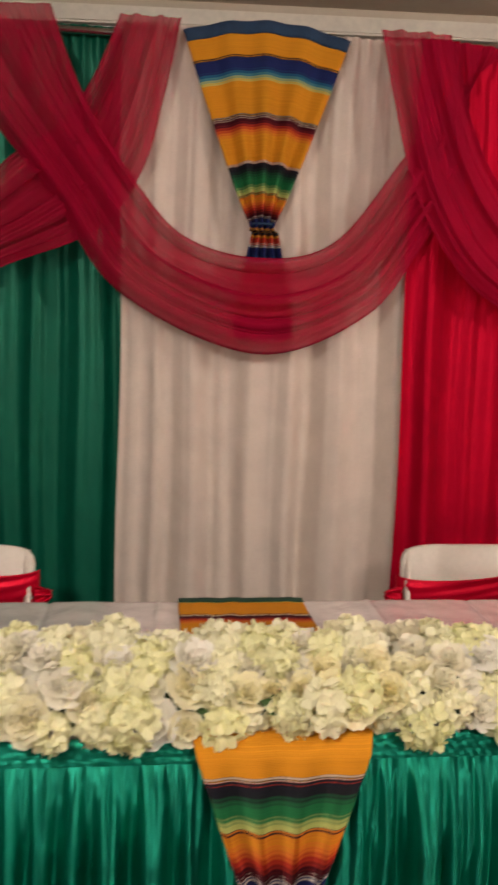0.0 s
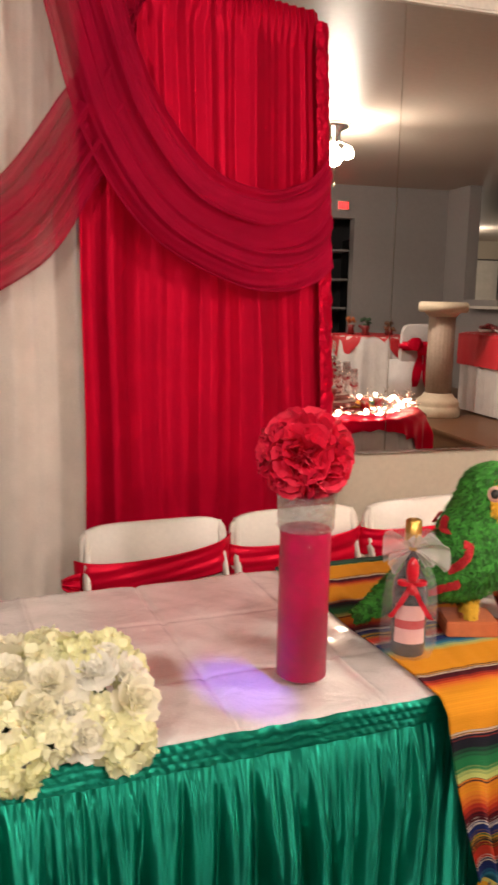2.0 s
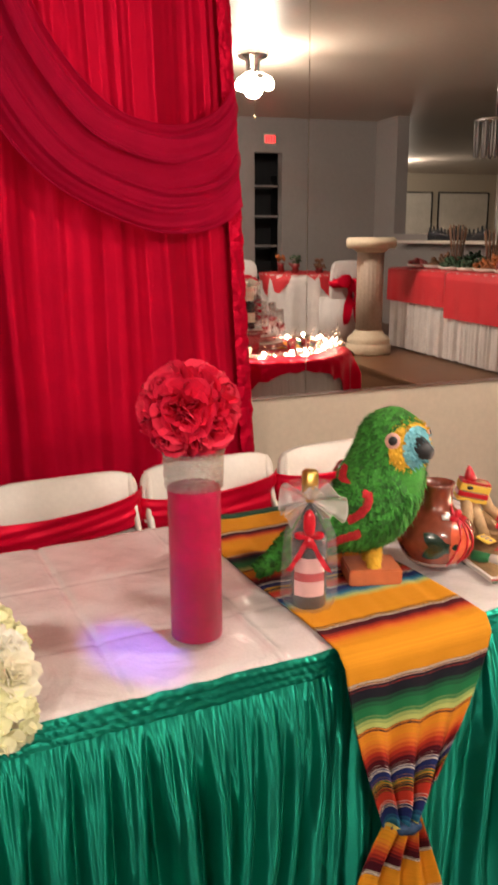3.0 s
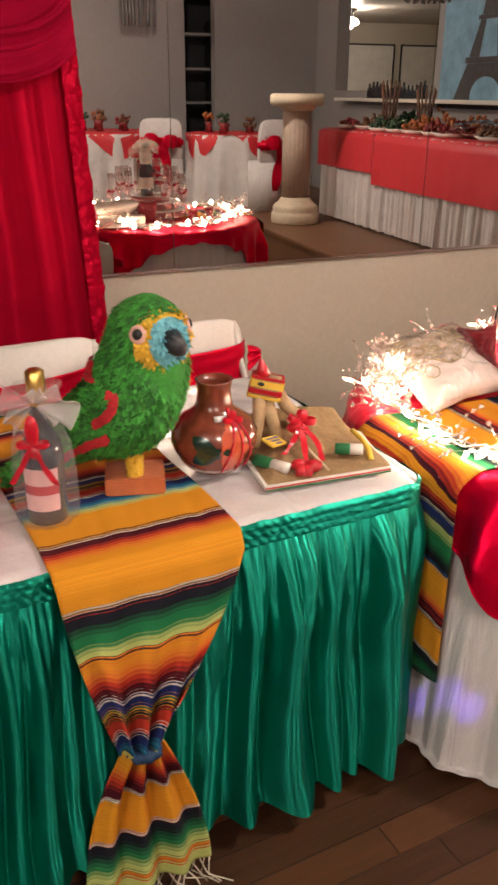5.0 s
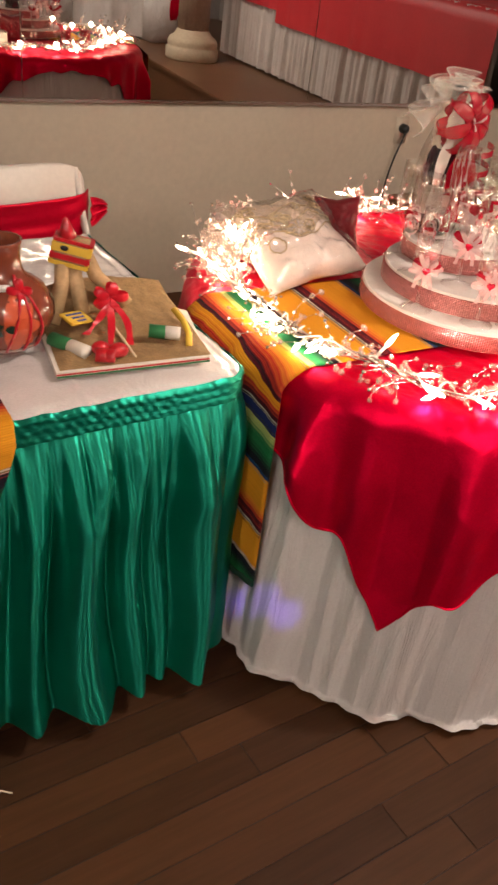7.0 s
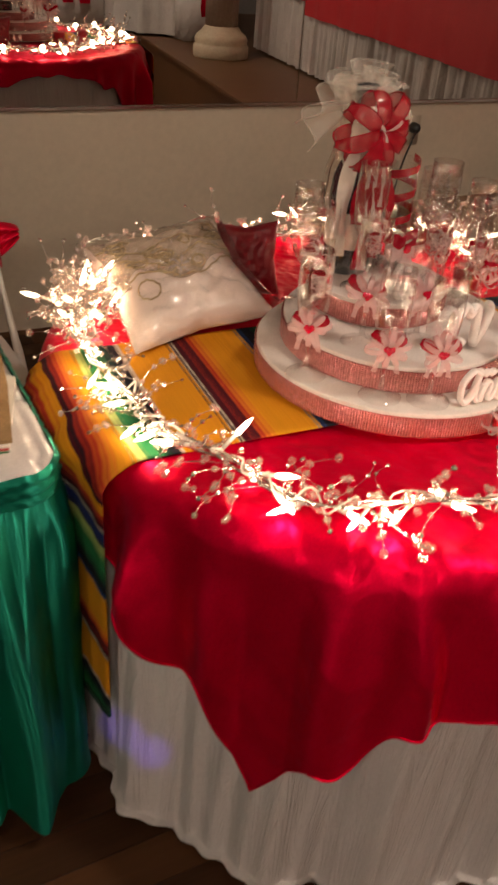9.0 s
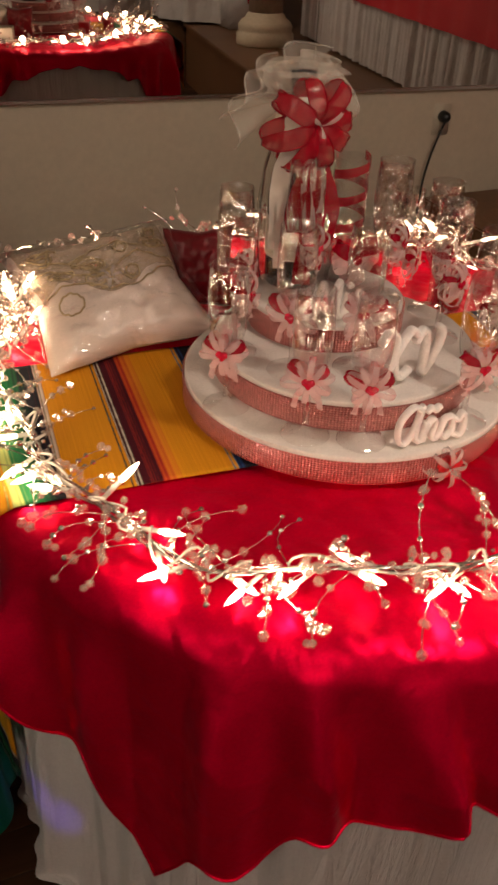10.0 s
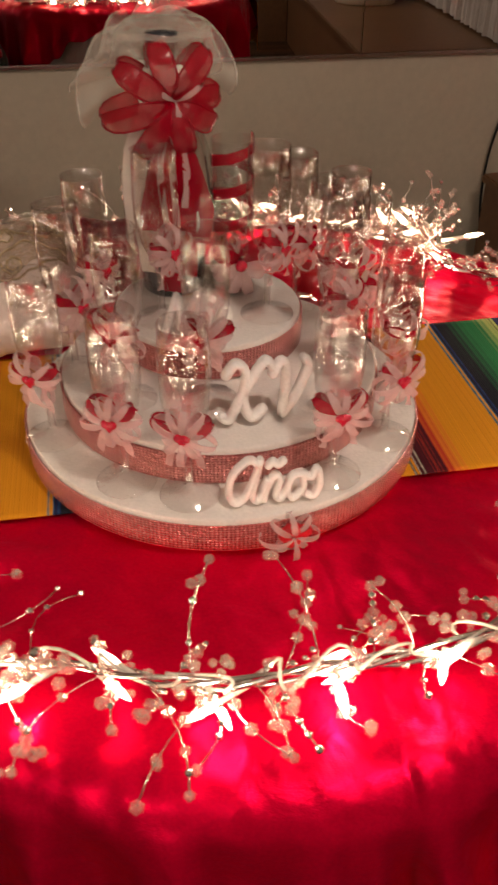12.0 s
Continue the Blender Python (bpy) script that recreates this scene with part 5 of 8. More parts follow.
lathe(bm, [(0.050, 0.001), (0.056, 0.02), (0.054, 0.10), (0.050, 0.15), (0.036, 0.19), (0.022, 0.215), (0.030, 0.24), (0.044, 0.258)], 56, wave=lambda a, z: 0.05 * math.sin(9 * a + 8 * z) + 0.03 * math.sin(17 * a))
part("wrapping", bm, M_WRAP, wine, "white organza wrapping")
for tilt, spread, reach, waves, sd in ((14, 80, 0.066, 1.7, 0.3), (166, 80, 0.068, 1.5, 2.2), (-28, 50, 0.050, 1.2, 4.0), (208, 50, 0.052, 1.3, 5.1), (90, 90, 0.034, 1.5, 1.0)):
    ruffled_net("organza_loop", wine, M_WRAP2, (0, -0.024, 0.228), tilt, spread, reach, waves, sd)
bm = bmesh.new()
ribbon_loops(bm, (0, -0.045, 0.165), 4, 0.028, 0.010, 6)
for sx in (-1, 1):
    ribbon_tail(bm, [(0, -0.05, 0.165), (0.018 * sx, -0.058, 0.13), (0.040 * sx, -0.060, 0.095)], 0.012)
blob(bm, (0, -0.048, 0.190), (0.013, 0.010, 0.030), 2)
part("bow", bm, M_RIB, wine, "red satin bow")


# ---- the parrot pinata ----
M_GREENP = plain("green_crepe_paper", (0.040, 0.215, 0.024), 0.85, amount=0.35, scale=25, fine=160, bump=0.4)
def islands(m, low, high):
    """Each cut strip of paper has a tone of its own."""
    t = m.node_tree
    b = t.nodes["Principled BSDF"]
    old = b.inputs["Base Color"].links[0].from_socket
    geo = t.nodes.new("ShaderNodeNewGeometry")
    mr = t.nodes.new("ShaderNodeMapRange")
    mr.inputs["To Min"].default_value, mr.inputs["To Max"].default_value = low, high
    t.links.new(geo.outputs["Random Per Island"], mr.inputs["Value"])
    mul = t.nodes.new("ShaderNodeVectorMath")
    mul.operation = "SCALE"
    t.links.new(old, mul.inputs[0])
    t.links.new(mr.outputs[0], mul.inputs["Scale"])
    t.links.new(mul.outputs[0], b.inputs["Base Color"])


islands(M_GREENP, 0.45, 1.75)
M_YELP = plain("yellow_crepe_paper", (0.72, 0.42, 0.03), 0.85, amount=0.2, scale=30, fine=160, bump=0.4)
M_BLUEP = plain("pale_blue_crepe_paper", (0.16, 0.44, 0.50), 0.85, amount=0.2, scale=30, fine=160, bump=0.4)
M_REDP = plain("red_crepe_paper", (0.48, 0.015, 0.02), 0.85, amount=0.25, scale=30, fine=160, bump=0.4)
M_TERRA = plain("orange_painted_wood", (0.48, 0.13, 0.045), 0.6, amount=0.15)
M_BEAK = plain("black_beak", (0.02, 0.02, 0.022), 0.45)
M_EYE = plain("pink_eye_paper", (0.75, 0.42, 0.36), 0.5)
parrot = thing("parrot_pinata", "green paper parrot pinata on an orange wooden base", "pinata", pose(1.515, 1.655, 0.757, 0, 0, -20) @ Matrix.Diagonal((0.94, 0.94, 1.02, 1)))
bm = bmesh.new()
slab(bm, -0.062, 0.062, -0.05, 0.05, 0.0, 0.034, 0.003)
part("base", bm, M_TERRA, parrot, "orange wooden block", smooth=False)
# the spine, from the tail to the crown; the bird looks along +x
SPINE = [(-0.265, 0, 0.030), (-0.20, 0, 0.070), (-0.10, 0, 0.130), (-0.015, 0, 0.165), (0.022, 0, 0.225), (0.036, 0, 0.29), (0.042, 0, 0.345), (0.045, 0, 0.376)]
GIRTH = [0.012, 0.030, 0.062, 0.090, 0.091, 0.077, 0.060, 0.016]


def girth(t):
    return spline([(g, 0, 0) for g in GIRTH], t).x


def skin(t, a):
    """A place on the bird's body, and the way out of it."""
    p, q = spline(SPINE, t), spline(SPINE, min(t + 0.02, 1.0)) - spline(SPINE, max(t - 0.02, 0.0))
    q.normalize()
    side = Vector((0, 1, 0))
    up = side.cross(q).normalized() * -1
    out = side * math.cos(a) + up * math.sin(a)
    r = girth(t)
    return p + out * r * (0.90 if abs(math.sin(a)) < 0.5 else 1.0), out, q


bm = bmesh.new()
rings = [[bm.verts.new(skin(j / 30, 2 * math.pi * i / 28)[0]) for i in range(28)] for j in range(31)]
for a, b in zip(rings, rings[1:]):
    for i in range(28):
        bm.faces.new((a[i], a[(i + 1) % 28], b[(i + 1) % 28], b[i]))
bm.faces.new(rings[0])
bm.faces.new(list(reversed(rings[-1])))
bmesh.ops.recalc_face_normals(bm, faces=bm.faces)
body = part("body", bm, M_GREENP, parrot)
HEAD_C = Vector((0.040, 0.0, 0.298))
FACE = Vector((math.cos(math.radians(-54)), math.sin(math.radians(-54)), 0.08)).normalized()


def tuft(bm, p, out, down, size, r):
    """A small curl of cut crepe paper."""
    side = out.cross(down)
    if side.length < 1e-4:
        return
    side.normalize()
    w = size * r.uniform(0.35, 0.6)
    tip = p + down * size + out * size * r.uniform(0.3, 1.0) + side * size * r.uniform(-0.3, 0.3)
    a, b, c = bm.verts.new(p - side * w), bm.verts.new(p + side * w), bm.verts.new(tip)
    d = bm.verts.new(p + down * size * 0.55 + out * size * 0.45 + side * w * 0.9)
    bm.faces.new((a, b, d, c))


rnd = random.Random(5)
fringes = {k: bmesh.new() for k in ("green", "red")}
for k in range(21000):
    t, a = rnd.random() ** 0.9, rnd.uniform(0, 2 * math.pi)
    if rnd.random() > max(girth(t) / 0.090, 0.55 if t > 0.8 else 0):
        continue
    p, out, q = skin(t, a)
    down = (skin(max(t - 0.03, 0), a)[0] - p).normalized()
    face = (p - HEAD_C).normalized().dot(FACE) if t > 0.50 else -1
    if face > 0.60:
        continue
    tuft(fringes["green"], p - out * 0.002, out, (down + Vector((0, 0, -0.15))).normalized(), rnd.uniform(0.009, 0.019), rnd)
# red dashes on the wings
for side in (-1, 1):
    for (t0, a0), (t1, a1) in (((0.34, 12), (0.52, 30)), ((0.20, -20), (0.36, -12)), ((0.42, 62), (0.58, 78))):
        for k in range(420):
            f = rnd.random()
            t, a = t0 + (t1 - t0) * f, math.radians(a0 + (a1 - a0) * f + rnd.uniform(-4, 4))
            p, out, q = skin(t, math.pi / 2 + side * (math.pi / 2 - a))
            tuft(fringes["red"], p + out * 0.011, out, (-q + Vector((0, 0, -0.2))).normalized(), rnd.uniform(0.007, 0.011), rnd)
for nm, mt in (("green", M_GREENP), ("red", M_REDP)):
    fringe = part("paper_fringe", fringes[nm], mt, body, nm + " crepe paper fringe", smooth=False)
    fringe["kind"] = "stuff"
turn = FACE.to_track_quat("X", "Z").to_matrix().to_4x4()
for nm, a0, a1, mt, rad in (("face_patch", 0, 36, M_BLUEP, 0.083), ("face_ring", 36, 57, M_YELP, 0.082)):
    bm = bmesh.new()
    g = []
    for j in range(9):
        a = math.radians(a0 + (a1 - a0) * j / 8)
        row = []
        for i in range(48):
            b = 2 * math.pi * i / 48
            d = turn @ Vector((math.cos(a), math.sin(a) * math.cos(b), math.sin(a) * math.sin(b) * 0.92))
            row.append(bm.verts.new(HEAD_C + d * (rad + 0.004 * noise.noise(d * 24) - 0.010 * max(0.0, d.z) ** 2)))
        g.append(row)
    for p, q in zip(g, g[1:]):
        for i in range(48):
            bm.faces.new((p[i], p[(i + 1) % 48], q[(i + 1) % 48], q[i]))
    bmesh.ops.remove_doubles(bm, verts=bm.verts, dist=1e-6)
    r3 = random.Random(len(nm))
    for f in list(bm.faces):
        if r3.random() < 0.9:
            c = f.calc_center_median()
            o = (c - HEAD_C).normalized()
            tuft(bm, c, o, (Vector((0, 0, -0.6)) + Vector((r3.uniform(-1, 1), r3.uniform(-1, 1), r3.uniform(-1, 1)))).normalized(), 0.008, r3)
    part(nm, bm, mt, body)
bm = bmesh.new()
bmesh.ops.create_cone(bm, segments=20, radius1=0.028, radius2=0.012, depth=0.040, cap_ends=True)
bmesh.ops.transform(bm, matrix=Matrix.Translation(HEAD_C + FACE * 0.088 + Vector((0, 0, -0.006))) @ turn @ pose(0, 0, 0, 0, 106, 0), verts=bm.verts)
bmesh.ops.subdivide_edges(bm, edges=bm.edges, cuts=1)
part("beak", bm, M_BEAK, parrot, "black hooked beak")
for s in (-1, 1):
    d = (turn @ Vector((0.62, 0.74 * s, 0.24))).normalized()
    c = HEAD_C + d * 0.081
    q = d.to_track_quat("Z", "Y").to_matrix().to_4x4()
    bm = bmesh.new()
    lathe(bm, [(0.0, 0.006), (0.008, 0.006), (0.016, 0.003), (0.017, 0.0)], 24, Matrix.Translation(c) @ q)
    eye = part("eye", bm, M_EYE, parrot, "pink paper eye with a black pupil")
    bm = bmesh.new()
    lathe(bm, [(0.0, 0.0098), (0.006, 0.0092), (0.0100, 0.006)], 20, Matrix.Translation(c) @ q)
    part("pupil", bm, M_BLACK, eye)
for s in (-1, 1):
    bm = bmesh.new()
    tube(bm, [(0.0, 0.022 * s, 0.030), (0.0, 0.024 * s, 0.06), (-0.005, 0.026 * s, 0.095)], 0.014, 10)
    r2 = random.Random(8)
    for k in range(160):
        a, z = r2.uniform(0, 6.283), r2.uniform(0.035, 0.09)
        o = Vector((math.cos(a), math.sin(a), 0))
        tuft(bm, Vector((0, 0.024 * s, z)) + o * 0.013, o, Vector((0, 0, -1)), 0.010, r2)
    part("foot", bm, M_YELP, parrot, "yellow paper foot")


# ---- the painted clay jug ----
M_CLAY = plain("burnished_clay", (0.19, 0.040, 0.020), 0.22, amount=0.2, scale=10, fine=80, bump=0.08, coat=0.6)
M_PETALP = plain("orange_petal_paint", (0.55, 0.09, 0.035), 0.25, coat=0.6, bump=0.05)
M_LEAFP = plain("black_green_leaf_paint", (0.010, 0.030, 0.018), 0.25, coat=0.6, bump=0.05)
M_BAND = plain("grey_paint_band", (0.35, 0.26, 0.22), 0.3, coat=0.5, bump=0.05)
M_STICK = plain("white_sticker", (0.75, 0.70, 0.66), 0.5)
JUG = [(0.0, 0.0), (0.040, 0.0), (0.052, 0.006), (0.074, 0.030), (0.088, 0.062), (0.087, 0.088), (0.073, 0.113), (0.053, 0.126), (0.041, 0.136), (0.036, 0.150), (0.034, 0.174), (0.037, 0.190), (0.039, 0.195), (0.034, 0.195), (0.029, 0.180), (0.028, 0.15), (0.0, 0.14)]
jug = thing("clay_jug", "round burnished red clay jug painted with flowers", "jug", pose(1.693, 1.662, 0.757))
bm = bmesh.new()
lathe(bm, JUG, 48)
part("body", bm, M_CLAY, jug)


def jug_r(z):
    for (r0, z0), (r1, z1) in zip(JUG[1:13], JUG[2:13]):
        if z0 <= z <= z1:
            return r0 + (r1 - r0) * (z - z0) / max(z1 - z0, 1e-6)
    return 0.03


def painted(name, a0, z0, da, dz, rot, mat, lift):
    """A leaf-shaped stroke of paint lying on the jug."""
    bm = bmesh.new()
    g = []
    for j in range(9):
        v = j / 8
        half = math.sin(math.pi * v) ** 0.8
        row = []
        for i in range(5):
            w = (i / 4 - 0.5) * 2 * half
            x, y = (v - 0.5) * 2, w
            c, s = math.cos(math.radians(rot)), math.sin(math.radians(rot))
            a, z = a0 + da * (x * c - 0.45 * y * s), z0 + dz * (x * s + 0.45 * y * c)
            r = jug_r(z) + lift
            row.append(bm.verts.new((r * math.cos(a), r * math.sin(a), z)))
        g.append(row)
    for j in range(8):
        for i in range(4):
            bm.faces.new((g[j][i], g[j][i + 1], g[j + 1][i + 1], g[j + 1][i]))
    bmesh.ops.remove_doubles(bm, verts=bm.verts, dist=1e-6)
    part(name, bm, mat, jug)


for c0 in (-98, 22, 142):
    a0 = math.radians(c0)
    for rot in (0, 36, 72, -36, -72):
        painted("petal", a0 + 0.26 * math.cos(math.radians(rot)) - 0.02, 0.070 + 0.026 * math.sin(math.radians(rot)), 0.40, 0.036, rot, M_PETALP, 0.0012)
    painted("flower_eye", a0, 0.070, 0.12, 0.016, 0, M_LEAFP, 0.0022)
    for rot in (150, 205):
        painted("leaf", a0 - 0.50, 0.068 + 0.02 * math.sin(math.radians(rot)), 0.40, 0.042, rot, M_LEAFP, 0.0016)
bm = bmesh.new()
lathe(bm, [(0.060, 0.0145), (0.0635, 0.0155), (0.0685, 0.0215), (0.067, 0.0215)], 48)
part("painted_band", bm, M_BAND, jug)
bm = bmesh.new()
slab(bm, -0.011, 0.011, -0.002, 0.002, -0.006, 0.006, 0.001, pose(-0.012, -0.052, 0.128, -38, 0, -12))
part("price_sticker", bm, M_STICK, jug)
bm = bmesh.new()
for off in (-0.5, -0.05, 0.35):
    pts = []
    for k in range(14):
        z = 0.145 - 0.128 * k / 13
        a = math.radians(-75) + off * (k / 13) ** 0.8
        r = jug_r(z) + 0.003
        pts.append((r * math.cos(a), r * math.sin(a), z))
    tube(bm, pts, 0.0022, 6)
ribbon_loops(bm, (0.012, -0.060, 0.125), 4, 0.022, 0.010, 3)
part("ribbon", bm, M_RIB, jug, "thin red ribbon tied round the neck")

# ---- the craft board with a paper donkey ----
M_BURLAP = plain("brown_burlap", (0.29, 0.175, 0.075), 0.9, amount=0.35, scale=60, fine=380, bump=0.8, dist=0.003)
M_CARD = plain("brown_paper", (0.40, 0.26, 0.13), 0.8, amount=0.2, scale=25, fine=150, bump=0.4)
M_YELS = plain("yellow_paper", (0.72, 0.47, 0.05), 0.6)
M_GRNP = plain("green_paper", (0.02, 0.16, 0.05), 0.6)
M_WHTP = plain("white_paper", (0.72, 0.66, 0.58), 0.6)
M_REDB = plain("red_foil", (0.50, 0.010, 0.02), 0.3, coat=0.5)
M_WOODS = plain("pale_wood_stick", (0.62, 0.47, 0.30), 0.6)
craft = thing("craft_board", "burlap board with a paper donkey, candies and red ribbon", "craft", pose(1.900, 1.612, 0.757, 0, 0, -7) @ Matrix.Diagonal((1.06, 1.06, 0.93, 1)))


def on_craft(name, bm, mat, label="", smooth=True):
    return part(name, bm, mat, craft, label, smooth)


bm = bmesh.new()
vs = [(-0.145, -0.112), (0.118, -0.112), (0.150, 0.075), (0.06, 0.17), (-0.10, 0.185), (-0.135, 0.03)]
lowv, highv = [bm.verts.new((x, y, 0.0)) for x, y in vs], [bm.verts.new((x, y, 0.010)) for x, y in vs]
bm.faces.new(list(reversed(lowv)))
bm.faces.new(highv)
for i in range(6):
    bm.faces.new((lowv[i], lowv[(i + 1) % 6], highv[(i + 1) % 6], highv[i]))
board = on_craft("board", bm, M_WHTP, smooth=False)


def burlap(u, v):
    x, y = -0.138 + 0.262 * u + 0.02 * v, -0.106 + 0.275 * v
    z = 0.015 + 0.100 * max(0, v - 0.35) * (0.5 + 0.5 * math.sin(math.pi * min(1.0, u * 1.1))) + 0.020 * noise.noise(Vector((9 * x, 9 * y, 1))) + 0.004 * noise.noise(Vector((31 * x, 31 * y, 4)))
    k = min(u, 1 - u, v, 1 - v) * 12
    return (x * (1 - 0.12 * max(0, v - 0.6)), y, max(0.0105, 0.0105 + (z - 0.0105) * min(1, k)))


ob = sheet("burlap", burlap, 40, 40, M_BURLAP, craft, "wrinkled brown burlap")
for k, (mt, y) in enumerate(((M_REDB, -0.1135), (M_GRNP, -0.1145))):
    bm = bmesh.new()
    slab(bm, -0.145, 0.118, y - 0.001, y, 0.001 + 0.004 * (1 - k), 0.004 + 0.004 * (1 - k))
    on_craft("edge_ribbon", bm, mt, smooth=False)
bm = bmesh.new()
for foot in ((-0.116, 0.030, 0.030), (-0.060, 0.040, 0.040), (0.022, 0.050, 0.050)):      # rolled paper legs up to the head
    tube(bm, [foot, tuple(Vector(foot).lerp(Vector((-0.066, 0.092, 0.132)), 0.55) + Vector((0, 0.006, 0.006))), (-0.066 + 0.3 * (foot[0] + 0.066), 0.092, 0.138)], 0.0135, 10)
on_craft("donkey_body", bm, M_CARD, "brown paper donkey")
HEAD = pose(-0.066, 0.090, 0.150, 0, 12, -22)
bm = bmesh.new()
slab(bm, -0.033, 0.033, -0.020, 0.020, -0.027, 0.027, 0.006, HEAD)
head = on_craft("donkey_head", bm, M_CARD)
for z0, z1, mt in ((-0.026, -0.015, M_YELS), (-0.0145, 0.0, M_REDB), (0.0005, 0.021, M_YELS), (0.0215, 0.027, M_REDB)):
    bm = bmesh.new()
    slab(bm, -0.0345, 0.0345, -0.0215, 0.0215, z0, z1, 0.002, HEAD)
    part("head_band", bm, mt, head, smooth=False)
bm = bmesh.new()
lathe(bm, [(0.0, 0.0), (0.0075, 0.0), (0.0070, 0.0012), (0.0, 0.0014)], 16, HEAD @ pose(-0.012, -0.0212, 0.011, 90, 0, 0) @ Matrix.Diagonal((1, 0.7, 1, 1)))
part("printed_oval", bm, M_BEAK, head)
bm = bmesh.new()
lathe(bm, [(0.016, 0.0), (0.011, 0.016), (0.005, 0.034), (0.0, 0.040)], 14, HEAD @ pose(-0.012, 0.0, 0.026, 0, -18, 0))
on_craft("hat", bm, M_REDB, "small red paper hat")
bm = bmesh.new()
tube(bm, [(-0.01, -0.10, 0.020), (-0.03, 0.02, 0.055), (-0.03, 0.06, 0.075)], 0.0022, 6)
on_craft("stick", bm, M_WOODS)
bm = bmesh.new()
ribbon_loops(bm, (-0.02, 0.020, 0.085), 5, 0.036, 0.016, 9)
ribbon_tail(bm, [(-0.02, 0.015, 0.08), (-0.045, -0.01, 0.055), (-0.075, -0.03, 0.035)], 0.013)
ribbon_tail(bm, [(-0.02, 0.015, 0.08), (0.0, -0.02, 0.05), (-0.01, -0.07, 0.028)], 0.013)
ribbon_tail(bm, [(-0.02, 0.015, 0.08), (-0.03, -0.03, 0.045), (-0.05, -0.085, 0.022)], 0.013)
on_craft("bow", bm, M_RIB, "red ribbon bow with long tails")
for a, b, mt, mt2 in (((-0.130, -0.020, 0.028), (-0.085, -0.080, 0.026), M_GRNP, M_WHTP), ((-0.075, -0.090, 0.026), (-0.045, -0.098, 0.024), M_REDB, M_REDB), ((0.035, -0.035, 0.034), (0.085, -0.055, 0.032), M_GRNP, M_WHTP)):
    A, B = Vector(a), Vector(b)
    bm = bmesh.new()
    tube(bm, [A, A.lerp(B, 0.5), A.lerp(B, 0.52)], 0.013, 12)
    c = on_craft("candy_roll", bm, mt)
    bm = bmesh.new()
    tube(bm, [A.lerp(B, 0.52), A.lerp(B, 0.9), B], 0.0128, 12)
    part("wrapper", bm, mt2, c)
bm = bmesh.new()
blob(bm, (-0.035, -0.085, 0.028), (0.018, 0.015, 0.015), 2)
blob(bm, (-0.062, -0.075, 0.03), (0.016, 0.014, 0.014), 2)
on_craft("candy", bm, M_REDB)
bm = bmesh.new()
slab(bm, -0.030, 0.030, -0.016, 0.016, 0, 0.005, 0.001, pose(-0.082, 0.005, 0.050, 22, 14, 38))
tag = on_craft("sweet_packet", bm, M_YELS, smooth=False)
for k in range(3):
    bm = bmesh.new()
    slab(bm, -0.022 + 0.006 * k, 0.022 - 0.004 * k, 0.006 - 0.009 * k, 0.010 - 0.009 * k, 0.0052, 0.0057, 0, pose(-0.082, 0.005, 0.050, 22, 14, 38))
    part("print", bm, plain("blue_print", (0.02, 0.05, 0.30), 0.5), tag, smooth=False)
bm = bmesh.new()
tube(bm, [(0.095, -0.075, 0.016), (0.108, -0.04, 0.022), (0.112, 0.0, 0.03), (0.105, 0.03, 0.04)], 0.006, 8)
on_craft("yellow_cord", bm, M_YELS)


# ---- the tiered stand on the round table ----
M_FOAM = plain("white_glitter_board", (0.70, 0.64, 0.60), 0.6, amount=0.1, scale=40, fine=300, bump=0.3)
M_LETTER = plain("white_glitter_foam", (0.88, 0.83, 0.80), 0.55, amount=0.1, scale=60, fine=350, bump=0.6)


def rhinestone(name):
    """A pink band of small faceted stones in rows (UV in metres)."""
    m, t, b, _ = nodes_of(name)
    uv = t.nodes.new("ShaderNodeUVMap")
    vor = add(t, "ShaderNodeTexVoronoi", Scale=235.0, Randomness=0.06)
    t.links.new(uv.outputs[0], vor.inputs["Vector"])
    bp = add(t, "ShaderNodeBump", Strength=1.0, Distance=0.004)
    bp.invert = True
    t.links.new(vor.outputs["Distance"], bp.inputs["Height"])
    t.links.new(bp.outputs[0], b.inputs["Normal"])
    mix = t.nodes.new("ShaderNodeMix")
    mix.data_type = "RGBA"
    mix.inputs[6].default_value, mix.inputs[7].default_value = (0.92, 0.40, 0.38, 1), (0.40, 0.08, 0.08, 1)
    mr = t.nodes.new("ShaderNodeMapRange")
    mr.inputs["From Min"].default_value, mr.inputs["From Max"].default_value = 0.25, 0.6
    t.links.new(vor.outputs["Distance"], mr.inputs["Value"])
    t.links.new(mr.outputs[0], mix.inputs[0])
    # each stone's base colour is lightened or darkened to imitate facet glints
    tone = t.nodes.new("ShaderNodeMapRange")
    tone.inputs["To Min"].default_value, tone.inputs["To Max"].default_value = 0.80, 1.25
    pick = t.nodes.new("ShaderNodeSeparateColor")
    t.links.new(vor.outputs["Color"], pick.inputs[0])
    t.links.new(pick.outputs[0], tone.inputs["Value"])
    cut = t.nodes.new("ShaderNodeVectorMath")
    cut.operation = "SCALE"
    t.links.new(mix.outputs[2], cut.inputs[0])
    t.links.new(tone.outputs[0], cut.inputs["Scale"])
    t.links.new(cut.outputs[0], b.inputs["Base Color"])
    b.inputs["Roughness"].default_value, b.inputs["Metallic"].default_value = 0.10, 0.66
    return m


M_STONES = rhinestone("pink_rhinestones")
TOWER = Vector((2.672, 1.487, 0.771))
stand = thing("tiered_stand", "three-tier white stand edged with pink rhinestone bands", "cake stand", pose(*TOWER))
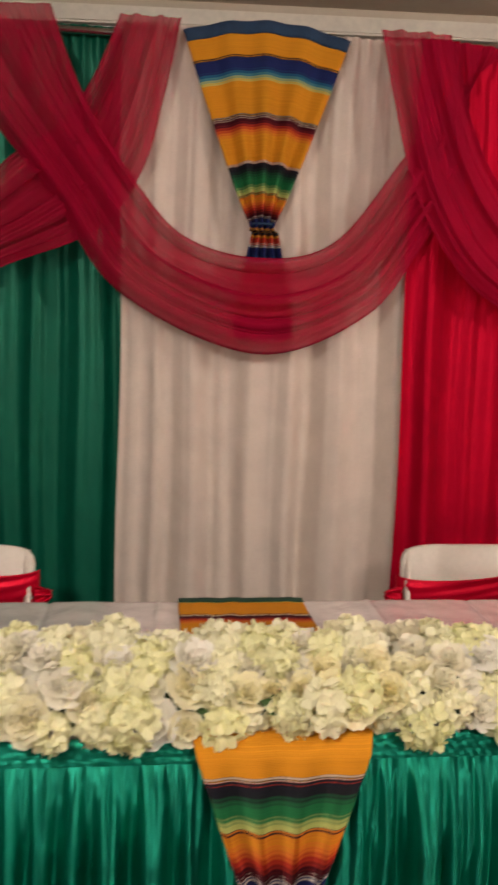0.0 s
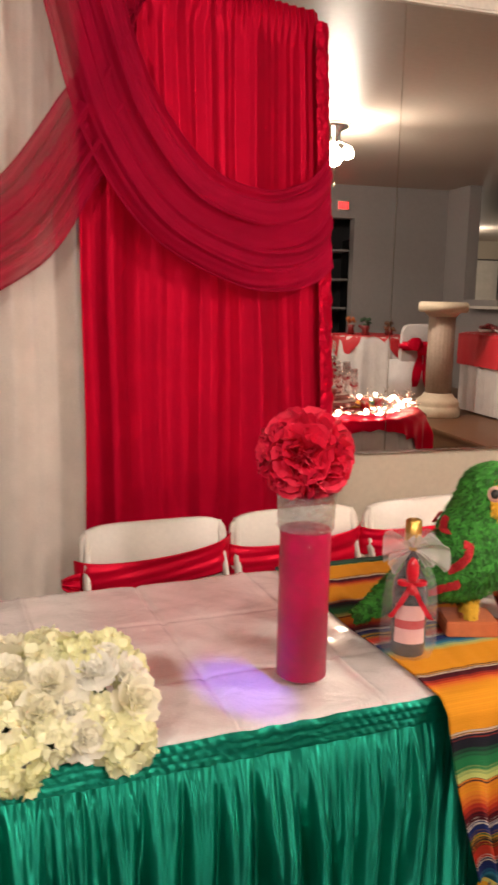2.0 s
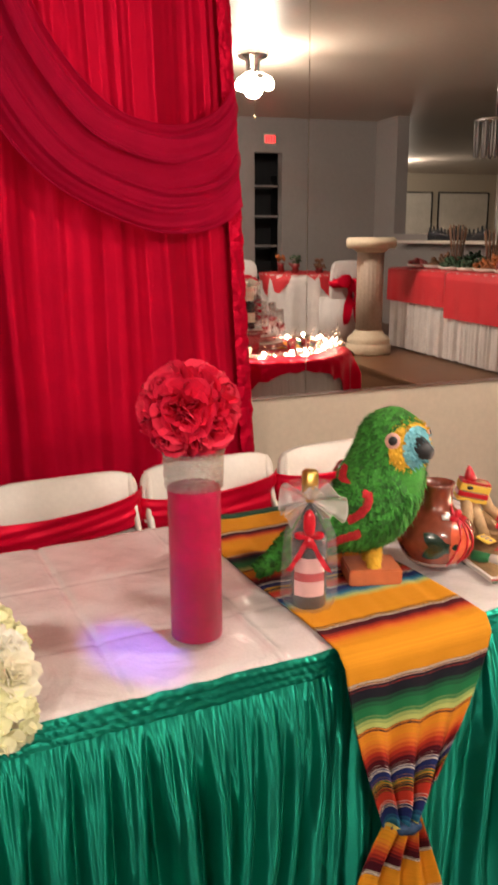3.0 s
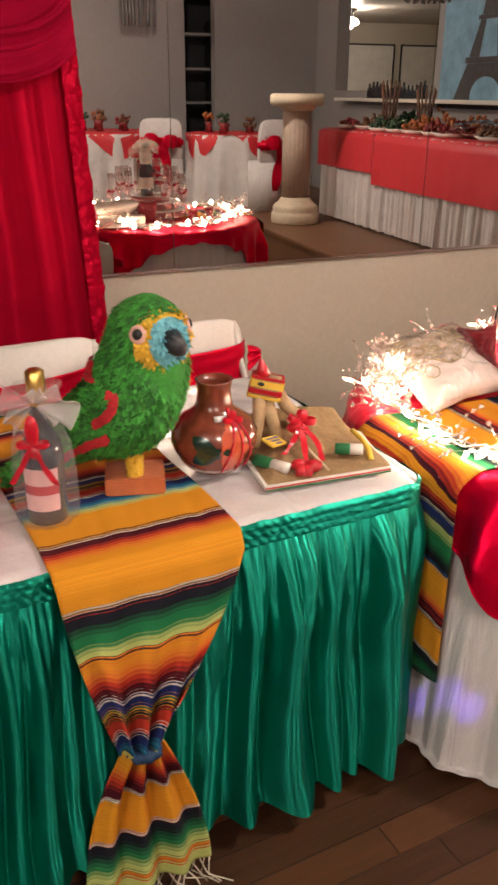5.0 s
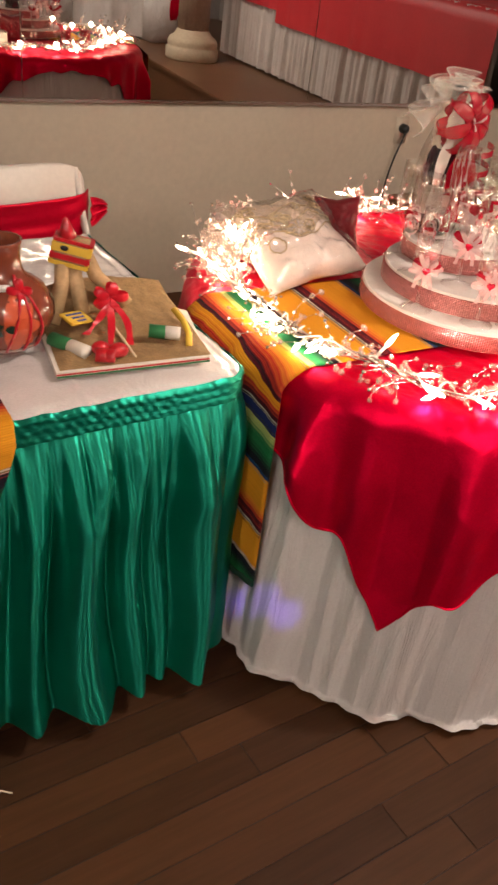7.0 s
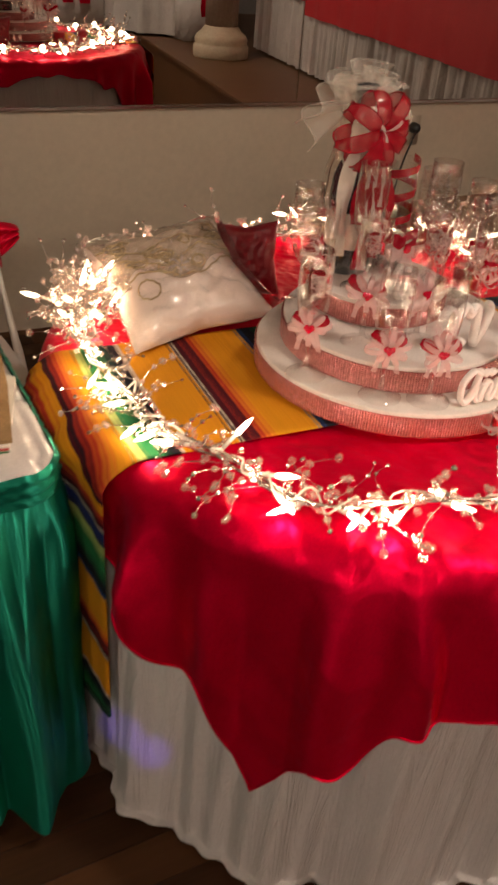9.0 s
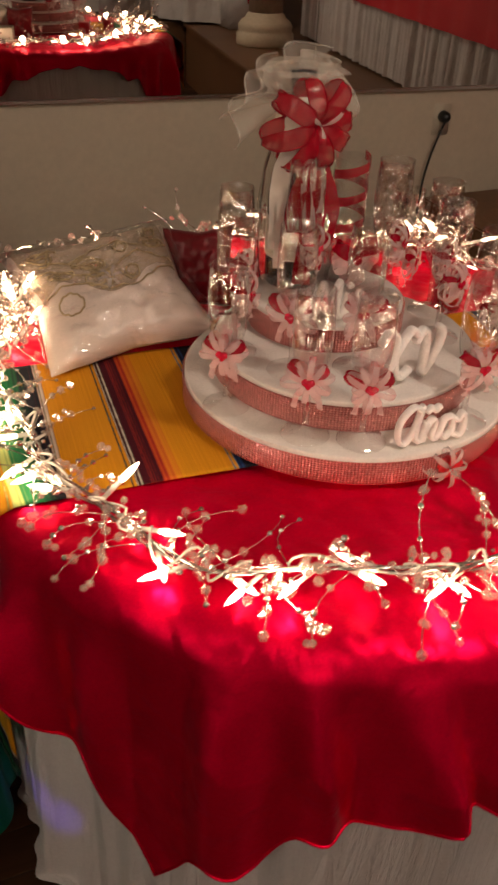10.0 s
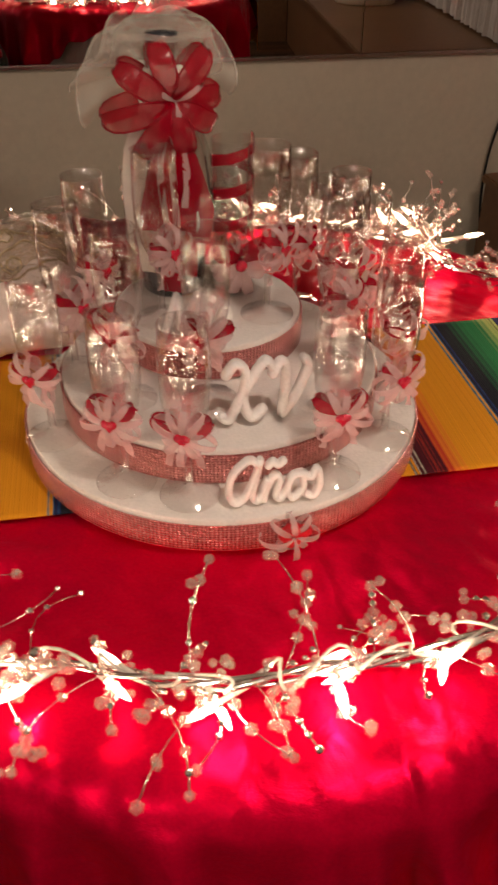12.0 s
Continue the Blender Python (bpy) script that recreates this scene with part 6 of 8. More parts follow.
TIERS = ((0.0, 0.0, 0.238, 0.0, 0.042), (0.0, 0.012, 0.190, 0.042, 0.087), (0.0, 0.075, 0.115, 0.087, 0.130))
for tx, ty, r, z0, z1 in TIERS:
    bm = bmesh.new()
    lathe(bm, [(0.0, z0), (r - 0.002, z0), (r, z0 + 0.002), (r, z1 - 0.002), (r - 0.002, z1), (0.0, z1)], 96, pose(tx, ty, 0))
    tier = part("tier", bm, M_FOAM, stand)
    n = 120

    def band(u, v, tx=tx, ty=ty, r=r, z0=z0, z1=z1):
        a = 2 * math.pi * u
        return (tx + (r + 0.0025) * math.cos(a), ty + (r + 0.0025) * math.sin(a), z0 + 0.003 + (z1 - z0 - 0.009) * v, a * r, v * (z1 - z0))
    sheet("rhinestone_band", band, n, 2, M_STONES, tier, "pink rhinestone band", 0.002)
bm = bmesh.new()
lathe(bm, [(0.0, 0.0), (0.012, 0.0), (0.013, 0.004), (0.0, 0.010)], 12, pose(0.02, -0.243, 0.022, 90))
gem = part("bow_ornament", bm, M_REDB, stand)
bow_parts("ribbon_loop", gem, M_ORGZ, None, (0.02, -0.245, 0.022), 8, 0.030, 0.006, 21, 360, 0, 0.0005)
bow_parts("red_loop", gem, M_REDB, None, (0.02, -0.249, 0.022), 5, 0.017, 0.008, 24, 360, 20, 0.0005)


def lettering(strokes, unit, m, label):
    """A cut-out script word standing on the tier, with a thick rounded edge."""
    bm = bmesh.new()
    for pts in strokes:
        n = 7 * len(pts)
        tube(bm, [spline([(x + 0.18 * y, y, 0) for x, y in pts], k / n) for k in range(n + 1)], 0.125, 10)
        for x, y in (pts[0], pts[-1]):
            blob(bm, (x + 0.18 * y, y, 0), (0.125, 0.125, 0.125), 2)
    mid = 0.5 * (min(v.co.x for v in bm.verts) + max(v.co.x for v in bm.verts))
    bmesh.ops.transform(bm, matrix=Matrix.Diagonal((unit, unit, unit * 1.9, 1)) @ Matrix.Translation((-mid, 0.125, 0)), verts=bm.verts)
    me = bpy.data.meshes.new("word")
    bm.to_mesh(me)
    bm.free()
    me.polygons.foreach_set("use_smooth", [True] * len(me.polygons))
    me.materials.append(M_LETTER)
    ob = new("foam_lettering", me)
    ob.matrix_basis = m
    return tagged(ob, label, "lettering", group="foam words on the stand")


YEARS = (((1.0, 1.45), (0.62, 1.62), (0.15, 1.05), (0.18, 0.3), (0.5, 0.0), (0.85, 0.45), (1.05, 1.55)), ((1.05, 1.6), (0.98, 0.6), (1.05, 0.1), (1.28, 0.1), (1.42, 0.85), (1.42, 0.05)),
         ((1.42, 0.4), (1.62, 0.95), (1.84, 0.8), (1.82, 0.15), (2.02, 0.05), (2.2, 0.4)), ((2.6, 0.95), (2.28, 0.85), (2.2, 0.3), (2.45, 0.0), (2.75, 0.35), (2.62, 0.95)),
         ((2.62, 0.95), (2.95, 0.75), (3.12, 1.05), (3.32, 0.5), (3.2, 0.02), (2.9, 0.08)), ((1.35, 1.35), (1.5, 1.5), (1.68, 1.36), (1.86, 1.5)))
FIFTEEN = (((0.0, 1.25), (0.22, 1.55), (0.5, 1.3), (0.58, 0.5), (0.82, 0.05), (1.12, 0.25)), ((1.18, 1.4), (0.95, 1.55), (0.58, 0.85), (0.28, 0.08), (0.02, 0.15)),
           ((1.22, 1.2), (1.42, 1.52), (1.58, 1.2), (1.66, 0.08)), ((1.66, 0.08), (1.95, 0.6), (2.12, 1.3), (2.0, 1.55)))
MINE = (((0.0, 0.05), (0.12, 0.8), (0.26, 1.5)), ((0.26, 1.5), (0.42, 0.9), (0.58, 0.35), (0.78, 0.95), (0.98, 1.5)), ((0.98, 1.5), (1.02, 0.5), (1.18, 0.05), (1.42, 0.3)),
        ((1.46, 0.9), (1.44, 0.3), (1.58, 0.02), (1.8, 0.5)), ((1.48, 1.28), (1.50, 1.30)), ((1.8, 0.5), (1.98, 1.0), (2.18, 0.45), (2.05, 0.02), (1.78, 0.08)))
lettering(YEARS, 0.0300, pose(2.680, 1.268, 0.815, 82, 0, -4), "white glittery foam word on the lowest tier")
lettering(FIFTEEN, 0.0415, pose(2.690, 1.350, 0.860, 80, 0, -3), "white glittery foam numerals on the middle tier")
lettering(MINE, 0.034, pose(2.640, 1.468, 0.902, 82, 0, -3), "white glittery foam word on the top tier")

# champagne flutes with ribbon bows
FLUTE = [(0.0310, 0.0), (0.0325, 0.0008), (0.0320, 0.0020), (0.012, 0.006), (0.0042, 0.012), (0.0036, 0.045), (0.0048, 0.070), (0.012, 0.082), (0.0195, 0.100), (0.0225, 0.114), (0.0245, 0.130), (0.0255, 0.150), (0.0250, 0.175), (0.0235, 0.200), (0.0242, 0.2012), (0.0236, 0.2024), (0.0222, 0.2012), (0.0236, 0.175)]
M_PINKO = sheer("pink_white_organza", (0.93, 0.68, 0.67), 0.46, 0.35)
M_REDO = sheer("red_organza", (0.40, 0.001, 0.018), 0.12, 0.26)
for m_ in (M_REDO, M_PINKO):
    m_.node_tree.nodes["Principled BSDF"].inputs["Specular IOR Level"].default_value = 0.25
M_BOWO = sheer("red_bow_organza", (0.46, 0.0015, 0.018), 0.26, 0.22)
M_BOWO.node_tree.nodes["Principled BSDF"].inputs["Specular IOR Level"].default_value = 0.4
M_HEART = plain("red_heart_gem", (0.50, 0.004, 0.03), 0.12, coat=1.0, bump=0)


def glass_mesh():
    bm = bmesh.new()
    lathe(bm, FLUTE, 56, caps=(False, False), wave=lambda a, z: 0.045 * math.cos(14 * a) * math.exp(-((z - 0.108) / 0.026) ** 2))
    me = bpy.data.meshes.new("bowl")
    bm.normal_update()
    bm.to_mesh(me)
    bm.free()
    me.polygons.foreach_set("use_smooth", [True] * len(me.polygons))
    me.materials.append(M_FLUTE)
    return me


def flute(m, face, seed):
    """A champagne flute with a pink and red bow; face turns the bow."""
    ob = thing("champagne_flute", "clear glass champagne flute with a pink and red bow", "glass", m, "champagne flutes")
    link("glass", FLUTE_MESH, None, ob)
    turn = pose(0, 0, 0.088, 0, 0, face)
    bow_parts("red_loop", ob, M_REDO, turn, (0, -0.008, 0.0), 2, 0.031, 0.012, seed, 236, 31, 0.0006)
    bow_parts("organza_loop", ob, M_PINKO, turn, (0, -0.012, 0.0), 10, 0.031, 0.0072, seed + 9, 360, 14, 0.0005)
    for s in (-1, 1):
        bm = bmesh.new()
        ribbon_tail(bm, [(0, -0.012, 0), (0.012 * s, -0.018, -0.018), (0.017 * s, -0.016, -0.040)], 0.008)
        bmesh.ops.transform(bm, matrix=turn, verts=bm.verts)
        part("ribbon_tail", bm, M_PINKO, ob)
    bm = bmesh.new()
    for s in (-1, 1):
        blob(bm, (0.0036 * s, -0.026, 0.002), (0.0052, 0.0035, 0.0052), 2)
    lathe(bm, [(0.0, -0.009), (0.0075, 0.0005), (0.006, 0.004), (0.0, 0.004)], 10, pose(0, -0.026, 0) @ Matrix.Diagonal((1.05, 0.45, 1, 1)))
    bmesh.ops.transform(bm, matrix=turn, verts=bm.verts)
    part("heart", bm, M_HEART, ob, "red heart gem")
    return ob


FLUTE_MESH = glass_mesh()
z1, z2, z3 = TOWER.z + 0.042, TOWER.z + 0.087, TOWER.z + 0.130
for k, (x, y, z) in enumerate(((2.535, 1.340, z1), (2.597, 1.302, z1), (2.752, 1.300, z1), (2.832, 1.350, z1), (2.464, 1.440, z1), (2.872, 1.440, z1),
                               (2.500, 1.505, z2), (2.552, 1.428, z2), (2.640, 1.405, z2), (2.800, 1.450, z2), (2.838, 1.530, z2), (2.800, 1.612, z2), (2.535, 1.592, z2),
                               (2.735, 1.512, z3), (2.610, 1.530, z3), (2.725, 1.700, z1), (2.850, 1.640, z1), (2.880, 1.560, z1))):
    out = math.degrees(math.atan2(y - TOWER.y, x - TOWER.x)) + 90
    face = out * 0.45 - 12 + 13 * math.sin(3.1 * k)
    flute(pose(x, y, z + 0.002, 0, 0, 0), max(-38, min(38, face)), k)

# the wrapped bottle on the top tier
champ = thing("champagne_bottle", "champagne bottle with white tulle and a big red bow", "bottle", pose(2.640, 1.622, z3))
bm = bmesh.new()
lathe(bm, [(0.0, 0.0), (0.038, 0.0), (0.041, 0.004), (0.041, 0.13), (0.037, 0.16), (0.020, 0.205), (0.0155, 0.225), (0.0155, 0.285), (0.018, 0.288), (0.018, 0.30), (0.0, 0.302)], 32)
part("glass", bm, M_BOTTLE, champ)
bm = bmesh.new()
lathe(bm, [(0.050, 0.001), (0.056, 0.03), (0.054, 0.12), (0.048, 0.17), (0.034, 0.215), (0.026, 0.235), (0.040, 0.262)], 56, wave=lambda a, z: 0.06 * math.sin(8 * a + 9 * z) + 0.03 * math.sin(19 * a), caps=(False, False))
part("wrapping", bm, M_CLEARBAG, champ, "clear film wrapping")
bm = bmesh.new()
lathe(bm, [(0.0412, 0.045), (0.0418, 0.046), (0.0418, 0.105), (0.0412, 0.106)], 32)
part("label", bm, M_WHTP, champ)
bm = bmesh.new()
lathe(bm, [(0.030, 0.18), (0.032, 0.20), (0.035, 0.235), (0.032, 0.262), (0.028, 0.27)], 40, wave=lambda a, z: 0.08 * math.sin(6 * a))
part("collar", bm, M_WHTP, champ, "folded white paper collar")
bm = bmesh.new()
lathe(bm, [(0.022, 0.255), (0.034, 0.285), (0.050, 0.305), (0.058, 0.300)], 48, wave=lambda a, z: 0.12 * math.sin(7 * a) * (z - 0.25) / 0.05, caps=(False, False))
part("tulle", bm, M_TULLE, champ, "ruffled white tulle round the neck")
for tilt, spread, reach, waves, sd in ((62, 150, 0.080, 2.0, 0.4), (128, 120, 0.088, 2.4, 1.9), (160, 100, 0.088, 2.0, 3.1), (36, 90, 0.078, 2.2, 4.4), (95, 130, 0.070, 2.6, 5.6)):
    ruffled_net("tulle_ruffle", champ, M_TULLE, (-0.006, 0.012, 0.262), tilt, spread, reach, waves, sd, "stiff white net with a rolled edge")
bow_parts("bow_loop", champ, M_BOWO, None, (0.0, -0.034, 0.240), 8, 0.068, 0.025, 31, 360, 12, 0.0013)
bm = bmesh.new()
ribbon_loops(bm, (0.004, -0.046, 0.240), 3, 0.036, 0.006, 33, 360, 30)
for s, L in ((-0.9, 0.15), (-0.2, 0.12), (0.6, 0.10)):
    ribbon_tail(bm, [(0, -0.050, 0.225), (0.020 * s, -0.058, 0.17), (0.012 * s, -0.064, 0.225 - L)], 0.008)
part("white_ribbon", bm, M_PINKO, champ)
for s, L, w in ((-1.0, 0.13, 0.024), (-0.35, 0.21, 0.026), (0.35, 0.19, 0.024), (1.0, 0.15, 0.020)):
    bm = bmesh.new()
    ribbon_tail(bm, [(0, -0.048, 0.225), (0.022 * s, -0.056, 0.16), (0.034 * s, -0.058, 0.11), (0.026 * s, -0.052, 0.225 - L)], w)
    part("ribbon_tail", bm, M_BOWO, champ)
# white gift ribbon hanging down beside the bottle
for x, L in ((-0.046, 0.17), (-0.036, 0.20)):
    bm = bmesh.new()
    ribbon_tail(bm, [(x * 0.5, -0.036, 0.235), (x, -0.040, 0.19), (x * 1.12, -0.036, 0.12), (x, -0.030, 0.235 - L)], 0.017)
    part("gift_ribbon", bm, M_WHTP, champ, "curled white gift ribbon")
# a glass cylinder with a spiral of red ribbon
tall = thing("glass_cylinder", "tall glass cylinder wound with red ribbon", "vase", pose(2.712, 1.592, z3))
bm = bmesh.new()
lathe(bm, [(0.024, 0.0), (0.026, 0.002), (0.0255, 0.19), (0.0243, 0.19), (0.0243, 0.006), (0.0, 0.005)], 32)
part("glass", bm, M_GLASS, tall)
bm = bmesh.new()
g = []
for k in range(81):
    a, z = k * 0.24, 0.06 + 0.122 * k / 80
    g.append([bm.verts.new((0.0262 * math.cos(a), 0.0262 * math.sin(a), z)), bm.verts.new((0.0262 * math.cos(a), 0.0262 * math.sin(a), z + 0.013))])
for a, b in zip(g, g[1:]):
    bm.faces.new((a[0], b[0], b[1], a[1]))
part("spiral_ribbon", bm, M_BOWO, tall)
bow_parts("organza_loop", tall, M_PINKO, None, (0.0, -0.028, 0.05), 7, 0.040, 0.013, 41, 250, 146, 0.0006)
bow_parts("red_loop", tall, M_REDO, None, (0.0, -0.026, 0.053), 2, 0.042, 0.020, 43, 248, 28, 0.0007)
bm = bmesh.new()
blob(bm, (0, -0.044, 0.05), (0.008, 0.005, 0.008), 2)
part("heart", bm, M_HEART, tall)

# candles in glass cups
M_WAX = plain("red_candle_wax", (0.48, 0.008, 0.015), 0.35, coat=0.3)
for x, y in ((2.880, 1.775), (3.005, 1.700), (2.485, 1.790)):
    cup = thing("votive_candle", "red candle in a clear glass cup", "candle", pose(x, y, 0.767), "votive candles")
    bm = bmesh.new()
    lathe(bm, [(0.026, 0.0), (0.028, 0.002), (0.032, 0.085), (0.0308, 0.085), (0.0265, 0.006), (0.0, 0.005)], 28)
    part("cup", bm, M_GLASS, cup)
    bm = bmesh.new()
    lathe(bm, [(0.0, 0.006), (0.025, 0.007), (0.0285, 0.060), (0.0, 0.058)], 24)
    part("candle", bm, M_WAX, cup)

# ---- the cushions in clear bags ----
M_CUSH = satin("white_satin_cushion", (0.72, 0.60, 0.54), 0.34, 0.5)
M_LACE = plain("gold_lace", (0.46, 0.35, 0.20), 0.5, 0.2, amount=0.4, scale=60, fine=260, bump=0.8, dist=0.003)


def cushion_shape(w, l, h):
    def fn(u, v, top=1):
        a, b = (u - 0.5) * 2, (v - 0.5) * 2
        e = (1 - a ** 4) * (1 - b ** 4)
        p = 1 - 0.10 * (1 - abs(a * b))
        z = top * h * max(e, 0) ** 0.55 + 0.010 * noise.noise(Vector((5 * a, 5 * b, top * 3.0))) * e
        return (a * w / 2 * p * (1 + 0.05 * abs(b)), b * l / 2 * p * (1 + 0.05 * abs(a)), z)
    return fn


def cushion(name, label, m, w, l, h, mat):
    ob = thing(name, label, "cushion", m)
    f = cushion_shape(w, l, h)
    bm = bmesh.new()
    for top in (1, -1):
        g = [[bm.verts.new(f(i / 24, j / 24, top)) for i in range(25)] for j in range(25)]
        for j in range(24):
            for i in range(24):
                q = (g[j][i], g[j][i + 1], g[j + 1][i + 1], g[j + 1][i])
                bm.faces.new(q if top > 0 else tuple(reversed(q)))
    bmesh.ops.remove_doubles(bm, verts=bm.verts, dist=1e-5)
    part("pillow", bm, mat, ob)
    return ob, f


pil, f = cushion("cushion", "white satin cushion with gold lace in a clear bag", pose(2.398, 1.795, 0.836, 24, -4, 5), 0.275, 0.245, 0.040, M_CUSH)
sheet("lace_panel", lambda u, v: tuple(Vector(f(0.04 + 0.92 * u, 0.46 + 0.10 * math.sin(9 * u) * (1 - v) + 0.50 * v)) + Vector((0, 0, 0.0015 + 0.0015 * math.sin(70 * u) * math.sin(50 * v)))), 60, 36, sheer("gold_lace_net", (0.60, 0.47, 0.32), 0.58, 0.6), pil, "gold-brown lace net over the upper half")
bm = bmesh.new()
lace = random.Random(12)
for line in range(15):
    pts = []
    cu, cv, ru, rv = lace.uniform(0.12, 0.88), lace.uniform(0.50, 0.88), lace.uniform(0.05, 0.13), lace.uniform(0.03, 0.09)
    for k in range(48):
        t = k / 47
        if line < 3:
            u, v = 0.05 + 0.90 * t, 0.46 + 0.16 * line + 0.07 * math.sin(t * (8 + line) + line)
        elif line == 3:
            u, v = 0.20 + 0.075 * math.cos(t * 6.28), 0.36 + 0.085 * math.sin(t * 6.28)
        else:
            a = t * 9.0 + line
            u, v = cu + ru * math.cos(a) * (1 - 0.6 * t), cv + rv * math.sin(a) * (1 - 0.6 * t)
        x, y, z = f(u, v)
        pts.append((x, y, z + 0.002 + 0.0015 * math.sin(60 * t)))
    tube(bm, pts, 0.0016, 5)
part("lace_trim", bm, M_LACE, pil, "gold lace applique")
bm = bmesh.new()
ribbon_loops(bm, (0, 0, 0), 6, 0.026, 0.006, 52)
bmesh.ops.transform(bm, matrix=pose(0.0, 0.0, 0.036, -90), verts=bm.verts)
part("ribbon_bow", bm, M_ORGZ, pil)


def bag(u, v):
    x, y, z = f(min(max(u, 0.0), 1.0), v)
    k = 1.0 + 0.06
    crease = 0.006 * noise.noise(Vector((14 * x, 14 * y, 2.0))) + 0.008 * abs(noise.noise(Vector((46 * x, 30 * y, 7.0))))
    return (x * k + 0.03 * max(0, u - 0.8), y * k, z + 0.006 + crease)


sheet("plastic_bag", bag, 90, 90, M_CLEARBAG, pil, "clear crinkled plastic bag")
pil2, _ = cushion("cushion", "dark red satin cushion standing in a clear bag", pose(2.580, 1.865, 0.832, 76, 0, -10), 0.12, 0.14, 0.022, satin("dark_red_satin", (0.20, 0.004, 0.012), 0.35, 0.4))


prop = thing("card_box", "open white card box behind the cushion", "box", pose(2.415, 1.935, 0.770, 0, 0, 6))
for nm, dims in (("base", (-0.13, 0.13, -0.045, 0.045, 0.0, 0.004)), ("side", (-0.13, 0.13, -0.045, -0.041, 0.004, 0.060)), ("side", (-0.13, 0.13, 0.041, 0.045, 0.004, 0.060)),
                 ("end", (-0.13, -0.126, -0.041, 0.041, 0.004, 0.060)), ("end", (0.126, 0.13, -0.041, 0.041, 0.004, 0.060))):
    bm = bmesh.new()
    slab(bm, *dims, 0.001)
    part(nm, bm, M_WHTP, prop, smooth=False)


# ---- the lit bead garland round the table's rim ----
def bead_mesh(name, r, mat, sub):
    bm = bmesh.new()
    bmesh.ops.create_icosphere(bm, subdivisions=sub, radius=r)
    me = bpy.data.meshes.new(name)
    bm.to_mesh(me)
    bm.free()
    me.materials.append(mat)
    return me


GC = Vector((2.69, 1.585, 0.766))
GEM_SCALE = 0.88
garland = thing("bead_garland", "clear crystal bead garland with lit warm fairy lights", "garland", pose(*GC))
rnd = random.Random(21)
GR = 0.507
stems, wires, holders = (bmesh.new() for _ in range(3))


def rim_point(a):
    r = GR + 0.016 * math.sin(5 * a + 1) + 0.008 * math.sin(13 * a) + 0.030 * math.exp(-((math.degrees(a) - 256) / 30) ** 2)
    lift = 0.018 * math.exp(-((math.degrees(a) - 40) / 28) ** 2)
    return Vector((r * math.cos(a), r * math.sin(a) * 0.985, 0.020 + 0.008 * math.sin(9 * a) + lift))


for strand in range(3):
    tube(stems, [rim_point(2 * math.pi * k / 150) + Vector((0.005 * math.cos(k * 0.9 + strand * 2), 0.005 * math.sin(k * 0.8 + strand * 2), 0.005 * math.sin(k * 0.7 + 2 * strand))) for k in range(151)], 0.0028, 6)
GEMS, BULBS = [], []


def spray(p, d, tan, L, k, up):
    """A thin wire with crystals and small silver beads on it."""
    pts = []
    bend = rnd.uniform(-0.03, 0.03)
    for j in range(7):
        f2 = j / 6
        q = p + d * L * f2 + tan * bend * math.sin(2.6 * f2) + Vector((0, 0, 0.004 * f2 if up else -0.020 * f2 * f2))
        q.z = max(q.z, 0.007)
        pts.append(q)
    tube(wires, pts, 0.0007, 4)
    for j, q in enumerate(pts[1:], 1):
        if j in (2, 4, 6) or rnd.random() < 0.35:
            if rnd.random() < 0.62:
                GEMS.append((q, True, rnd.uniform(0.0055, 0.0082)))
                if rnd.random() < 0.5:
                    GEMS.append((q + Vector((rnd.uniform(-.009, .009), rnd.uniform(-.009, .009), rnd.uniform(0, .008))), True, rnd.uniform(0.005, 0.0075)))
            else:
                GEMS.append((q, False, rnd.uniform(0.0055, 0.0072)))


for k in range(230):
    a = 2 * math.pi * (k + rnd.uniform(-.45, .45)) / 230
    p = rim_point(a % (2 * math.pi))
    rad = Vector((math.cos(a), math.sin(a), 0))
    tan = Vector((-rad.y, rad.x, 0))
    out = rnd.choice((1, 1, 1, 1, -1, -1))
    up = rnd.random() < 0.16
    d = (rad * out * rnd.uniform(0.3, 1.0) + tan * rnd.uniform(-0.9, 0.9) + Vector((0, 0, rnd.uniform(0.3, 1.2) if up else rnd.uniform(0.0, 0.3)))).normalized()
    spray(p, d, tan, rnd.uniform(0.045, 0.125), k, up)
    for j in range(2):      # crystals close to the stem
        GEMS.append((p + Vector((rnd.uniform(-.022, .022), rnd.uniform(-.022, .022), rnd.uniform(-.006, .018))), rnd.random() < 0.75, rnd.uniform(0.005, 0.008)))
# the loose end is bunched up and stands on the far left of the rim
BUNCH = rim_point(math.radians(157))
for k in range(80):
    p = BUNCH + Vector((rnd.uniform(-.035, .035), rnd.uniform(-.06, .05), rnd.uniform(0.0, 0.05)))
    d = Vector((rnd.uniform(-0.8, 0.5), rnd.uniform(-0.7, 0.7), rnd.uniform(0.2, 1.4))).normalized()
    spray(p, d, Vector((d.y, -d.x, 0)), rnd.uniform(0.04, 0.115), k, True)
for deg, n, wide in ((36, 34, 0.05), (72, 12, 0.05)):
    heap = rim_point(math.radians(deg))
    for k in range(n):
        p = heap + Vector((rnd.uniform(-wide, wide), rnd.uniform(-wide, wide), rnd.uniform(0.0, 0.025)))
        d = Vector((rnd.uniform(-0.7, 0.8), rnd.uniform(-0.7, 0.6), rnd.uniform(0.1, 0.9))).normalized()
        spray(p, d, Vector((d.y, -d.x, 0)), rnd.uniform(0.04, 0.11), k, True)


def bulb_at(p, d, reach):
    q = p + d * reach
    q.z = max(q.z, 0.012)
    BULBS.append((q, d))
    tube(holders, [p, p.lerp(q, 0.6), q], 0.0030, 6)


rnd = random.Random(33)
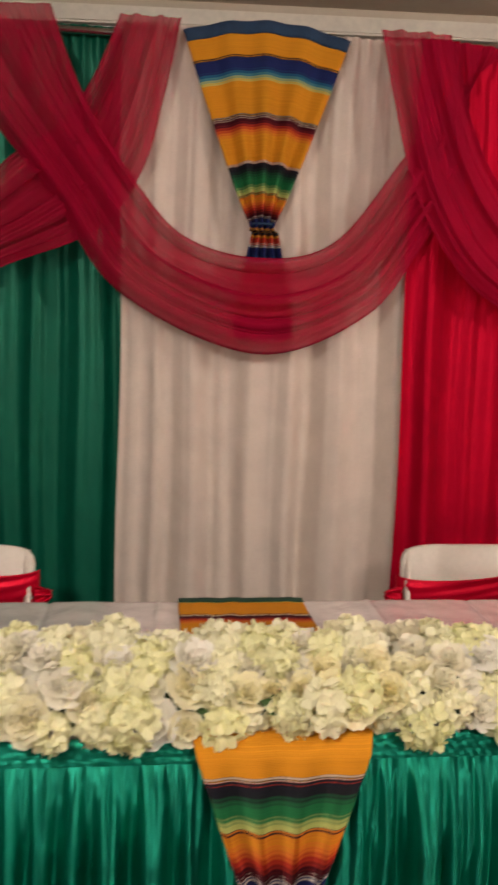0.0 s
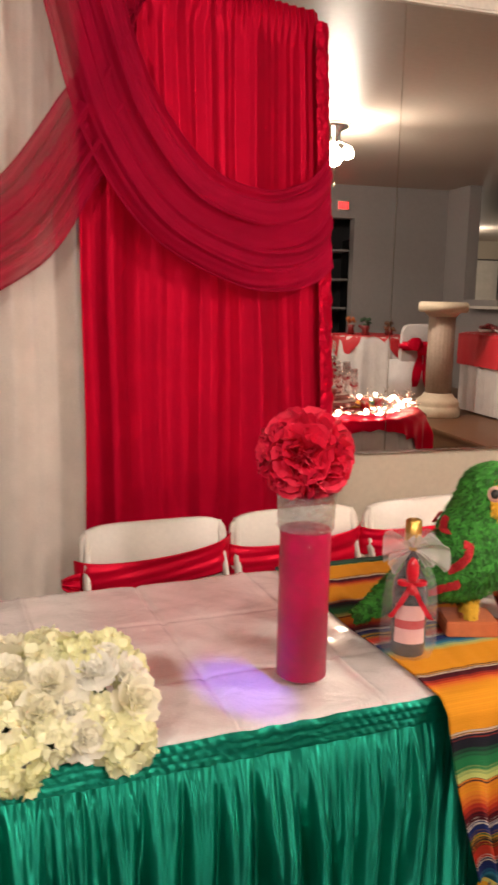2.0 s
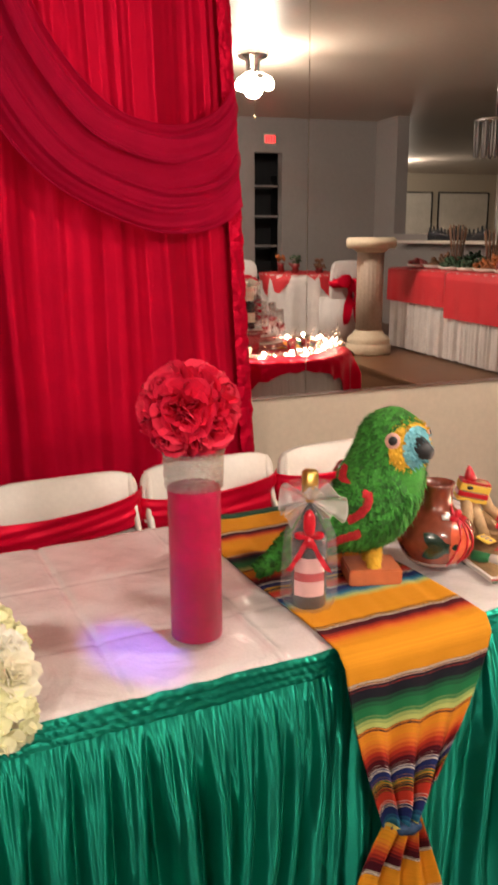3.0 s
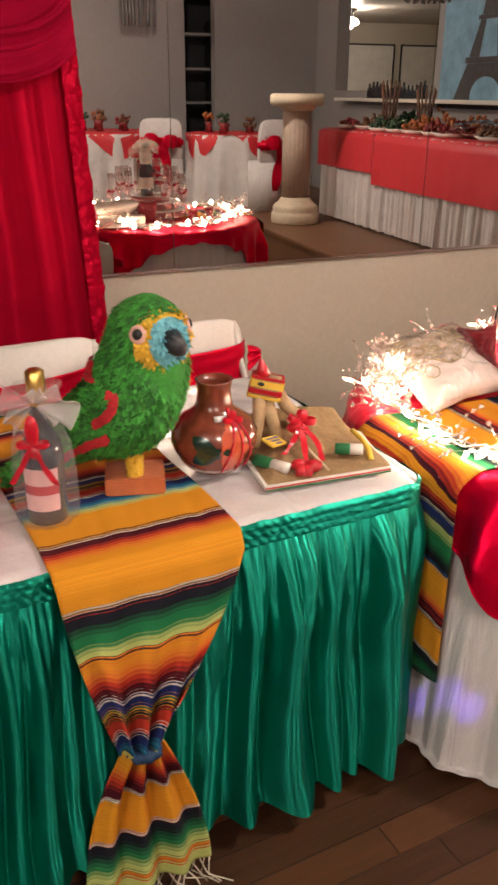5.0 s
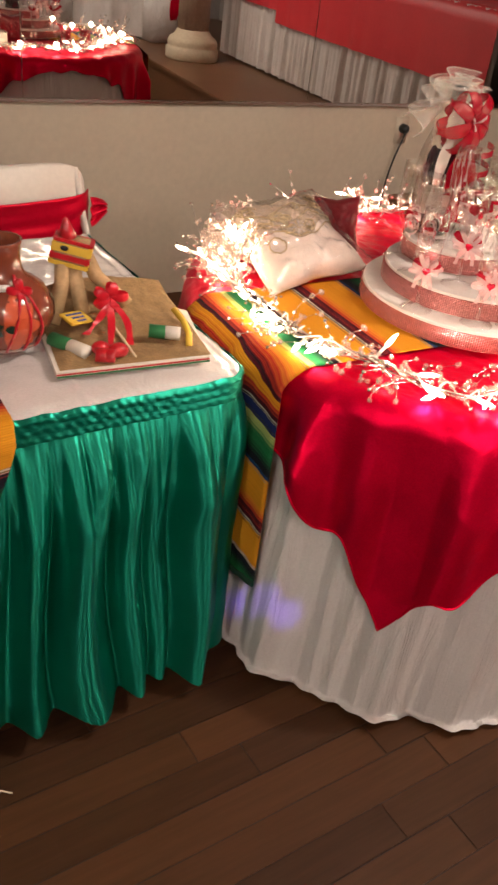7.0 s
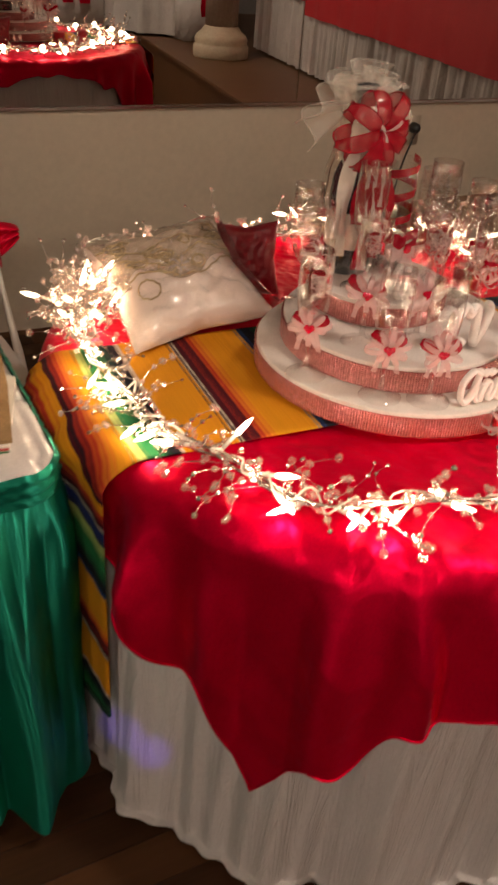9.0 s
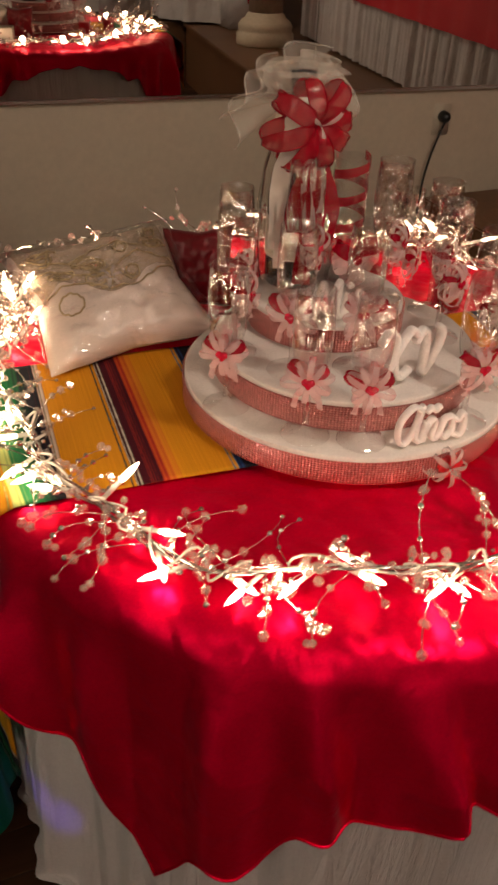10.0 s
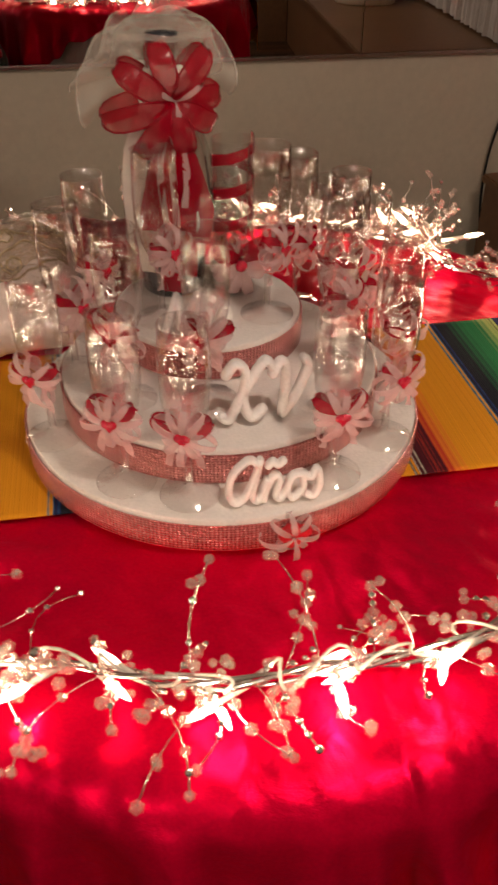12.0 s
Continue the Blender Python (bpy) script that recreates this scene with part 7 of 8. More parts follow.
for k in range(76):
    a = 2 * math.pi * (k + rnd.uniform(-.3, .3)) / 76
    p = rim_point(a % (2 * math.pi))
    rad = Vector((math.cos(a), math.sin(a), 0))
    tan = Vector((-rad.y, rad.x, 0))
    bulb_at(p, (rad * rnd.uniform(-0.25, 1.0) + tan * rnd.uniform(-1, 1) + Vector((0, 0, rnd.uniform(-0.12, 0.10)))).normalized(), rnd.uniform(0.012, 0.040))
for k in range(15):
    p = BUNCH + Vector((rnd.uniform(-.04, .04), rnd.uniform(-.06, .06), rnd.uniform(0.0, 0.06)))
    bulb_at(p, Vector((rnd.uniform(-0.8, 0.6), rnd.uniform(-0.7, 0.7), rnd.uniform(0.1, 1.3))).normalized(), rnd.uniform(0.01, 0.05))
# loose white flex of the fairy lights winding along the stem
flex, turns = bmesh.new(), 620
tube(flex, [rim_point(2 * math.pi * k / turns) + Vector((0.014 * math.cos(k * 0.61 + math.sin(k * 0.17)), 0.014 * math.sin(k * 0.53 + 1.0), 0.006 + 0.007 * math.sin(k * 0.71))) for k in range(turns + 1)], 0.0017, 5)
part("flex", flex, M_WHTP, garland, "thin white flex of the fairy lights")
for deg, n in ((36, 5), (72, 3)):
    heap = rim_point(math.radians(deg))
    for k in range(n):
        bulb_at(heap + Vector((rnd.uniform(-.05, .05), rnd.uniform(-.05, .05), rnd.uniform(0.0, 0.035))), Vector((rnd.uniform(-0.7, 0.7), rnd.uniform(-0.7, 0.7), rnd.uniform(0.0, 0.7))).normalized(), rnd.uniform(0.01, 0.04))
part("stem", stems, M_SILVER, garland)
for nm, b2, mt in (("wire", wires, M_SILVER), ("bulb_holder", holders, M_WHTP)):
    ob = part(nm, b2, mt, garland)
    ob["kind"] = "stuff"
GEM_BIG, GEM_SMALL = bead_mesh("bead", 1.0, M_CRYSTAL, 1), bead_mesh("bead", 1.0, M_SILVER, 2)
ICO = {}
for big, sub2 in ((True, 1), (False, 1)):
    b2 = bmesh.new()
    bmesh.ops.create_icosphere(b2, subdivisions=sub2, radius=1.0)
    ICO[big] = ([v.co.copy() for v in b2.verts], [[v.index for v in f.verts] for f in b2.faces])
    b2.free()
rest = {True: ([], []), False: ([], [])}
near = 0
for q, big, r in GEMS:
    r = r * GEM_SCALE if big else r * 0.58
    q = Vector((q.x, q.y, max(q.z, r + 0.001)))
    if q.y < -0.28 and near < 290:
        link("bead", GEM_BIG if big else GEM_SMALL, None, garland, m=Matrix.Translation(q) @ pose(0, 0, 0, 360 * q.x, 0, 630 * q.y) @ Matrix.Scale(r, 4))
        near += 1
    else:
        vs, fs = ICO[big]
        b0 = len(rest[big][0])
        turn = pose(0, 0, 0, 360 * q.x, 0, 630 * q.y).to_3x3()
        rest[big][0].extend([tuple(q + turn @ v * r) for v in vs])
        rest[big][1].extend([tuple(i + b0 for i in f) for f in fs])
for big, mt in ((True, M_CRYSTAL), (False, M_SILVER)):
    ob = link("beadwork", mesh_of("beadwork", rest[big][0], rest[big][1], smooth=False), mt, garland)
    ob["kind"] = "stuff"
bulb_bm = bmesh.new()
lathe(bulb_bm, [(0.0030, 0.0), (0.0042, 0.007), (0.0036, 0.020), (0.0014, 0.029), (0.0, 0.032)], 8)
bulb_me = bpy.data.meshes.new("bulb")
bulb_bm.to_mesh(bulb_me)
bulb_bm.free()
bulb_me.materials.append(M_BULB)
for q, d in BULBS:
    link("bulb", bulb_me, None, garland, m=Matrix.Translation(q) @ d.to_track_quat("Z", "Y").to_matrix().to_4x4())
for q, d in BULBS[:76:3]:
    lamp("fairy_light", "POINT", Matrix.Translation(GC + q + d * 0.016 + Vector((0, 0, 0.018))), 0.56, (1.0, 0.78, 0.55), 0.012)

# the wall outlet and its black plug
out = thing("wall_outlet", "white wall outlet with a black plug and cord", "outlet", WALL @ pose(1.575, 0.012, 0.69))
bm = bmesh.new()
slab(bm, -0.036, 0.036, -0.006, 0.0, -0.058, 0.058, 0.004)
part("cover_plate", bm, M_WALL, out)
bm = bmesh.new()
lathe(bm, [(0.020, 0.0), (0.022, 0.006), (0.020, 0.030), (0.010, 0.042), (0.0, 0.043)], 16, pose(0.0, -0.006, 0.012, 90))
plug = part("plug", bm, M_BLACK, out)
bm = bmesh.new()
tube(bm, [spline([(0, -0.040, 0.008), (-0.030, -0.06, -0.03), (-0.055, -0.055, -0.12), (-0.068, -0.045, -0.24), (-0.06, -0.035, -0.40), (-0.02, -0.03, -0.55), (0.08, -0.04, -0.66)], k / 30) for k in range(31)], 0.0045, 8)
part("cord", bm, M_BLACK, out)


# ---- the rest of the hall, seen in the mirrors ----
PLAT = 0.45
M_STAGE = plain("brown_stage_boards", (0.15, 0.070, 0.030), 0.45, amount=0.2, scale=3, fine=40, bump=0.15)
M_STONE = plain("cream_plaster_column", (0.60, 0.50, 0.36), 0.6, amount=0.14, scale=9, fine=60, bump=0.3)
M_COLSH = plain("tan_plaster_shaft", (0.38, 0.28, 0.21), 0.6, amount=0.14, scale=6, fine=50, bump=0.3)
M_REDT = plain("coral_red_cover", (0.58, 0.025, 0.035), 0.5, amount=0.08, scale=5, fine=80, bump=0.1)
stage = thing("platform", "raised brown wooden platform along the side of the hall", "platform", pose(4.7, 0.3, 0), kind="structure")
for nm, x0, x1, y0, y1, z0, z1 in (("deck", 3.93, XR - 0.01, YB + 0.01, 3.15, PLAT - 0.03, PLAT), ("deck", -2.0, 3.928, YB + 0.01, -1.15, PLAT - 0.03, PLAT),
                                   ("riser", 3.95, 3.98, -1.13, 3.15, 0.0, PLAT - 0.031), ("riser", -2.0, 3.949, -1.18, -1.16, 0.0, PLAT - 0.031)):
    bm = bmesh.new()
    slab(bm, x0, x1, y0, y1, z0, z1, 0.006 if nm == "deck" else 0)
    keep(part(nm, bm, M_STAGE, None, smooth=False), stage)

column = thing("column", "short cream plaster pedestal column with a square cap", "column", pose(4.31, -0.04, PLAT))
bm = bmesh.new()
lathe(bm, [(0.20, 0.0), (0.205, 0.01), (0.205, 0.075), (0.195, 0.085), (0.19, 0.10), (0.195, 0.12), (0.18, 0.15), (0.145, 0.175), (0.13, 0.20), (0.12, 0.21)], 40)
part("base", bm, M_STONE, column)
bm = bmesh.new()
lathe(bm, [(0.118, 0.20), (0.118, 0.90)], 64, wave=lambda a, z: 0.018 * math.cos(20 * a))
part("shaft", bm, M_COLSH, column)
bm = bmesh.new()
slab(bm, -0.215, 0.215, -0.20, 0.20, 0.93, 1.02, 0.012, pose(0, 0, 0, 0, 0, 25))
lathe(bm, [(0.12, 0.89), (0.15, 0.915), (0.165, 0.935)], 32)
part("capital", bm, M_STONE, column)

# the buffet along the platform
BX, BY0, BY1, BZ = 4.70, -0.38, 3.05, PLAT + 0.74
buffet = thing("buffet_table", "long buffet table with a pleated white skirt", "table", pose(5.02, 1.3, PLAT))
bm = bmesh.new()
slab(bm, BX + 0.02, BX + 0.68, BY0 + 0.02, BY1, BZ - 0.03, BZ - 0.002)
keep(part("tabletop", bm, M_PLASTIC, None, smooth=False), buffet)


def buffet_skirt(u, v):
    L1 = 0.66
    s = u * (BY1 - BY0 + L1)
    low = 1 - v
    z = PLAT + 0.02 + (BZ - PLAT - 0.02) * v
    d = (0.012 + 0.020 * low) * ripple(s, 2.0, 6.5)
    if s < L1:
        return (BX + L1 - s, BY0 - d, z)
    return (BX - d, BY0 + s - L1, z)


keep(sheet("skirt", buffet_skirt, 420, 14, M_LINEN, None, "pleated white cloth skirt"), buffet)


def buffet_cover(y0, y1, drop, seed, x_in=0.66):
    def fn(u, v):
        y = y0 + (y1 - y0) * u
        s = v * (x_in + drop)
        if s < x_in:
            return (BX + x_in - s, y, BZ + 0.006)
        d = s - x_in
        return (BX - 0.030 - 0.012 * ripple(y, seed, 2.0) * d / drop, y, BZ + 0.006 - d)
    ob = sheet("table_cover", fn, 60, 24, M_REDT)
    return tagged(ob, "coral red cloth laid over the white buffet skirt", "tablecloth", group="red buffet covers")


buffet_cover(BY0 - 0.02, 0.62, 0.30, 1.0)
buffet_cover(0.63, 3.04, 0.38, 4.0)

# food and favours on the buffet
M_FOOD = [plain("dark_red_wrapping", (0.22, 0.02, 0.02), 0.4, amount=0.4, scale=30), plain("brown_snack", (0.16, 0.07, 0.03), 0.6, amount=0.4, scale=30), plain("dark_green_leaves", (0.03, 0.07, 0.03), 0.6, amount=0.4, scale=30), plain("orange_snack", (0.40, 0.12, 0.03), 0.5, amount=0.4, scale=30)]
rnd = random.Random(3)


def snack_tray(x, y, r, h, mat, seed):
    ob = thing("snack_tray", "shallow white tray heaped with wrapped snacks", "tray", pose(x, y, BZ + 0.008), "snack trays")
    bm = bmesh.new()
    lathe(bm, [(0.0, 0.0), (r * 0.8, 0.0), (r, 0.03), (r - 0.006, 0.03), (r * 0.78, 0.006), (0.0, 0.006)], 28)
    part("tray", bm, M_WHTP, ob)
    bm = bmesh.new()
    q = random.Random(seed)
    for k in range(64):
        a, d = q.uniform(0, 6.283), r * 0.85 * math.sqrt(q.random())
        blob(bm, (d * math.cos(a), d * math.sin(a), 0.02 + 1.15 * h * (1 - 0.8 * d / r) * q.random()), (q.uniform(.012, .03), q.uniform(.012, .022), q.uniform(.01, .02)), 1, pose(0, 0, 0, q.uniform(0, 90), 0, q.uniform(0, 180)))
    food = part("snacks", bm, mat, ob)
    food["kind"] = "stuff"


for k, (x, y, r, h) in enumerate(((4.88, -0.22, 0.10, 0.06), (4.95, 0.05, 0.15, 0.09), (4.86, 0.45, 0.14, 0.10), (4.90, 0.95, 0.16, 0.12), (4.88, 1.45, 0.17, 0.08), (4.90, 1.95, 0.18, 0.10), (5.18, 0.25, 0.14, 0.14), (5.2, 1.2, 0.16, 0.14), (5.2, 1.8, 0.14, 0.12), (5.16, -0.12, 0.13, 0.12), (4.86, 0.70, 0.12, 0.10), (5.16, 0.78, 0.15, 0.15), (4.87, 1.20, 0.11, 0.09), (5.18, 1.50, 0.13, 0.13), (5.15, 2.30, 0.16, 0.12))):
    snack_tray(x, y, r, h, M_FOOD[k % 4], k)
for x, y, h in ((5.0, 0.25, 0.24), (5.05, 0.72, 0.20)):
    jar = thing("jar", "tall clear jar holding thin sticks", "jar", pose(x, y, BZ + 0.008), "jars of sticks")
    bm = bmesh.new()
    lathe(bm, [(0.0, 0.0), (0.055, 0.0), (0.06, 0.004), (0.06, h), (0.058, h), (0.057, 0.008), (0.0, 0.007)], 24)
    part("glass", bm, M_GLASS, jar)
    for k in range(12):
        a = 6.283 * k / 12
        bm = bmesh.new()
        tube(bm, [(0.03 * math.cos(a), 0.03 * math.sin(a), 0.01), (0.075 * math.cos(a), 0.075 * math.sin(a), h + 0.12 + 0.02 * math.sin(5 * k))], 0.006, 6)
        part("stick", bm, M_FOOD[1], jar)
bm = bmesh.new()
blob(bm, (0, 0, 0.05), (0.17, 0.14, 0.055), 3)
for v in bm.verts:
    v.co += 0.02 * Vector((noise.noise(v.co * 14), noise.noise(v.co * 14 + Vector((4, 2, 1))), noise.noise(v.co * 17)))
    v.co.z = max(v.co.z, 0.0)
ob = part("plastic_bag", bm, M_CLEARBAG)
ob.matrix_basis = pose(4.90, 1.65, BZ + 0.02)
tagged(ob, "crumpled clear plastic bag on the buffet", "bag")
# a dark ledge with bottles behind the buffet
bm = bmesh.new()
slab(bm, XR - 0.16, XR - 0.004, -1.9, 2.9, 1.40, 1.43, 0.004)
tagged(part("shelf", bm, M_TRIM, smooth=False), "narrow white ledge under the side mirror", "shelf")
for k in range(15):
    bt = thing("small_bottle", "small dark bottle on the ledge", "bottle", pose(XR - 0.08, -1.25 + 0.075 * k + 0.01 * math.sin(7 * k), 1.4305), "small bottles on the ledge")
    bm = bmesh.new()
    lathe(bm, [(0.0, 0.0), (0.024, 0.0), (0.025, 0.07 + 0.02 * math.sin(k)), (0.010, 0.10 + 0.02 * math.sin(k)), (0.010, 0.13 + 0.02 * math.sin(k)), (0.0, 0.131 + 0.02 * math.sin(k))], 12)
    part("glass", bm, M_BOTTLE, bt)

# the poster with a lattice tower on it
M_SKY = plain("poster_sky", (0.20, 0.36, 0.48), 0.5, amount=0.35, scale=2.5, fine=9, bump=0)
M_TOWER = plain("poster_tower_grey", (0.06, 0.055, 0.055), 0.6, amount=0.35, scale=20, fine=60, bump=0)
poster = thing("poster", "blue sky poster with a tall iron lattice tower", "poster", pose(XR - 0.004, 0.6, 1.36))
bm = bmesh.new()
slab(bm, -0.008, 0.0, -0.68, 0.85, 0.0, 1.36)
part("sheet", bm, M_SKY, poster, smooth=False)


def tower_part(name, pts):
    bm = bmesh.new()
    a = [bm.verts.new((-0.0100, y * 1.2 if name != "ground" else y, z * 0.82)) for y, z in pts]
    b = [bm.verts.new((-0.0085, y * 1.2 if name != "ground" else y, z * 0.82)) for y, z in pts]
    bm.faces.new(a)
    bm.faces.new(list(reversed(b)))
    for i in range(len(a)):
        j = (i + 1) % len(a)
        bm.faces.new((a[i], b[i], b[j], a[j]))
    part(name, bm, M_TOWER, poster, smooth=False)


arch = [(0.17 * math.cos(math.pi * k / 12), 0.13 + 0.17 * math.sin(math.pi * k / 12)) for k in range(13)]
for s in (-1, 1):
    leg = [(s * 0.38, 0.06), (s * 0.30, 0.26), (s * 0.23, 0.42), (0.0, 0.42)] + [(s * abs(y), z) for y, z in reversed(arch[:7])] + [(s * 0.17, 0.06)]
    tower_part("tower_leg", leg)
tower_part("tower_platform", [(-0.26, 0.421), (0.26, 0.421), (0.26, 0.475), (-0.26, 0.475)])
for s in (-1, 1):
    tower_part("tower_shaft", [(s * 0.22, 0.476), (s * 0.12, 0.80), (s * 0.06, 0.80), (s * 0.10, 0.476)])
tower_part("tower_platform", [(-0.15, 0.801), (0.15, 0.801), (0.15, 0.84), (-0.15, 0.84)])
tower_part("tower_top", [(-0.11, 0.841), (0.11, 0.841), (0.035, 1.34), (-0.035, 1.34)])
tower_part("ground", [(-0.679, 0.002), (0.849, 0.002), (0.849, 0.059), (-0.679, 0.059)])


# guest tables with white cloths, and chairs round them
def guest_table(x, y, r, seed):
    ob = thing("guest_table", "round guest table with a white cloth and dark centre", "table", pose(x, y, PLAT), "guest tables")

    def fn(u, v):
        a, rr = 2 * math.pi * u, v * (r + 0.64)
        if rr < r:
            return (rr * math.cos(a), rr * math.sin(a), 0.66)
        d = rr - r
        w = math.sin(12 * a + seed) * 0.6 + 0.4 * math.sin(21 * a)
        q = r + 0.01 + (0.01 + 0.05 * d) * (1 + w)
        return (q * math.cos(a), q * math.sin(a), 0.66 - d)
    sheet("cloth", fn, 96, 20, M_LINEN, ob)
    bm = bmesh.new()
    tube(bm, [(0, 0, 0), (0, 0, 0.645)], 0.04)
    part("pedestal", bm, M_BLACK, ob)
    cover = []

    def red(u, v):
        a = 2 * math.pi * u
        rr = v * (r + 0.24 * abs(math.sin(2 * a)) ** 2)
        if rr < r:
            return (rr * math.cos(a), rr * math.sin(a), 0.666)
        return ((r + 0.03) * math.cos(a), (r + 0.03) * math.sin(a), 0.666 - (rr - r))
    c = sheet("table_topper", red, 96, 12, M_REDT)
    c.matrix_basis = pose(x, y, PLAT, 0, 0, 20 * seed)
    tagged(c, "red square topper with pointed corners on a guest table", "tablecloth", group="red toppers")
    q = random.Random(seed)
    for k in range(5):
        a = 6.283 * k / 5 + seed
        piece = thing("centerpiece", "dark red and brown centrepiece on a guest table", "centerpiece", pose(x + 0.22 * math.cos(a), y + 0.22 * math.sin(a), PLAT + 0.667), "centrepieces")
        bm = bmesh.new()
        hh = q.uniform(0.07, 0.17)
        lathe(bm, [(0.0, 0.0), (0.04, 0.0), (0.03, hh * 0.4), (0.045, hh * 0.6), (0.0, hh * 0.62)], 12)
        part("base", bm, M_FOOD[0], piece)
        bm = bmesh.new()
        for j in range(10):
            blob(bm, (q.uniform(-.05, .05), q.uniform(-.05, .05), hh * q.uniform(0.6, 1.1)), q.uniform(.012, .026), 1)
        part("flowers", bm, M_FOOD[(k + 1) % 4], piece)
    return ob


GUESTS = ((4.20, -1.42, 0.42, 1), (3.10, -2.10, 0.50, 2), (2.05, -2.05, 0.50, 3), (0.6, -2.05, 0.50, 4))
for x, y, r, sd in GUESTS:
    guest_table(x, y, r, sd)


def banquet_chair(x, y, turn):
    ob = thing("covered_chair", "chair in a white cloth cover with a red sash", "chair", pose(x, y, PLAT, 0, 0, turn), "covered chairs")
    bm = pillowed(0.40, 0.40, 0.05)
    bmesh.ops.transform(bm, matrix=pose(0, 0.2, 0.60, -6), verts=bm.verts)
    part("back_cover", bm, M_LINEN, ob)
    bm = bmesh.new()
    slab(bm, -0.20, 0.20, -0.19, 0.22, 0.0, 0.44, 0.008)
    for v in bm.verts:
        v.co.x *= 1.08 - 0.2 * v.co.z
    part("seat_cover", bm, M_LINEN, ob)
    bm = bmesh.new()
    slab(bm, -0.212, 0.212, 0.165, 0.262, 0.54, 0.63, 0.02)
    s = part("sash", bm, M_REDS, ob, "red satin sash")
    bm = bmesh.new()
    ribbon_loops(bm, (0, 0, 0), 2, 0.15, 0.12, 5, 360, 0)
    for q in (-1, 1):
        ribbon_tail(bm, [(0, -0.03, 0), (0.04 * q, -0.05, -0.15), (0.07 * q, -0.04, -0.42)], 0.09)
    bmesh.ops.transform(bm, matrix=pose(0, 0.262, 0.61, 0, 0, 180), verts=bm.verts)
    part("bow", bm, M_REDS, s)


for x, y, tn in ((4.40, -0.98, -8), (3.55, -1.62, 15)):
    banquet_chair(x, y, tn)

# ceiling lamps with a glass globe, canopy and pull chain
M_WIRE = plain("brass_chain", (0.45, 0.36, 0.22), 0.35, 0.8)
for lx, ly, lz, power in LAMPS:
    fx = thing("ceiling_lamp", "lit ceiling lamp with a metal canopy and pull chain", "ceiling lamp", pose(lx, ly, CEIL_Z), "ceiling lamps")
    bm = bmesh.new()
    lathe(bm, [(0.0, -0.16), (0.03, -0.158), (0.05, -0.135), (0.055, -0.06), (0.11, -0.035), (0.12, 0.0)], 28)
    part("canopy", bm, M_SILVER, fx)
    for k in range(3):
        a = 2.1 * k
        bm = bmesh.new()
        lathe(bm, [(0.0, 0.0), (0.03, -0.01), (0.052, -0.05), (0.046, -0.09), (0.0, -0.108)], 16, pose(0.115 * math.cos(a), 0.115 * math.sin(a), -0.155))
        part("bulb", bm, M_LAMP, fx)
        bm = bmesh.new()
        tube(bm, [(0.04 * math.cos(a), 0.04 * math.sin(a), -0.12), (0.115 * math.cos(a), 0.115 * math.sin(a), -0.152)], 0.012, 8)
        part("arm", bm, M_SILVER, fx)
    bm = bmesh.new()
    tube(bm, [(0.015, 0, -0.16), (0.016, 0, -0.44)], 0.0022, 6)
    lathe(bm, [(0.0, -0.475), (0.008, -0.465), (0.004, -0.44), (0.0, -0.438)], 10, pose(0.016, 0, 0))
    part("pull_chain", bm, M_WIRE, fx)

party = thing("party_light", "small black party projector under the ceiling", "projector", pose(PARTY.x, PARTY.y - 0.02, CEIL_Z))
bm = bmesh.new()
lathe(bm, [(0.05, 0.0), (0.052, -0.03), (0.02, -0.035), (0.0, -0.036)], 20)
part("mount", bm, M_BLACK, party)
bm = bmesh.new()
slab(bm, -0.05, 0.05, -0.13, 0.0, -0.15, -0.04, 0.01)
part("housing", bm, M_BLACK, party, smooth=False)

# unlit wall lamp, exit sign, shelves in the doorway
M_DROP = plain("grey_glass_drop", (0.22, 0.21, 0.205), 0.15)
wl = thing("chandelier", "unlit grey hanging chandelier with glass drops", "chandelier", pose(3.55, YB + 0.4, CEIL_Z))
bm = bmesh.new()
tube(bm, [(0, 0, 0), (0, 0, -0.42)], 0.010)
tube(bm, [(0.16 * math.cos(k * 0.3), 0.16 * math.sin(k * 0.3), -0.45) for k in range(22)], 0.012)
part("frame", bm, M_SILVER, wl)
for k in range(26):
    bm = bmesh.new()
    a = 6.283 * k / 26
    r = 0.16 if k % 2 else 0.10
    tube(bm, [(r * math.cos(a), r * math.sin(a), -0.46), (r * 0.97 * math.cos(a), r * 0.97 * math.sin(a), -0.72)], 0.010, 6)
    part("glass_drop", bm, M_DROP, wl)
tagged(wl, group="chandeliers")
copy_thing(wl, pose(4.92, 0.85, CEIL_Z))
ex = thing("exit_sign", "small red lit exit sign above the doorway", "sign", pose(4.30, YB + 0.002, 2.50))
bm = bmesh.new()
slab(bm, -0.075, 0.075, 0.0, 0.03, 0.0, 0.12, 0.006)
part("box", bm, M_PLASTIC, ex)
for k in range(4):
    bm = bmesh.new()
    slab(bm, -0.062 + 0.032 * k, -0.036 + 0.032 * k, 0.031, 0.033, 0.02, 0.10)
    part("bar", bm, glow("red_exit_light", (1.0, 0.03, 0.03), 3.0), ex, smooth=False)
rack = thing("shelf_rack", "dark metal shelf rack in the doorway", "shelf", pose(4.35, YB - 0.45, 0))
for k in range(6):
    bm = bmesh.new()
    slab(bm, -0.16, 0.20, -0.15, 0.15, 0.35 * k + 0.3, 0.35 * k + 0.325)
    part("shelf", bm, M_GREYWALL, rack, smooth=False)
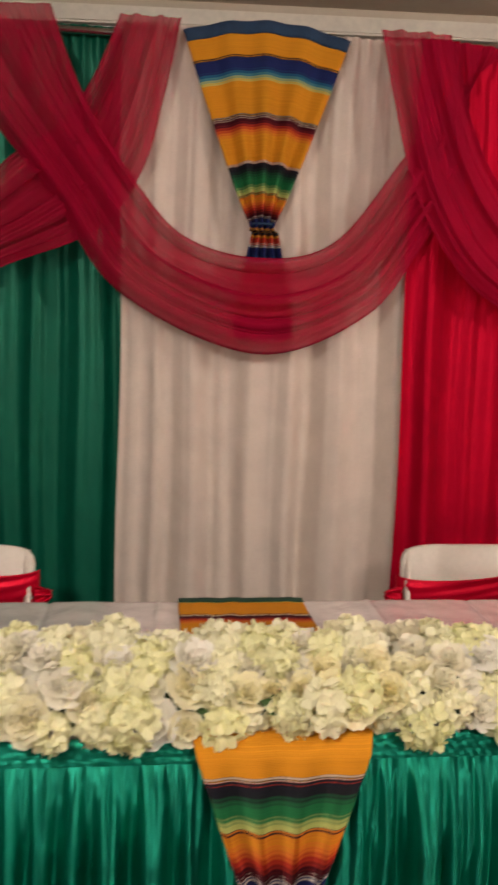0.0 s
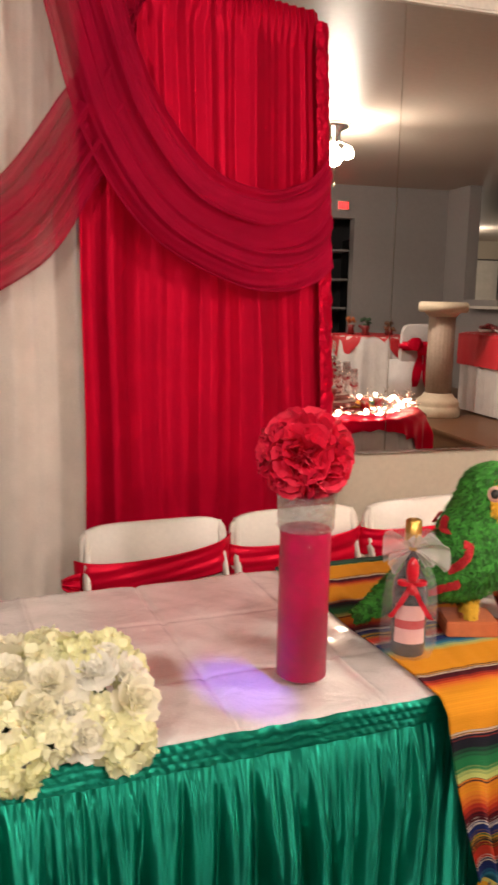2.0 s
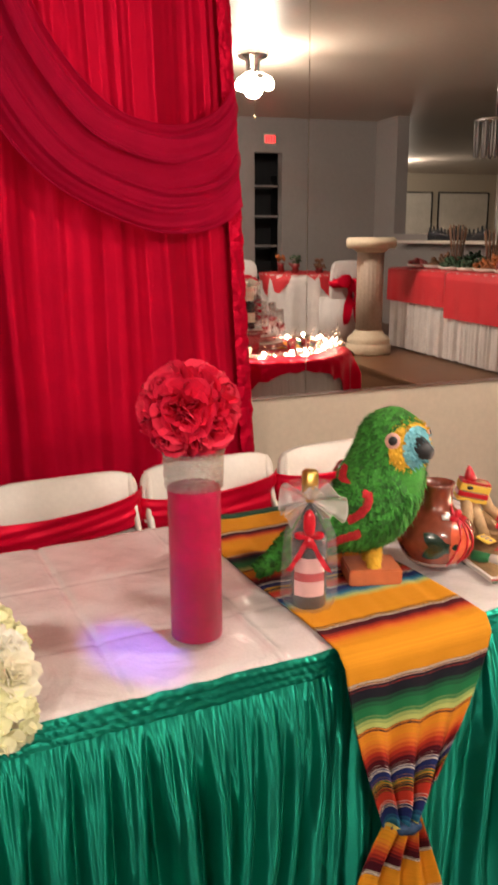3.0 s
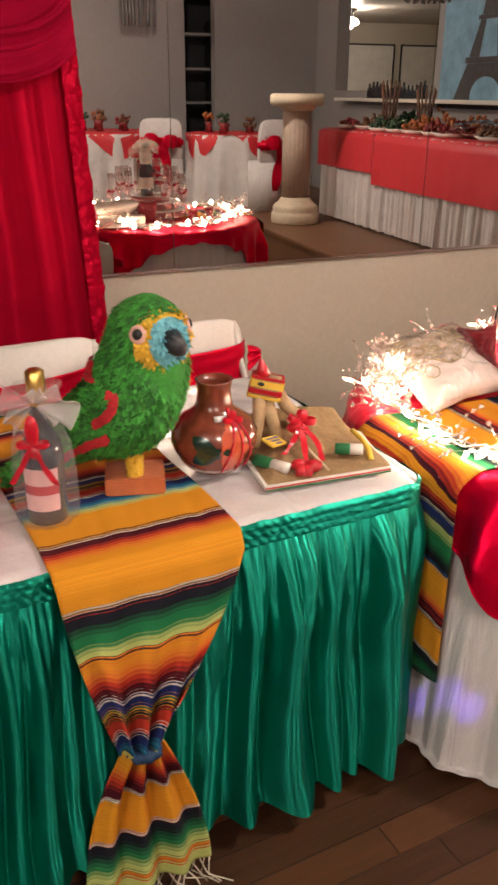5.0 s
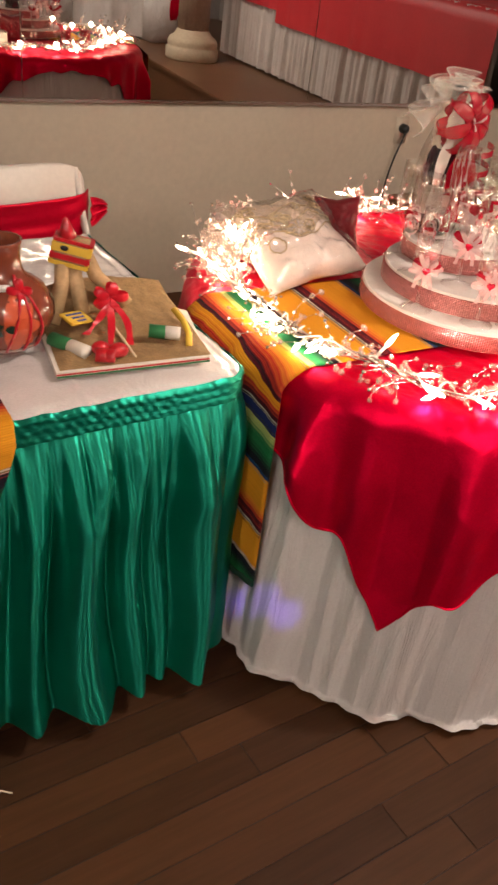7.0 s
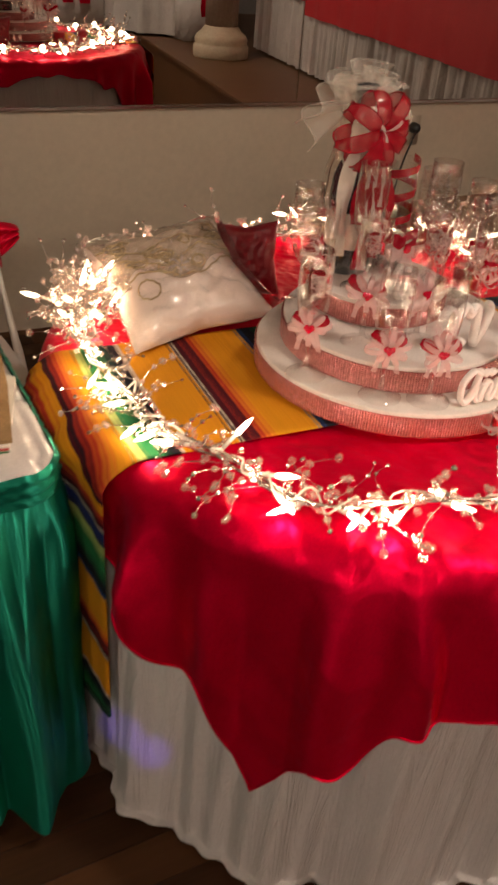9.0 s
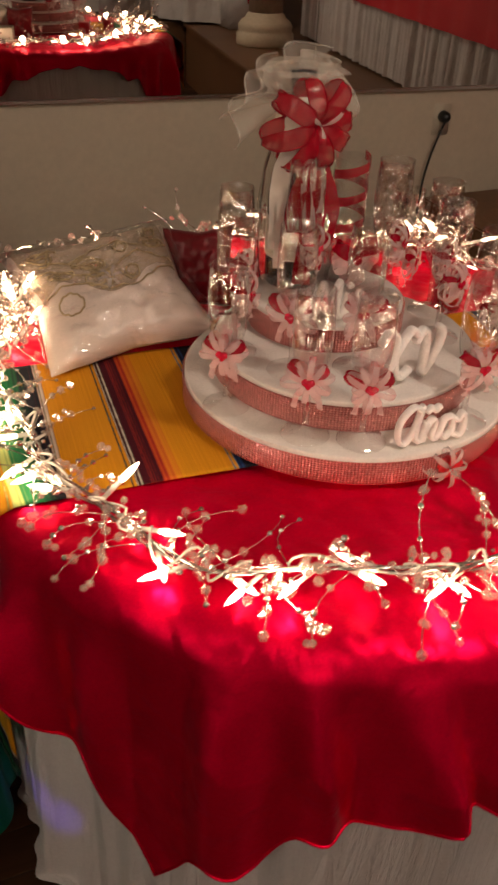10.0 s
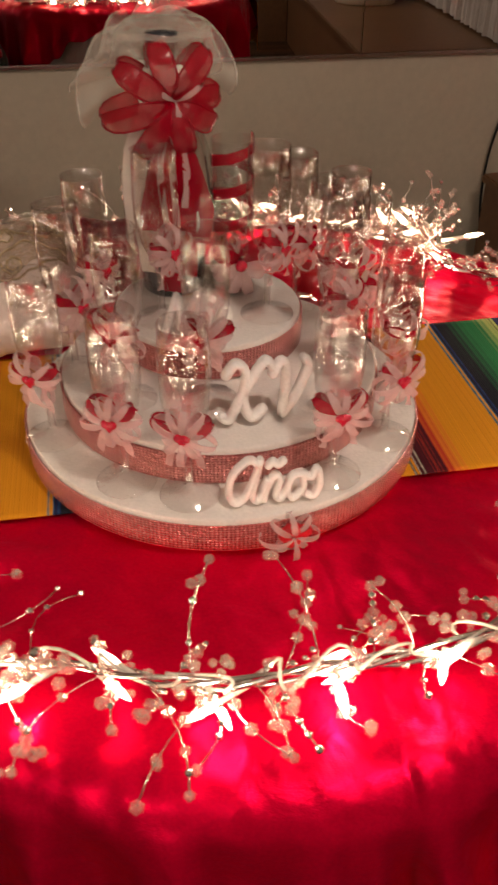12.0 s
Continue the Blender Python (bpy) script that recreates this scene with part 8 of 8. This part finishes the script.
for x in (-0.15, 0.19):
    bm = bmesh.new()
    slab(bm, x - 0.012, x + 0.012, -0.15, 0.15, 0, 2.2)
    part("upright", bm, M_BLACK, rack, smooth=False)


# ---- floor boards, last ----
def boards_material():
    m, t, b, _ = nodes_of("worn_floor_board")
    info = t.nodes.new("ShaderNodeObjectInfo")
    geo = t.nodes.new("ShaderNodeNewGeometry")
    rnd_sum = add(t, "ShaderNodeMath")
    t.links.new(info.outputs["Random"], rnd_sum.inputs[0])
    t.links.new(geo.outputs["Random Per Island"], rnd_sum.inputs[1])
    fr = add(t, "ShaderNodeMath")
    fr.operation = "FRACT"
    t.links.new(rnd_sum.outputs[0], fr.inputs[0])
    tc = t.nodes.new("ShaderNodeNewGeometry")
    mp = t.nodes.new("ShaderNodeMapping")
    mp.inputs["Scale"].default_value = (2.5, 38.0, 1.0)
    t.links.new(tc.outputs["Position"], mp.inputs["Vector"])
    grain = add(t, "ShaderNodeTexNoise", Scale=1.6, Detail=5.0, Roughness=0.65)
    t.links.new(mp.outputs[0], grain.inputs["Vector"])
    mix = t.nodes.new("ShaderNodeMix")
    mix.data_type = "RGBA"
    mix.inputs[6].default_value, mix.inputs[7].default_value = (0.003, 0.0012, 0.0006, 1), (0.088, 0.034, 0.012, 1)
    ave = add(t, "ShaderNodeMath")
    ave.operation = "MULTIPLY_ADD"
    ave.inputs[1].default_value = 0.55
    half = add(t, "ShaderNodeMath")
    half.operation = "MULTIPLY"
    half.inputs[1].default_value = 0.62
    t.links.new(fr.outputs[0], half.inputs[0])
    t.links.new(grain.outputs["Fac"], ave.inputs[0])
    t.links.new(half.outputs[0], ave.inputs[2])
    t.links.new(ave.outputs[0], mix.inputs[0])
    t.links.new(mix.outputs[2], b.inputs["Base Color"])
    wear = add(t, "ShaderNodeTexNoise", Scale=3.0, Detail=4.0)
    t.links.new(tc.outputs["Position"], wear.inputs["Vector"])
    mr = t.nodes.new("ShaderNodeMapRange")
    mr.inputs["To Min"].default_value, mr.inputs["To Max"].default_value = 0.40, 0.68
    t.links.new(wear.outputs["Fac"], mr.inputs["Value"])
    t.links.new(mr.outputs[0], b.inputs["Roughness"])
    b.inputs["Specular IOR Level"].default_value = 0.2
    bp = add(t, "ShaderNodeBump", Strength=0.25, Distance=0.002)
    t.links.new(grain.outputs["Fac"], bp.inputs["Height"])
    t.links.new(bp.outputs[0], b.inputs["Normal"])
    return m


M_BOARD = boards_material()
LENGTHS = (0.55, 0.75, 0.95, 1.2)
BW = 0.083


def board_mesh(L):
    bm = bmesh.new()
    slab(bm, 0.0008, L - 0.0008, 0.0008, BW - 0.0008, -0.012, 0.0, 0.0012)
    me = bpy.data.meshes.new("plank")
    bm.to_mesh(me)
    bm.free()
    me.materials.append(M_BOARD)
    return me


PLANKS = [board_mesh(L) for L in LENGTHS]
rest_v, rest_f = [], []
rnd = random.Random(17)
made = 0
for row in range(int((4.1 - (-1.2)) / BW)):
    y = -1.2 + row * BW
    x = -3.6 - rnd.uniform(0, 0.8)
    while x < 4.3:
        k = rnd.randrange(4)
        L = LENGTHS[k]
        if 0.4 < x + L / 2 < 3.6 and 0.1 < y < 3.4 and made < 300:
            link("plank", PLANKS[k], None, floor, m=pose(x, y, rnd.uniform(-0.0006, 0.0004)))
            made += 1
        else:
            b0 = len(rest_v)
            z = rnd.uniform(-0.0006, 0.0004)
            for zz in (z - 0.012, z):
                rest_v += [(x + .0008, y + .0008, zz), (x + L - .0008, y + .0008, zz), (x + L - .0008, y + BW - .0008, zz), (x + .0008, y + BW - .0008, zz)]
            rest_f += [(b0 + 4, b0 + 5, b0 + 6, b0 + 7), (b0, b0 + 1, b0 + 5, b0 + 4), (b0 + 1, b0 + 2, b0 + 6, b0 + 5), (b0 + 2, b0 + 3, b0 + 7, b0 + 6), (b0 + 3, b0, b0 + 4, b0 + 7)]
        x += L
ob = link("planks", mesh_of("planks", rest_v, rest_f, smooth=False), M_BOARD, floor)
ob["kind"] = "stuff"
